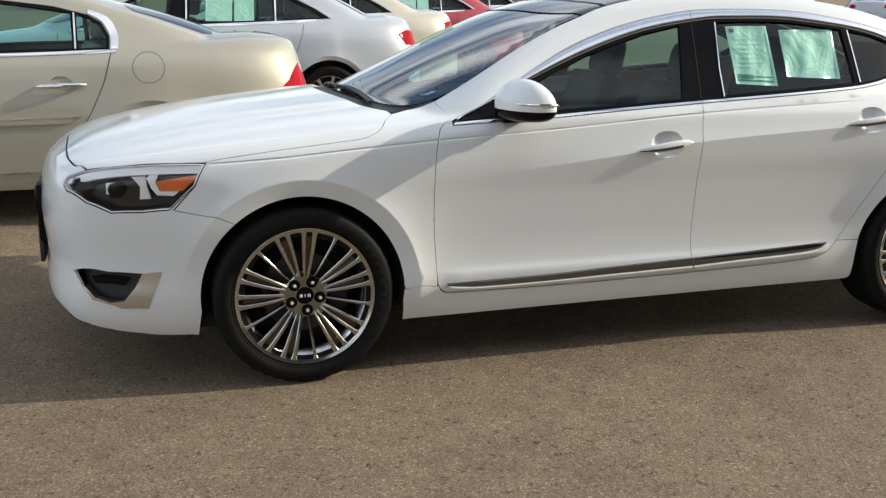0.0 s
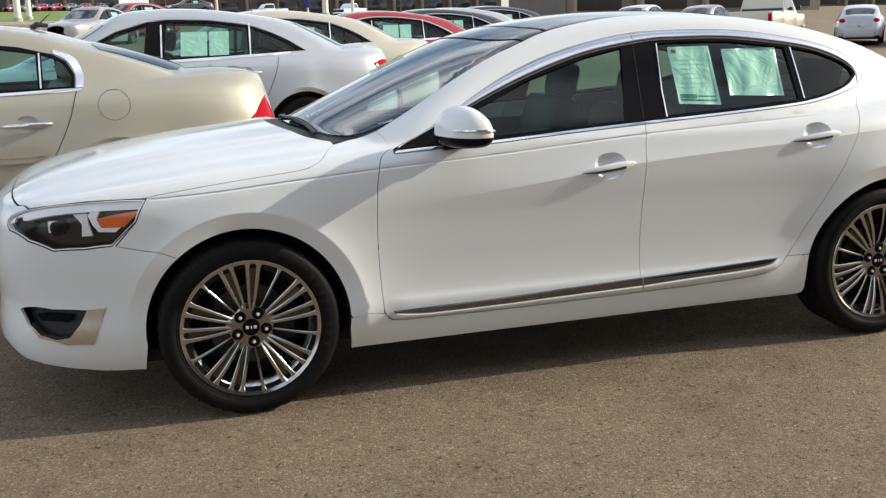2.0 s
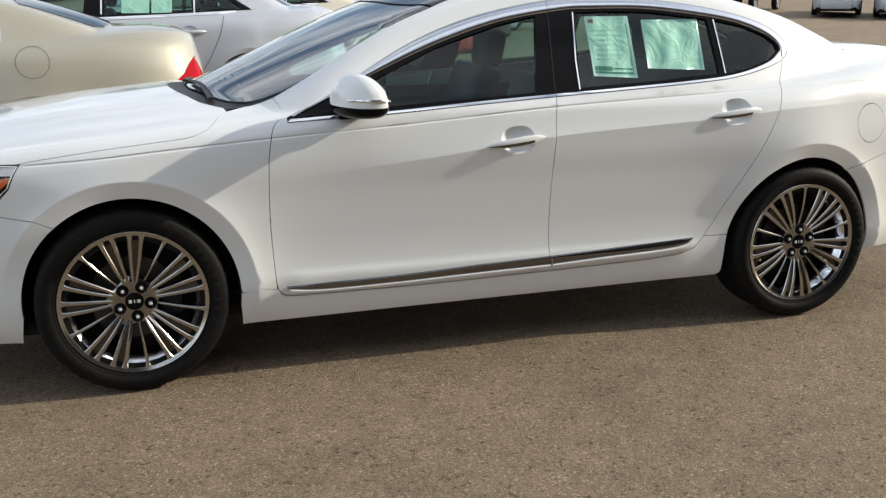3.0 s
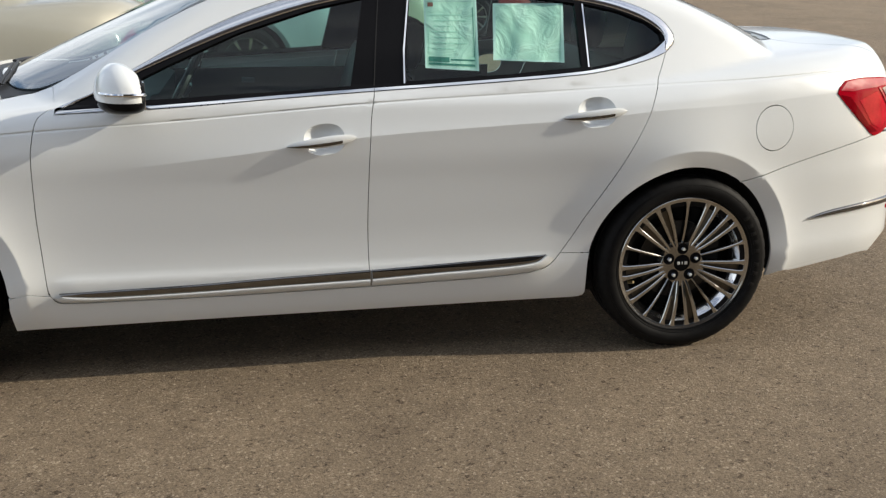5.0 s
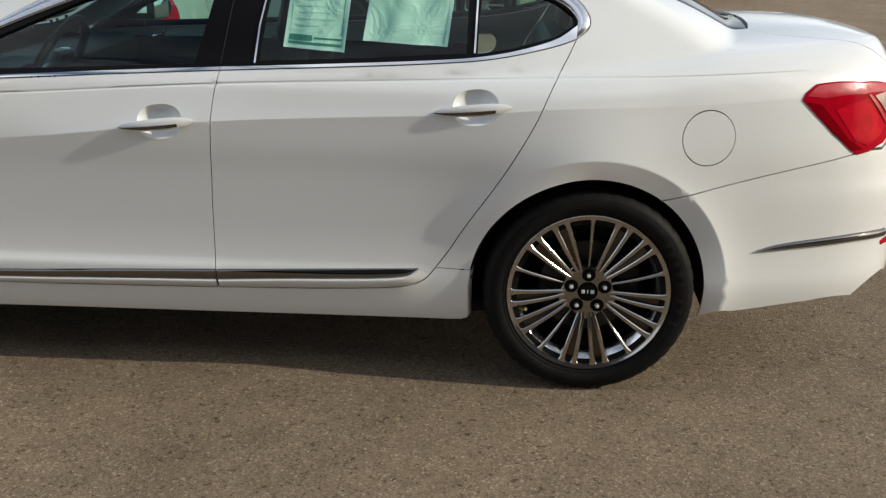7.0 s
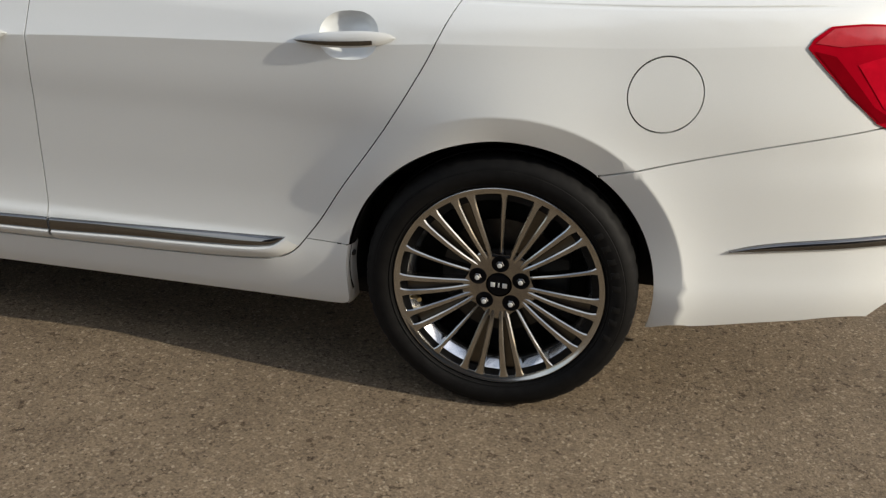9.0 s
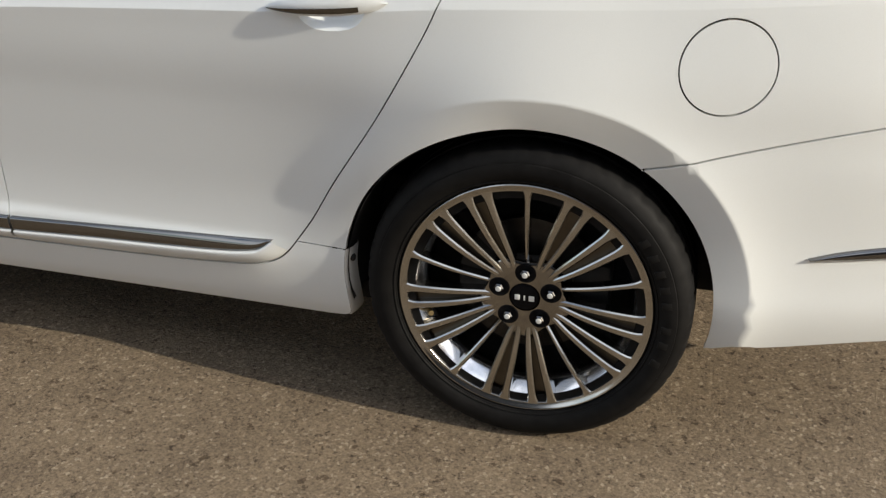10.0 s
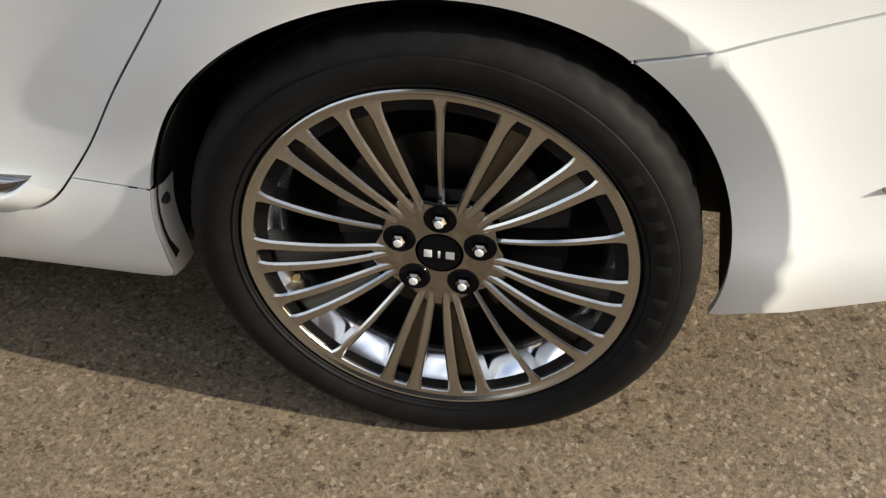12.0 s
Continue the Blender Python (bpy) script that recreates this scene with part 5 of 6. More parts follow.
    for side in (0, 1):
        bm = bmesh.new()
        rows = []
        for dx, dy in ((-0.0012, 0.0012), (0.002, 0.003), (0.009, 0.020), (0.012, 0.048), (0.006, 0.056)):
            rows.append([bm.verts.new((p[0] + dx, p[1] + dy if side == 0 else 2 * half - p[1] - dy, p[2])) for p in edge_line])
        for p, q in zip(rows[:-1], rows[1:]):
            for i in range(len(p) - 1):
                bm.faces.new((p[i], p[i + 1], q[i + 1], q[i]))
        bmesh.ops.recalc_face_normals(bm, faces=bm.faces)
        fold = part("sill_end", bm, WHITE, car, "white folded end of the sill at the wheel arch")
        y = float(edge_line[1][1]) + 0.024
        bm = bmesh.new()
        revolve(bm, [(0.0004, 0.0), (0.006, 0.0005), (0.0085, 0.003), (0.0085, 0.010)], 20)
        bmesh.ops.transform(bm, matrix=pose(float(edge_line[1][0]) + 0.013, y if side == 0 else 2 * half - y, 0.372, 0, 0, 90), verts=bm.verts)
        part("sill_clip", bm, BLACK, fold, "small black clip at the sill end")
    for y in (0.085, 2 * half - 0.115):
        bm = bmesh.new()
        box(bm, 0.45, 2.44, y, y + 0.03, 0.24, 0.93)
        part("door_lining", bm, TRIM, car, "dark inner door lining")
    cabin(car)
    for wx, off in ((W[0], 61.0), (W[1], 90.0)):
        wheel_set(car, wx, 0.335, 0.030, False, off)
        wheel_set(car, wx, 0.335, 2 * half - 0.030, True, off + 20)
    return car


def cabin(car):
    """Seats, dashboard, wheel and the papers inside the rear window."""
    def seat(x, y, w, mat, rear=False):
        bm = bmesh.new()
        box(bm, x - 0.28, x + 0.24, y - w / 2, y + w / 2, 0.42, 0.56, 0.05)
        s = part("seat", bm, mat, car, "dark leather car seat")
        bm = bmesh.new()
        box(bm, -0.06, 0.08, -w / 2 + 0.02, w / 2 - 0.02, 0.0, 0.60, 0.05, pose(x + 0.22, y, 0.50, 0, 17, 0))
        part("seat_back", bm, mat, s)
        for k in ((-1, 1) if rear else (0,)):
            bm = bmesh.new()
            yy = y + k * w * 0.30
            box(bm, -0.05, 0.06, -0.135, 0.135, 0.0, 0.20, 0.05, pose(x + 0.43, yy, 1.05, 0, 12, 0))
            part("headrest", bm, mat, s)
            for d in (-0.05, 0.05):
                bm = bmesh.new()
                sweep(bm, [(x + 0.400, yy + d, 0.97), (x + 0.420, yy + d, 1.09)], 0.006, 8)
                part("headrest_post", bm, SATIN, s)
    seat(1.38, 0.50, 0.50, LEATHER)
    seat(1.38, 1.35, 0.50, LEATHER)
    seat(2.38, 0.925, 1.25, LEATHER, True)
    bm = bmesh.new()
    rows = []
    for y in np.linspace(0.20, 1.65, 16):
        hood_over = 0.03 * math.exp(-((y - 0.5) / 0.18) ** 2)
        rows.append([bm.verts.new((x, y, z)) for x, z in ((0.50, 0.92), (0.68, 0.945), (0.80, 0.955 + hood_over), (0.86, 0.93 + hood_over), (0.85, 0.82), (0.90, 0.70), (0.85, 0.55), (0.50, 0.50))])
    for p, q in zip(rows[:-1], rows[1:]):
        for k in range(8):
            bm.faces.new((p[k], p[(k + 1) % 8], q[(k + 1) % 8], q[k]))
    bm.faces.new(rows[0]), bm.faces.new(list(reversed(rows[-1])))
    bmesh.ops.recalc_face_normals(bm, faces=bm.faces)
    part("dashboard", bm, TRIM, car, "black dashboard", 50)
    bm = bmesh.new()
    ring = []
    for k in range(40):
        a = 2 * math.pi * k / 40
        ring.append([bm.verts.new(pose(0.96, 0.50, 0.955, 0, -62, 0) @ Vector(((0.185 + 0.016 * math.cos(b)) * math.cos(a), (0.185 + 0.016 * math.cos(b)) * math.sin(a), 0.016 * math.sin(b)))) for b in np.linspace(0, 2 * math.pi, 8, endpoint=False)])
    for k in range(40):
        p, q = ring[k], ring[(k + 1) % 40]
        for j in range(8):
            bm.faces.new((p[j], q[j], q[(j + 1) % 8], p[(j + 1) % 8]))
    wheel = part("steering_wheel", bm, LEATHER, car, "black steering wheel")
    bm = bmesh.new()
    box(bm, -0.18, 0.18, -0.02, 0.02, -0.02, 0.01, 0.008, pose(0.96, 0.50, 0.955, 0, -62, 0) @ pose(0, 0, 0, 0, 0, 90))
    box(bm, -0.07, 0.07, -0.06, 0.06, -0.03, 0.02, 0.02, pose(0.96, 0.50, 0.955, 0, -62, 0))
    part("steering_spokes", bm, GREYPAINT, wheel)
    bm = bmesh.new()
    box(bm, 1.0, 1.75, 0.80, 1.05, 0.30, 0.66, 0.03)
    part("centre_console", bm, TRIM, car)
    bm = bmesh.new()
    box(bm, 2.75, 3.3, 0.30, 1.55, 1.00, 1.03, 0.01)
    part("parcel_shelf", bm, TRIM, car, "black parcel shelf")
    bm = bmesh.new()
    sweep(bm, [(0.90, 1.690, 0.930), (0.93, 1.672, 0.935), (0.975, 1.668, 0.950), (0.985, 1.670, 0.972)], [0.007, 0.009, 0.010, 0.006], 8)
    part("inner_door_pull", bm, CHROME, car, "chrome inner door pull on dark lining")
    bm = bmesh.new()
    box(bm, 1.175, 1.240, 1.688, 1.692, 0.862, 0.888, 0.001)
    part("lining_label", bm, GREYPAINT, car, "small grey label on the door lining")
    bm = bmesh.new()
    box(bm, 1.24, 1.29, 0.83, 1.02, 1.28, 1.34, 0.015)
    part("inner_mirror", bm, BLACK, car, "black inner mirror")
    bm = bmesh.new()
    box(bm, 1.30, 2.60, 0.46, 1.39, 1.39, 1.41, 0.004)
    part("headliner", bm, LEATHERTAN, car, "pale headliner")
    # papers: (corner x, low z, high z, widths), just inside the glass
    for x0, x1, z0, z1, slant, kind in ((1.850, 2.044, 1.088, 1.322, 0.016, 0), (2.100, 2.366, 1.112, 1.306, 0.022, 1)):
        cols, rows_n = 14, 14
        faces = []
        uu, vv = [a.ravel() for a in np.meshgrid(np.linspace(0, 1, cols + 1), np.linspace(0, 1, rows_n + 1))]
        px, pz = x0 + (x1 - x0) * uu + slant * vv, z0 + (z1 - z0) * vv - 0.012 * uu * (1 - vv)
        sw = HERO.side(px, pz)
        py = HERO.on(sw[:, 0], sw[:, 1])[:, 1]
        folds = (0.004 * np.sin(9 * uu + 3 * vv) + 0.003 * np.sin(17 * uu - 5 * vv)) * (0.6 + 0.5 * kind)
        verts = list(zip(px, py + 0.020 + folds, pz))
        for j in range(rows_n):
            for i in range(cols):
                a = j * (cols + 1) + i
                faces.append((a, a + 1, a + cols + 2, a + cols + 1))
        sheet = tagged(new("price_sheet", put_mesh("price_sheet", verts, faces, PAPER)), "creased pale green price sheet taped inside the window glass", "paper sheet", "sheets in the window")
        # faint bars of print
        def bar(nm, u0, u1, v0, v1, mat):
            vs = []
            for u, v in ((u0, v0), (u1, v0), (u1, v1), (u0, v1)):
                x = x0 + (x1 - x0) * u + slant * v
                z = z0 + (z1 - z0) * v - 0.012 * u * (1 - v)
                s1 = HERO.side(np.array([x]), np.array([z]))
                y = float(HERO.on(s1[:, 0], s1[:, 1])[0, 1]) + 0.020 + (0.004 * math.sin(9 * u + 3 * v) + 0.003 * math.sin(17 * u - 5 * v)) * (0.6 + 0.5 * kind) - 0.0014
                vs.append((x, y, z))
            part_mesh(nm, put_mesh(nm, vs, [(0, 1, 2, 3)], mat, smooth_faces=False), sheet)
        def strip(u0, u1, v0, v1, mat):
            """A print bar in short lengths that follow the folds."""
            n = max(1, int(round((u1 - u0) / 0.08)))
            for k in range(n):
                bar("printed_bar", u0 + (u1 - u0) * k / n, u0 + (u1 - u0) * (k + 1) / n, v0, v1, mat)
        for v0, v1 in ((0.0, 0.03), (0.968, 1.0)):
            strip(0.0, 1.0, v0, v1, SLEEVE)
        for u0, u1 in ((0.0, 0.035), (0.962, 1.0)):
            for k in range(8):
                bar("sleeve_edge", u0, u1, 0.03 + 0.938 * k / 8, 0.03 + 0.938 * (k + 1) / 8, SLEEVE)
        if kind == 0:
            strip(0.07, 0.93, 0.055, 0.085, PRINT)
            strip(0.07, 0.45, 0.10, 0.17, PRINT)
            strip(0.48, 0.93, 0.13, 0.15, PRINT)
            bar("printed_bar", 0.07, 0.17, 0.89, 0.95, PRINTRED)
            bar("printed_bar", 0.915, 0.93, 0.19, 0.55, PRINT)
            bar("printed_bar", 0.915, 0.93, 0.55, 0.88, PRINT)
            bar("printed_bar", 0.07, 0.085, 0.19, 0.55, PRINTPALE)
            for k in range(7):
                strip(0.14 + 0.02 * (k % 3), 0.55 + 0.08 * ((k * 7) % 4), 0.28 + 0.08 * k, 0.295 + 0.08 * k, PRINTPALE)


# ---- the other parked vehicles ----
LOT_Y = [-900, 1.3, 2.5, 4.0, 6.0, 9.0, 12.0, 20.0, 30.0, 40.0, 60.0, 100.0, 140.0, 200.0, 300.0, 900.0]
LOT_Z = [-0.008, -0.008, 0.026, 0.10, 0.20, 0.25, 0.28, 0.52, 0.95, 1.45, 2.68, 4.05, 5.40, 7.4, 8.6, 10.0]


def LOT(y, x=0.0):
    """Height of the lot, which climbs to the back, less so on the right."""
    return np.interp(y, LOT_Y, LOT_Z) - np.clip((np.asarray(y) - 70) * 0.013, 0, 2.2) * np.clip((np.asarray(x) - 2) / 6, 0, 1) - 0.42 * np.clip((np.asarray(x) - 12) / 8, 0, 1) * np.clip((np.asarray(y) - 10) / 10, 0, 1)


def lot_height(y, x=0.0):
    return float(LOT(y, x))


def plain_wheel(parent, x, y, z, far, radius=0.33, spokes=9):
    """A simpler road wheel for cars that stand further off."""
    bm = bmesh.new()
    k = radius / 0.335
    revolve(bm, [(0.235 * k, 0.0), (0.222 * k, 0.012), (0.215 * k, 0.05), (0.205 * k, 0.17)], 40)
    revolve(bm, [(0.0004, 0.035), (0.05 * k, 0.030), (0.06 * k, 0.045)], 24)
    wheel = part("wheel", bm, SATIN, parent, "silver alloy wheel with black tyre")
    wheel.matrix_local = pose(x, y, z, 0, 0, 180 if far else 0)
    bm = bmesh.new()
    revolve(bm, [(0.20 * k, 0.02), (0.236 * k, 0.004), (0.27 * k, -0.008), (0.305 * k, -0.006), (0.325 * k, 0.015), (0.335 * k, 0.04), (0.335 * k, 0.17), (0.315 * k, 0.205), (0.235 * k, 0.20)], 56)
    part("tyre", bm, RUBBER, wheel, "black tyre")
    bm = bmesh.new()
    revolve(bm, [(0.0004, 0.11), (0.21 * k, 0.11)], 32)
    part("wheel_back", bm, SOOT, wheel)
    first = None
    for i in range(spokes):
        if first is None:
            bm = bmesh.new()
            rows = []
            for r, w, y0 in ((0.04, 0.016, 0.03), (0.10, 0.013, 0.022), (0.17, 0.015, 0.014), (0.225, 0.024, 0.008)):
                rows.append([bm.verts.new((r * k, yy, s)) for yy, s in ((y0 + 0.03, -w), (y0, -w * 0.7), (y0, w * 0.7), (y0 + 0.03, w))])
            for p, q in zip(rows[:-1], rows[1:]):
                for j in range(3):
                    bm.faces.new((p[j], p[j + 1], q[j + 1], q[j]))
            o = part("spoke", bm, SATIN, wheel)
            first = o.data
        else:
            o = part_mesh("spoke", first, wheel)
        o.matrix_local = pose(0, 0, 0, 0, 360 * i / spokes, 0)
    return wheel


def sedan_shape(plan_scale=1.0, roof=1.46, tall=0.0, tail_x=4.02, deck=1.08, back=(2.75, 3.35), belt=0.97, arch=0.37):
    """A rounder family sedan; wheels at x = 0 and 2.9."""
    t = tail_x
    return Shape(
        half=0.92,
        plan=[(-0.98, 0.92), (-0.96, 0.66), (-0.92, 0.42), (-0.84, 0.25), (-0.70, 0.13), (-0.45, 0.055), (-0.1, 0.02), (0.7, 0.0), (2.4, 0.0), (2.9, 0.008), (t - 0.85, 0.03), (t - 0.55, 0.065), (t - 0.32, 0.12), (t - 0.16, 0.21), (t - 0.06, 0.36), (t - 0.02, 0.58), (t, 0.92)],
        tuck=[(0.05, 0.2), (0.12, 0.12), (0.2, 0.07), (0.28, 0.045), (0.4, 0.03), (0.55, 0.02), (0.7, 0.02), (0.85, 0.035), (0.95, 0.06), (1.02, 0.09), (1.1, 0.15), (1.3, 0.3)],
        lean_front=[(0.1, 0.06), (0.3, 0.0), (0.6, 0.0), (0.75, 0.03), (0.9, 0.1)],
        lean_rear=[(0.1, 0.12), (0.3, 0.03), (0.45, 0.0), (0.62, 0.0), (0.75, 0.03), (0.95, 0.08), (1.1, 0.12)],
        hood=[(-0.98, 0.62), (-0.92, 0.74), (-0.8, 0.82), (-0.5, 0.89), (0.0, 0.96), (0.4, 1.01), (0.8, 1.06), (1.2, 1.1), (2.5, 1.1), (back[1], deck + 0.02), (t - 0.35, deck + 0.015), (t - 0.18, deck - 0.02), (t - 0.08, deck - 0.12), (t, 0.7)],
        centre=[(0.0, 0.86), (0.25, 1.0), (0.6, 1.15), (0.95, 1.31), (1.25, roof - 0.04), (1.6, roof), (2.0, roof - 0.005), (2.4, roof - 0.05), (back[0], roof - 0.13), (0.5 * (back[0] + back[1]), 0.5 * (roof - 0.13 + deck) + 0.02), (back[1], deck), (back[1] + 0.35, deck - 0.2)],
        belt=[(0.3, belt - 0.03), (1.5, belt), (2.4, belt + 0.03), (3.4, belt + 0.05)],
        crown=0.10, glass=(0.085, 0.5, 0.15), screen=(0.4, 0.3, 0.6, 3.0), wheels=(0.0, 2.9, 0.32), arch=arch, flare=0.018, edge=0.08, rail=0.06, hood_crown=0.10,
        taper=[(0.3, 0.04), (0.7, 0.0), (2.2, 0.0), (2.9, 0.06), (3.4, 0.16)], band=0.04)


def sedan(name, label, shape, coat, gap, lines, tail_lamp, strip=False, papers=0, group=""):
    """A four-door car: body with real window openings, panes, lamps, handles, wheels and a plain cabin."""
    H, half = shape, shape.half
    car = thing(name, label, "car", group=group)
    W, R = H.wheels, H.arch
    tail_x = float(np.interp(half - 0.01, H.plan(np.linspace(3, 4.4, 300)), np.linspace(3, 4.4, 300)))
    side_low = join(
        *[end_point(H, y, 0.22, False) for y in (half, 0.7, 0.5, 0.3)], S(H, [(-0.62, 0.20), (-R - 0.02, 0.19)]), S(H, arc(W[0], W[2], R, 200, -20, 40)),
        S(H, [(R + 0.03, 0.19), (1.4, 0.19), (W[1] - R - 0.03, 0.19)]), S(H, arc(W[1], W[2], R, 200, -18, 40)), S(H, [(W[1] + R + 0.05, 0.22), (tail_x - 0.35, 0.25)]),
        *[end_point(H, y, 0.27) for y in (0.35, 0.5, 0.7, half)], *[end_point(H, half, z) for z in (0.45, 0.7, 0.88)])
    xs = np.linspace(tail_x - 0.13, -0.86, 60)
    top = A(H, np.stack([xs, np.full(60, half)], -1))
    panes = [S(H, p) for p in lines["panes"]]
    opening = S(H, lines["opening"])
    arches = []
    for wx in W[:2]:
        for r in (R + H.band - 0.004, R + H.band + 0.004, R + H.band + 0.03):
            q = arc(wx, W[2], r, 5, 175, 40)
            arches.append(H.side(q[:, 0], q[:, 1]))
    t = np.radians(np.linspace(0, 360, 28, endpoint=False))
    dips = [H.side(hx + 0.070 * np.cos(t), hz + 0.056 * np.sin(t)) for hx, hz in lines["handles"]]
    me = skin("body", H, join(side_low, top), coat, gap, [opening, *dips], arches, mirror=True, inset=0.0)
    body = part_mesh("body", me, car)
    me = skin("window_frame", H, opening, GLOSSBLACK, 0.05, panes, lift=-0.002, depth=0.02, inset=0.001)
    both("window_frame", me, car, half, "black window frames")
    for p, nm in zip(panes, ("front_window", "rear_window", "quarter_window")):
        me = skin(nm, H, p, SIDEGLASS, 0.06, lift=-0.008, depth=0, inset=-0.006)
        for o in both(nm, me, car, half, "tinted side window"):
            o.visible_shadow = False
    for lower, upper, mat in lines["trims"]:
        me = skin("chrome_trim", H, join(S(H, lower, 40), S(H, upper[::-1], 40)), mat, 0.03, lift=0.005, depth=0.008, inset=0)
        both("chrome_trim", me, car, half, "bright window trim")
    for seam in lines["seams"]:
        c = curve(seam, 40)
        d = np.gradient(c, axis=0)
        n = np.stack([-d[:, 1], d[:, 0]], -1) / np.linalg.norm(d, axis=1, keepdims=True) * 0.0022
        me = skin("panel_gap", H, join(H.side(*(c + n).T), H.side(*(c - n)[::-1].T)), SOOT, 0.03, lift=0.0015, depth=0, inset=0)
        both("panel_gap", me, car, half)
    me = skin("windscreen", H, A(H, [(0.33, half), (0.36, 0.7), (0.45, 0.45), (0.60, 0.31), (0.85, 0.31), (1.12, 0.36), (1.08, 0.6), (1.05, half)]), ROOFGLASS, 0.06, lift=0.004, depth=0.006, mirror=True, inset=0)
    part_mesh("windscreen", me, car, "dark windscreen")
    b0, b1 = lines["back"]
    me = skin("back_window", H, A(H, [(b1, half), (b1 - 0.01, 0.7), (b1 - 0.04, 0.50), (b1 - 0.10, 0.42), (0.5 * (b0 + b1), 0.40), (b0 + 0.05, 0.40), (b0, 0.55), (b0 - 0.02, half)]), ROOFGLASS, 0.05, lift=0.004, depth=0.006, mirror=True, inset=0)
    part_mesh("back_window", me, car, "dark back window")
    me = skin("taillight", H, join(*[q if isinstance(q, np.ndarray) else S(H, [q]) for q in tail_lamp(H, tail_x)]), REDLENS, 0.03, lift=0.006, depth=0.02, inset=0)
    both("taillight", me, car, half, "red taillight")
    me = skin("headlight", H, S(H, [(-0.80, 0.74), (-0.42, 0.80), (-0.50, 0.68), (-0.76, 0.64)]), CLEARLENS, 0.05, lift=0.006, depth=0.02, inset=0)
    both("headlight", me, car, half, "clear headlight")
    for hx, hz in lines["handles"]:
        bm = bmesh.new()
        y = float(H.on(*S(H, [(hx, hz)]).T)[0, 1])
        sweep(bm, [(hx - 0.145, y - 0.004, hz - 0.004), (hx - 0.11, y - 0.030, hz - 0.002), (hx, y - 0.042, hz), (hx + 0.11, y - 0.032, hz + 0.004), (hx + 0.145, y - 0.006, hz + 0.005)], [0.006, 0.015, 0.019, 0.016, 0.006], 10, 1.0)
        part("handle", bm, CHROME if strip else coat, car, "bar door handle")
        t = np.radians(np.linspace(0, 360, 28, endpoint=False))
        me = skin("handle_recess", H, H.side(hx + 0.074 * np.cos(t), hz + 0.060 * np.sin(t)), coat, 0.03, lift=-0.011, depth=0.0, inset=0)
        part_mesh("handle_recess", me, car)
    if "fuel" in lines:
        t = np.radians(np.linspace(0, 360, 40, endpoint=False))
        fx, fz = lines["fuel"]
        ring = H.side(fx + 0.098 * np.cos(t), fz + 0.095 * np.sin(t))
        me = skin("fuel_door_gap", H, ring, SOOT, 0.03, [H.side(fx + 0.0958 * np.cos(t), fz + 0.0928 * np.sin(t))], lift=0.0015, depth=0, inset=0)
        part_mesh("fuel_door", me, car, "round fuel door outline")
    if strip:
        me = skin("side_strip", H, join(S(H, [(0.62, 0.585), (2.40, 0.600)]), S(H, [(2.47, 0.640), (0.62, 0.615)])), coat, 0.04, lift=0.014, depth=0.02, inset=0)
        both("side_strip", me, car, half, "body-colour side strip with chrome edge")
        me = skin("strip_edge", H, join(S(H, [(0.62, 0.610), (2.45, 0.633)]), S(H, [(2.47, 0.641), (0.62, 0.617)])), CHROME, 0.04, lift=0.016, depth=0.006, inset=0)
        both("strip_edge", me, car, half, "thin chrome strip")
        me = skin("sill_strip", H, join(S(H, [(R + 0.06, 0.285), (W[1] - R - 0.05, 0.285)]), S(H, [(W[1] - R - 0.04, 0.305), (R + 0.06, 0.305)])), CHROME, 0.05, lift=0.006, depth=0.01, inset=0)
        both("sill_strip", me, car, half, "thin chrome sill strip")
    # cabin, underside, wells, wheels
    bm = bmesh.new()
    box(bm, 0.55, 2.95, 0.14, 2 * half - 0.14, 0.20, 0.80, 0.02)
    part("cabin_floor", bm, TRIM, car)
    for x in (1.35, 2.25):
        for y in (0.47, 2 * half - 0.47):
            bm = bmesh.new()
            box(bm, -0.07, 0.07, -0.24, 0.24, 0.0, 0.50, 0.05, pose(x + 0.2, y, 0.60, 0, 15, 0))
            s = part("seat_back", bm, LEATHERTAN if strip else LEATHER, car)
            bm = bmesh.new()
            box(bm, -0.05, 0.05, -0.13, 0.13, 0.0, 0.19, 0.04, pose(x + 0.34, y, 1.10, 0, 10, 0))
            part("headrest", bm, LEATHERTAN if strip else LEATHER, s)
    bm = bmesh.new()
    box(bm, -0.75, tail_x - 0.35, 0.22, 2 * half - 0.22, 0.17, 0.26, 0.02)
    part("underbody", bm, SOOT, car)
    bm = bmesh.new()
    box(bm, tail_x - 0.42, tail_x - 0.035, 0.34, 2 * half - 0.34, 0.24, 0.70, 0.09)
    part("rear_valance", bm, coat, car)
    for wx in W[:2]:
        for far in (False, True):
            bm = bmesh.new()
            rings = []
            for yy in (0.04, 0.30):
                y = yy if not far else 2 * half - yy
                rings.append([bm.verts.new((wx + (R + 0.012) * math.cos(a), y, W[2] + (R + 0.012) * math.sin(a))) for a in np.radians(np.linspace(-7, 187, 28))])
            for j in range(27):
                bm.faces.new((rings[0][j], rings[0][j + 1], rings[1][j + 1], rings[1][j]))
            bm.faces.new(rings[1])
            part("wheel_well", bm, SOOT, car)
            plain_wheel(car, wx, 0.03 if not far else 2 * half - 0.03, W[2], far, W[2])
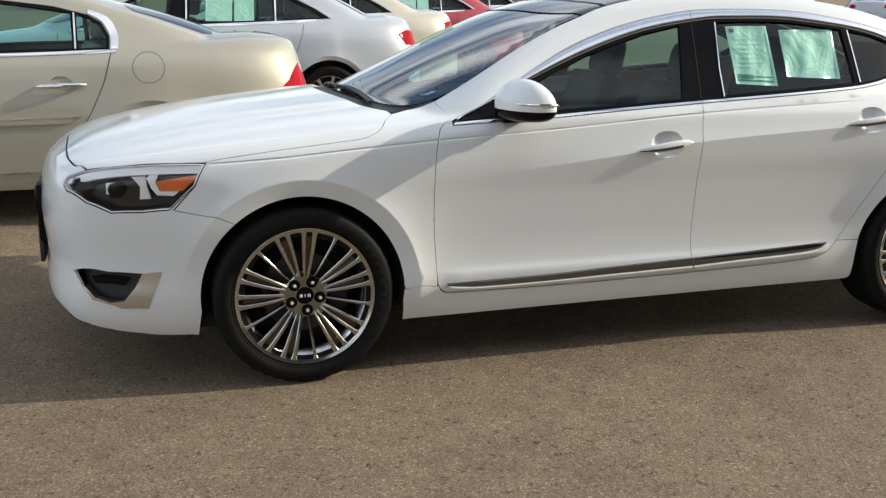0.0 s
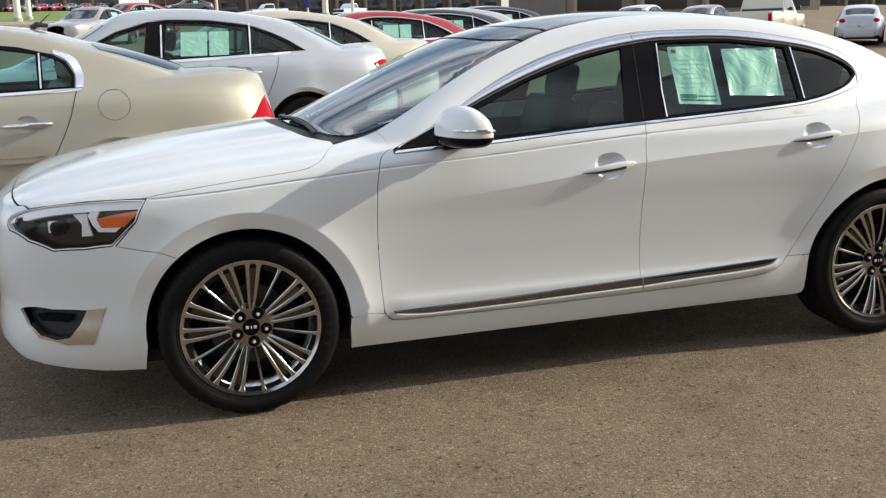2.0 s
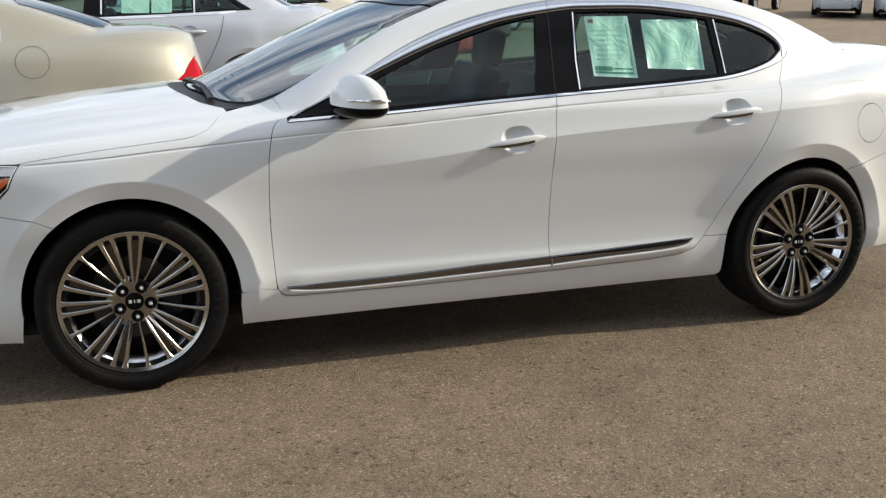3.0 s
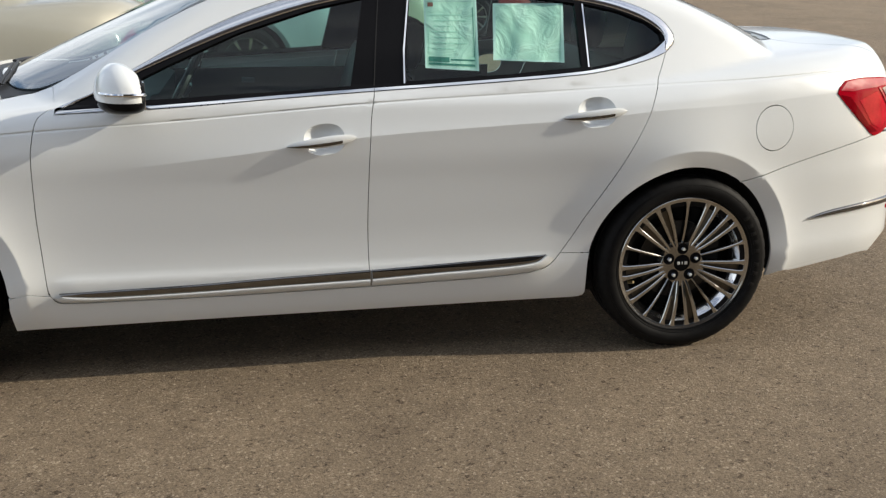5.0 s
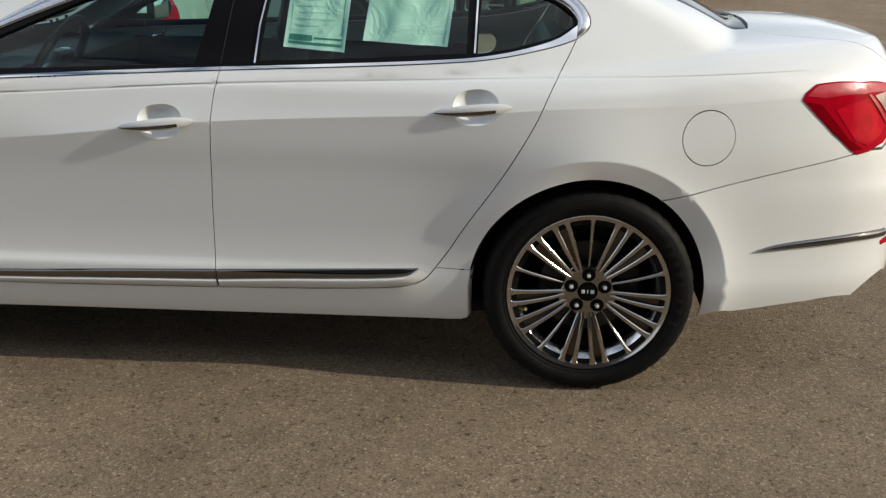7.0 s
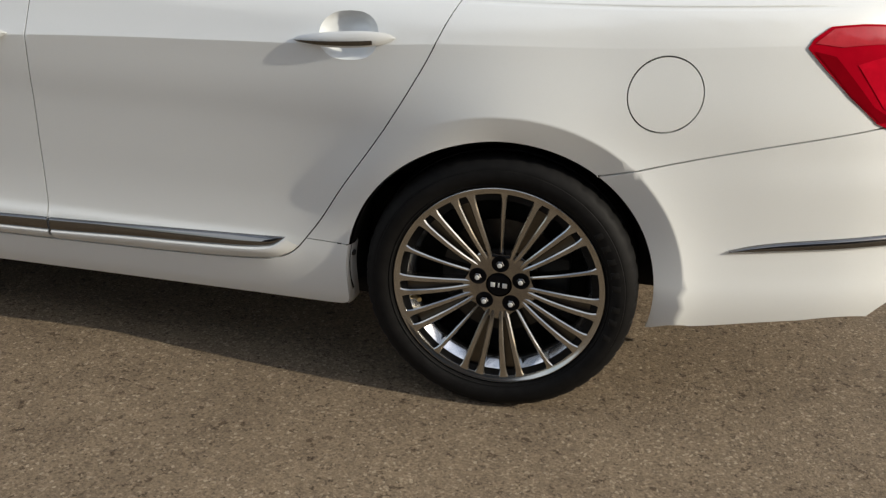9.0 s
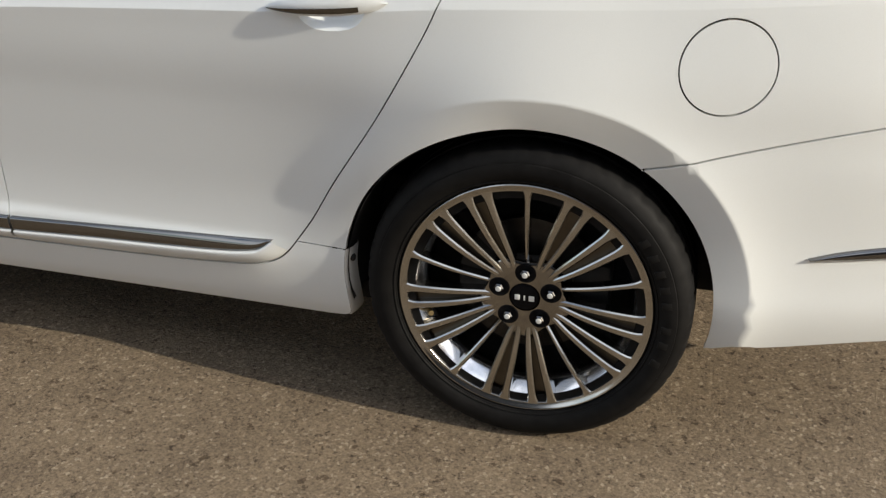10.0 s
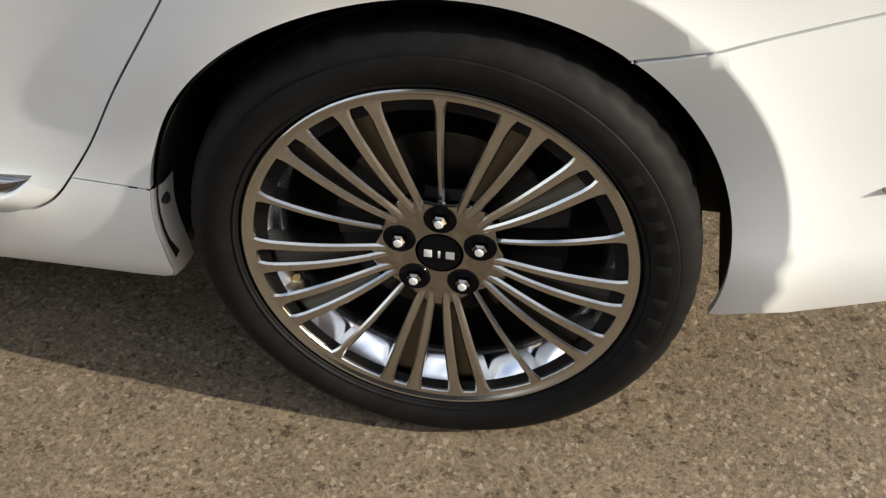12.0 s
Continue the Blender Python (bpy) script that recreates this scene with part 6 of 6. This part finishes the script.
    if papers:
        for k, (x0, x1) in enumerate(((1.78, 2.02), (2.04, 2.22))[:papers]):
            q = []
            for x, z in ((x0, 1.05), (x1, 1.05), (x1 + 0.02, 1.27), (x0 + 0.02, 1.27)):
                w = H.side(np.array([x]), np.array([z]))
                y = float(H.on(w[:, 0], w[:, 1])[0, 1])
                q.append((x, y + 0.025, z))
            part_mesh("price_sheet", put_mesh("price_sheet", q, [(0, 1, 2, 3)], PAPER, smooth_faces=False), car, "pale price sheet inside the window")
    return car


def usual_lamp(H, t):
    return [(t - 0.32, 0.925), (t - 0.14, 0.94), end_point(H, 0.40, 0.94), end_point(H, 0.44, 0.84), (t - 0.13, 0.80), (t - 0.24, 0.82)]


def slant_lamp(H, t):
    return [(t - 0.13, 0.930), end_point(H, 0.38, 0.925), end_point(H, 0.42, 0.82), end_point(H, 0.40, 0.68), (t - 0.12, 0.70), (t - 0.22, 0.73), (t - 0.30, 0.755), (t - 0.22, 0.83)]


def place(car, x, y, turn=0.0):
    """Stands a car on the lot with its near front corner line at (x, y)."""
    car.matrix_basis = pose(x, y, lot_height(y + 0.9 if turn > -90 else y - 1.5, x), 0, 0, turn)
    return car


def repaint(car, old, coat):
    for o in (car, *car.children_recursive):
        if o.type == "MESH" and o.data.materials and o.data.materials[0] == old:
            o.data = o.data.copy()
            o.data.materials[0] = coat


PANES = [[(0.74, 1.005), (1.45, 1.030), (1.50, 1.345), (1.22, 1.265), (0.94, 1.125)], [(1.63, 1.036), (2.40, 1.058), (2.40, 1.305), (2.05, 1.352), (1.68, 1.362)], [(2.44, 1.060), (2.86, 1.085), (2.74, 1.165), (2.60, 1.235), (2.44, 1.295)]]
OPENING = [(0.66, 0.985), (1.5, 1.015), (2.45, 1.043), (2.95, 1.070), (2.80, 1.165), (2.64, 1.245), (2.42, 1.322), (2.05, 1.374), (1.68, 1.386), (1.50, 1.367), (1.22, 1.288), (0.92, 1.138)]
GOLD_PANES = [[(0.74, 1.000), (1.42, 1.020), (1.46, 1.312), (1.20, 1.240), (0.93, 1.112)], [(1.54, 1.024), (2.455, 1.048), (2.450, 1.262), (2.0, 1.325), (1.58, 1.335)], [(2.490, 1.050), (2.650, 1.055), (2.655, 1.12), (2.612, 1.195), (2.555, 1.230), (2.485, 1.254)]]
GOLD_OPENING = [(0.66, 0.982), (1.5, 1.007), (2.36, 1.030), (2.672, 1.040), (2.675, 1.122), (2.630, 1.205), (2.55, 1.252), (2.35, 1.302), (2.0, 1.343), (1.60, 1.352), (1.46, 1.332), (1.20, 1.258), (0.92, 1.124)]
BELT = ([(0.60, 0.955), (1.5, 0.985), (2.80, 1.040)], [(0.60, 0.978), (1.5, 1.010), (2.80, 1.064)], CHROME)
ROOFTRIM = ([(2.95, 1.070), (2.80, 1.165), (2.64, 1.245), (2.42, 1.322), (2.05, 1.374), (1.68, 1.386), (1.50, 1.367), (1.22, 1.288), (0.92, 1.138), (0.66, 0.985)], [(2.98, 1.078), (2.82, 1.178), (2.65, 1.258), (2.43, 1.336), (2.05, 1.388), (1.68, 1.400), (1.49, 1.381), (1.21, 1.302), (0.91, 1.150), (0.64, 0.990)], SATIN)
GOLD_TRIMS = [([(2.468, 1.045), (2.466, 1.262)], [(2.478, 1.045), (2.476, 1.260)], CHROME), ([(0.60, 0.955), (1.5, 0.985), (2.71, 1.018)], [(0.60, 0.975), (1.5, 1.005), (2.71, 1.038)], CHROME), ([(2.677, 1.042), (2.680, 1.12), (2.635, 1.208), (2.55, 1.258)], [(2.722, 1.042), (2.725, 1.13), (2.675, 1.228), (2.56, 1.282)], CHROME)]
SEAMS = [[(0.50, 0.95), (0.48, 0.6), (0.52, 0.30)], [(1.50, 1.0), (1.49, 0.6), (1.51, 0.28)], [(2.68, 1.02), (2.63, 0.85), (2.54, 0.66), (2.45, 0.52)]]

gold_shape = sedan_shape(roof=1.47, deck=1.115, back=(2.70, 3.42), belt=0.955)
gold = sedan("sedan", "champagne-gold sedan with chrome handles and side strip", gold_shape, GOLD, 0.03, {"panes": GOLD_PANES, "opening": GOLD_OPENING, "trims": GOLD_TRIMS, "seams": SEAMS, "back": (2.78, 3.36), "handles": [(1.40, 0.815), (2.38, 0.83)], "fuel": (2.90, 0.93)}, slant_lamp, strip=True, group="parked cars")
bm = bmesh.new()
sweep(bm, [(2.38, 0.92, 1.425), (2.42, 0.92, 1.450), (2.49, 0.92, 1.440)], [0.03, 0.035, 0.02], 10, 0.6)
antenna = part("antenna", bm, BLACK, gold, "black roof antenna")
bm = bmesh.new()
sweep(bm, [(2.43, 0.92, 1.45), (2.51, 0.92, 1.52)], [0.006, 0.003], 6)
part("antenna_mast", bm, BLACK, antenna)
place(gold, -3.40, 2.95)
other_shape = sedan_shape(roof=1.50, back=(2.85, 3.45), deck=1.095, tail_x=3.94)
base = sedan("sedan", "silver-white sedan with price sheets in its windows", other_shape, SILVER, 0.05, {"panes": PANES, "opening": OPENING, "trims": [BELT, ROOFTRIM, *[([(px, 1.04), (px + 0.02, 1.34)], [(px + 0.014, 1.04), (px + 0.034, 1.34)], CHROME) for px in (1.60, 2.41)]], "seams": SEAMS, "back": (2.90, 3.40), "handles": [(1.36, 0.86), (2.36, 0.88)]}, usual_lamp, papers=2, group="parked cars")
place(base, -1.74, 5.90)
for coat, label, x, y, turn in (
    (TAN, "tan sedan parked in the row", -0.45, 8.75, 0), (RED, "red sedan with price sheets in its windows", 1.50, 11.4, 0), (BLACKPAINT, "black sedan parked in the row", 3.25, 14.2, 0), (SILVER, "silver car behind the black one", 4.5, 17.0, 0), (BLACKPAINT, "black car further along the row", 6.4, 20.0, 0),
    (SILVER, "white sedan seen from behind across the lane", 27.75, 32.5, -130), (SILVER, "white sedan beside its twin across the lane", 29.5, 31.1, -130), (SILVER, "white car further across the lane", 22.25, 39.7, -140), (GREYPAINT, "grey car across the lane", 24.1, 37.4, -140),
    (PALEGREY, "pale grey car with dark glass near the verge", -1.9, 35.5, 62), (RED, "red car at the lot's far side", -1.2, 42.0, 40), (BLACKPAINT, "black car near the pickups", 3.4, 100.0, 12),
    *[(RED if k % 3 != 1 else GREYPAINT, "red car in the distant row beyond the verge" if k % 3 != 1 else "grey car in the distant row beyond the verge", -22.0 + 2.5 * k, 198.0, 62) for k in range(7)],
):
    c = copy_thing(base, Matrix())
    c["label"] = label
    repaint(c, SILVER, coat) if coat is not SILVER else None
    place(c, x, y, turn)


def pickup(label, coat, x, y, turn):
    """A pickup: cab with glass, bed with a tailgate, bumper, lamps and wheels."""
    truck = thing("pickup_truck", label, "pickup truck", group="parked trucks")
    bm = bmesh.new()
    box(bm, -2.6, -1.15, -0.95, 0.95, 0.55, 1.12, 0.10)
    part("hood", bm, coat, truck)
    bm = bmesh.new()
    vs = box(bm, -1.25, 0.75, -0.95, 0.95, 0.5, 1.20, 0.05)
    part("cab", bm, coat, truck)
    bm = bmesh.new()
    rows = [[bm.verts.new((xx, yy, z)) for xx, yy in ((x0, -w), (x1, -w), (x1, w), (x0, w))] for x0, x1, w, z in ((-1.2, 0.72, 0.93, 1.18), (-0.65, 0.62, 0.80, 1.80), (-0.45, 0.55, 0.72, 1.87))]
    for p, q in zip(rows[:-1], rows[1:]):
        for k in range(4):
            bm.faces.new((p[k], p[(k + 1) % 4], q[(k + 1) % 4], q[k]))
    bm.faces.new(rows[-1])
    part("roof", bm, coat, truck)
    for yy in (-1, 1):
        bm = bmesh.new()
        v = [bm.verts.new(p) for p in ((-0.95, yy * 0.925, 1.25), (0.62, yy * 0.925, 1.25), (0.56, yy * 0.825, 1.74), (-0.60, yy * 0.825, 1.74))]
        bm.faces.new(v if yy < 0 else list(reversed(v)))
        part("side_window", bm, ROOFGLASS, truck, "dark cab window")
        bm = bmesh.new()
        box(bm, 2.55, 2.62, yy * 0.86 - 0.07, yy * 0.86 + 0.07, 0.80, 1.12, 0.02)
        part("taillight", bm, REDLENS, truck)
        bm = bmesh.new()
        box(bm, 0.75, 2.55, yy * 0.90 - 0.06, yy * 0.90 + 0.06, 0.6, 1.20, 0.03)
        part("bed_side", bm, coat, truck)
        bm = bmesh.new()
        box(bm, -0.95, -0.80, yy * 1.08 - 0.1, yy * 1.08 + 0.1, 1.25, 1.45, 0.03)
        part("door_mirror", bm, BLACK, truck)
    for x0, x1, nm in ((-1.13, -0.62, "windscreen"), (0.70, 0.60, "rear_glass")):
        bm = bmesh.new()
        s = -0.012 if nm == "windscreen" else 0.012
        v = [bm.verts.new(p) for p in ((x0 + s, -0.86, 1.25), (x0 + s, 0.86, 1.25), (x1 + s, 0.76, 1.76), (x1 + s, -0.76, 1.76))]
        bm.faces.new(v)
        part(nm, bm, ROOFGLASS, truck)
    for x0, x1, z0, z1, nm, mat in ((2.50, 2.58, 0.62, 1.20, "tailgate", coat), (2.58, 2.75, 0.50, 0.66, "bumper", CHROME), (-2.72, -2.60, 0.45, 0.66, "front_bumper", CHROME), (-2.62, -2.58, 0.68, 1.02, "grille", BLACK), (0.75, 2.5, 0.5, 0.62, "bed_floor", BLACK)):
        bm = bmesh.new()
        box(bm, x0, x1, -0.92, 0.92, z0, z1, 0.02)
        part(nm, bm, mat, truck)
    for wx in (-1.85, 1.65):
        for far in (False, True):
            plain_wheel(truck, wx, -0.93 if not far else 0.93, 0.38, far, 0.38, 6)
    truck.matrix_basis = pose(x, y, lot_height(y, x), 0, 0, turn)
    return truck


pickup("tan pickup with chrome bumper across the lane", TAN, 25.2, 33.8, -140)
white_truck = pickup("white pickup at the lot's far edge", WHITE, 17.0, 138.0, 12)
copy_thing(white_truck, pose(28.5, 138.0, lot_height(138.0, 28.5), 0, 0, 40))

# ---- the far side: verge, poles, trees, low buildings ----
GRASS = plain("verge_grass", (0.15, 0.20, 0.035), 0.9, grain=0.4, scale=6)
CONCRETE = plain("kerb_concrete", (0.42, 0.40, 0.36), 0.8, grain=0.2, scale=20)
POLE = plain("painted_pole", (0.70, 0.68, 0.62), 0.5, grain=0.1)
WALL = plain("brown_wall", (0.085, 0.062, 0.048), 0.8, grain=0.25, scale=4)
WALLPALE = plain("pale_wall", (0.17, 0.145, 0.12), 0.8, grain=0.15, scale=4)
BARK = plain("bark", (0.09, 0.07, 0.05), 0.9, grain=0.3, scale=30)
LEAF = plain("leaves", (0.055, 0.085, 0.022), 0.7, grain=0.45, scale=3)


def verge():
    for x0, x1, y0, y1 in ((-140, 3.0, 58, 190), (16.0, 80.0, 150, 175)):
        xs, ys = np.linspace(x0, x1, 40), np.linspace(y0, y1, 34)
        verts = [(x, y, lot_height(y, x) + 0.12) for y in ys for x in xs]
        n = len(xs)
        faces = [(j * n + i, j * n + i + 1, (j + 1) * n + i + 1, (j + 1) * n + i) for j in range(len(ys) - 1) for i in range(n - 1)]
        tagged(new("verge", put_mesh("verge", verts, faces, GRASS)), "mown grass verge beyond the lot", "grass", kind="structure")
        bm = bmesh.new()
        box(bm, x0, x1 + 0.3, y0 - 0.3, y0, lot_height(y0, x0) - 0.2, lot_height(y0, x0) + 0.14, 0.02)
        tagged(part("kerb", bm, CONCRETE, None), "pale concrete kerb along the verge", "kerb", kind="structure")


def light_pole(x, y, h, r):
    p = thing("light_pole", "pale round light pole on a concrete foot", "light pole", (x, y, lot_height(y, x)), "light poles")
    bm = bmesh.new()
    revolve(bm, [(r * 1.35, 0.0), (r * 1.35, 0.3), (0.0004, 0.3)], 20)
    bmesh.ops.transform(bm, matrix=Matrix.Rotation(radians(90), 4, "X"), verts=bm.verts)
    part("foot", bm, CONCRETE, p)
    bm = bmesh.new()
    sweep(bm, [(0, 0, 0.0), (0, 0, h * 0.5), (0, 0, h)], [r, r * 0.85, r * 0.7], 16)
    part("pole", bm, POLE, p)
    bm = bmesh.new()
    box(bm, -0.9, 0.9, -0.2, 0.2, h, h + 0.15, 0.03)
    part("lamp_head", bm, POLE, p)


def tree(x, y, h, seed):
    rnd = random.Random(seed)
    t = thing("tree", "leafy street tree with an uneven crown", "tree", (x, y, lot_height(y, x)), "street trees")
    bm = bmesh.new()
    sweep(bm, [(0, 0, 0), (0.05, 0.02, h * 0.3), (0.0, 0.08, h * 0.6)], [0.16, 0.12, 0.06], 10)
    for k in range(6):
        a = k * 1.05 + rnd.random()
        z = h * (0.32 + 0.05 * k)
        sweep(bm, [(0, 0, z), (0.5 * math.cos(a), 0.5 * math.sin(a), z + 0.5), (1.1 * math.cos(a), 1.1 * math.sin(a), z + 0.9)], [0.06, 0.04, 0.02], 6)
    part("trunk", bm, BARK, t)
    verts, faces = [], []
    for k in range(1500):
        a, e = rnd.random() * 6.283, math.asin(rnd.uniform(-0.8, 1))
        rad = h * 0.30 * (0.55 + 0.45 * rnd.random()) * (1 + 0.25 * math.sin(3 * a + seed) * math.cos(2 * e))
        c = Vector((rad * math.cos(a) * math.cos(e), rad * math.sin(a) * math.cos(e), h * 0.66 + rad * 1.1 * math.sin(e)))
        s = 0.14 + 0.12 * rnd.random()
        u = Vector((rnd.uniform(-1, 1), rnd.uniform(-1, 1), rnd.uniform(-0.6, 0.6))).normalized()
        w = u.cross(Vector((rnd.uniform(-1, 1), rnd.uniform(-1, 1), 1))).normalized()
        b = len(verts)
        verts += [c - u * s, c + w * s * 0.5, c + u * s, c - w * s * 0.5]
        faces.append((b, b + 1, b + 2, b + 3))
    part_mesh("crown", put_mesh("crown", verts, faces, LEAF, smooth_faces=False), t)


def low_building(x0, x1, y, h, wall, seed):
    """A low commercial front: wall, flat roof edge, and a row of dark openings between piers."""
    b = thing("commercial_building", "low brown commercial building with dark shop fronts", "building", (0, 0, lot_height(y, 0.5 * (x0 + x1))), "far buildings")
    bm = bmesh.new()
    box(bm, x0, x1, y, y + 12, -0.2, h)
    part("wall", bm, wall, b)
    bm = bmesh.new()
    box(bm, x0 - 0.4, x1 + 0.4, y - 0.6, y + 12.4, h, h + 0.5, 0.05)
    part("roof", bm, WALLPALE, b)
    n = max(3, int((x1 - x0) / 5.5))
    first = None
    for k in range(n):
        cx = x0 + (k + 0.5) * (x1 - x0) / n
        if first is None:
            bm = bmesh.new()
            box(bm, -1.8, 1.8, -0.06, 0.05, 0.3, 3.0, 0.02)
            o = part("shop_window", bm, ROOFGLASS, b)
            bm = bmesh.new()
            box(bm, -0.3, 0.3, -0.5, 0.1, -0.2, h - 0.3, 0.03)
            o2 = part("pier", bm, WALLPALE, b)
            first, pier = o.data, o2.data
        else:
            o, o2 = part_mesh("shop_window", first, b), part_mesh("pier", pier, b)
        o.location = (cx, y, 0)
        o2.location = (x0 + k * (x1 - x0) / n + 0.4, y, 0)


verge()
board = thing("sign_board", "blue sign board on a short post", "sign", (10.9, 66.0, lot_height(66.0)))
bm = bmesh.new()
box(bm, -0.18, 0.18, -0.05, 0.05, 0.5, 2.6, 0.02)
part("panel", bm, plain("blue_sign", (0.02, 0.035, 0.19), 0.5), board)
bm = bmesh.new()
sweep(bm, [(0, 0, 0), (0, 0, 0.55)], 0.05, 10)
part("post", bm, POLE, board)
for x, y, h, r in ((-6.9, 59.5, 11.0, 0.20), (-6.9, 66.0, 11.0, 0.17), (10.6, 57.5, 11.0, 0.19), (16.5, 78.0, 11.0, 0.14), (5.4, 74.0, 10.0, 0.10)):
    light_pole(x, y, h, r)
for x, y, h, s in ((4.5, 180.0, 8.0, 2), (-9.0, 206.0, 7.0, 14), (-32.0, 205.0, 7.5, 17), (24.0, 182.0, 7.5, 23), (36.0, 180.0, 8.0, 29), (46.0, 178.0, 9.0, 3), (-50.0, 204.0, 8.5, 6), (14.0, 184.0, 8.0, 8), (60.0, 140.0, 9.0, 11)):
    tree(x, y, h, s)
low_building(-110, -4, 226, 8.0, WALL, 1)
low_building(2, 70, 190, 8.0, WALL, 2)
low_building(30, 52, 66, 6.0, WALLPALE, 3)
low_building(74, 160, 150, 8.0, WALL, 4)


# ---- unseen dealership behind the camera, added to close the place and shade the flank ----
def showroom():
    s = thing("showroom", "unseen grey building with dark glass bays, added to block skylight", "building", (0, 0, 0))
    bm = bmesh.new()
    box(bm, -1, 36, -29, -10, -0.3, 8.4)
    part("wall", bm, WALL, s)
    bm = bmesh.new()
    box(bm, -2, 37, -30, -8.9, 8.4, 9.3, 0.05)
    part("roof", bm, GREYPAINT, s)
    first = None
    for k in range(7):
        if first is None:
            bm = bmesh.new()
            box(bm, -2.2, 2.2, -0.05, 0.08, 0.2, 4.2, 0.02)
            o = part("glass_bay", bm, ROOFGLASS, s)
            first = o.data
        else:
            o = part_mesh("glass_bay", first, s)
        o.location = (1.6 + k * 5.3, -10, 0)


showroom()


# ---- the lot ----
def ground():
    xs = np.concatenate([np.linspace(-500, -20, 14), np.linspace(-15, 15, 31), np.linspace(20, 500, 14)])
    ys = np.concatenate([np.linspace(-400, -20, 10), np.linspace(-15, 20, 106), np.linspace(22, 140, 60), np.linspace(145, 155, 3)])
    ys = np.concatenate([ys[ys < 160], np.linspace(160, 320, 33), np.linspace(380, 900, 8)])
    verts = [(x, y, lot_height(y, x)) for y in ys for x in xs]
    nx = len(xs)
    faces = [(j * nx + i, j * nx + i + 1, (j + 1) * nx + i + 1, (j + 1) * nx + i) for j in range(len(ys) - 1) for i in range(nx - 1)]
    tagged(new("ground", put_mesh("ground", verts, faces, ASPHALT)), "worn tan-grey asphalt car lot with dark pits and stains", "asphalt", kind="structure")


ground()
hero_car()
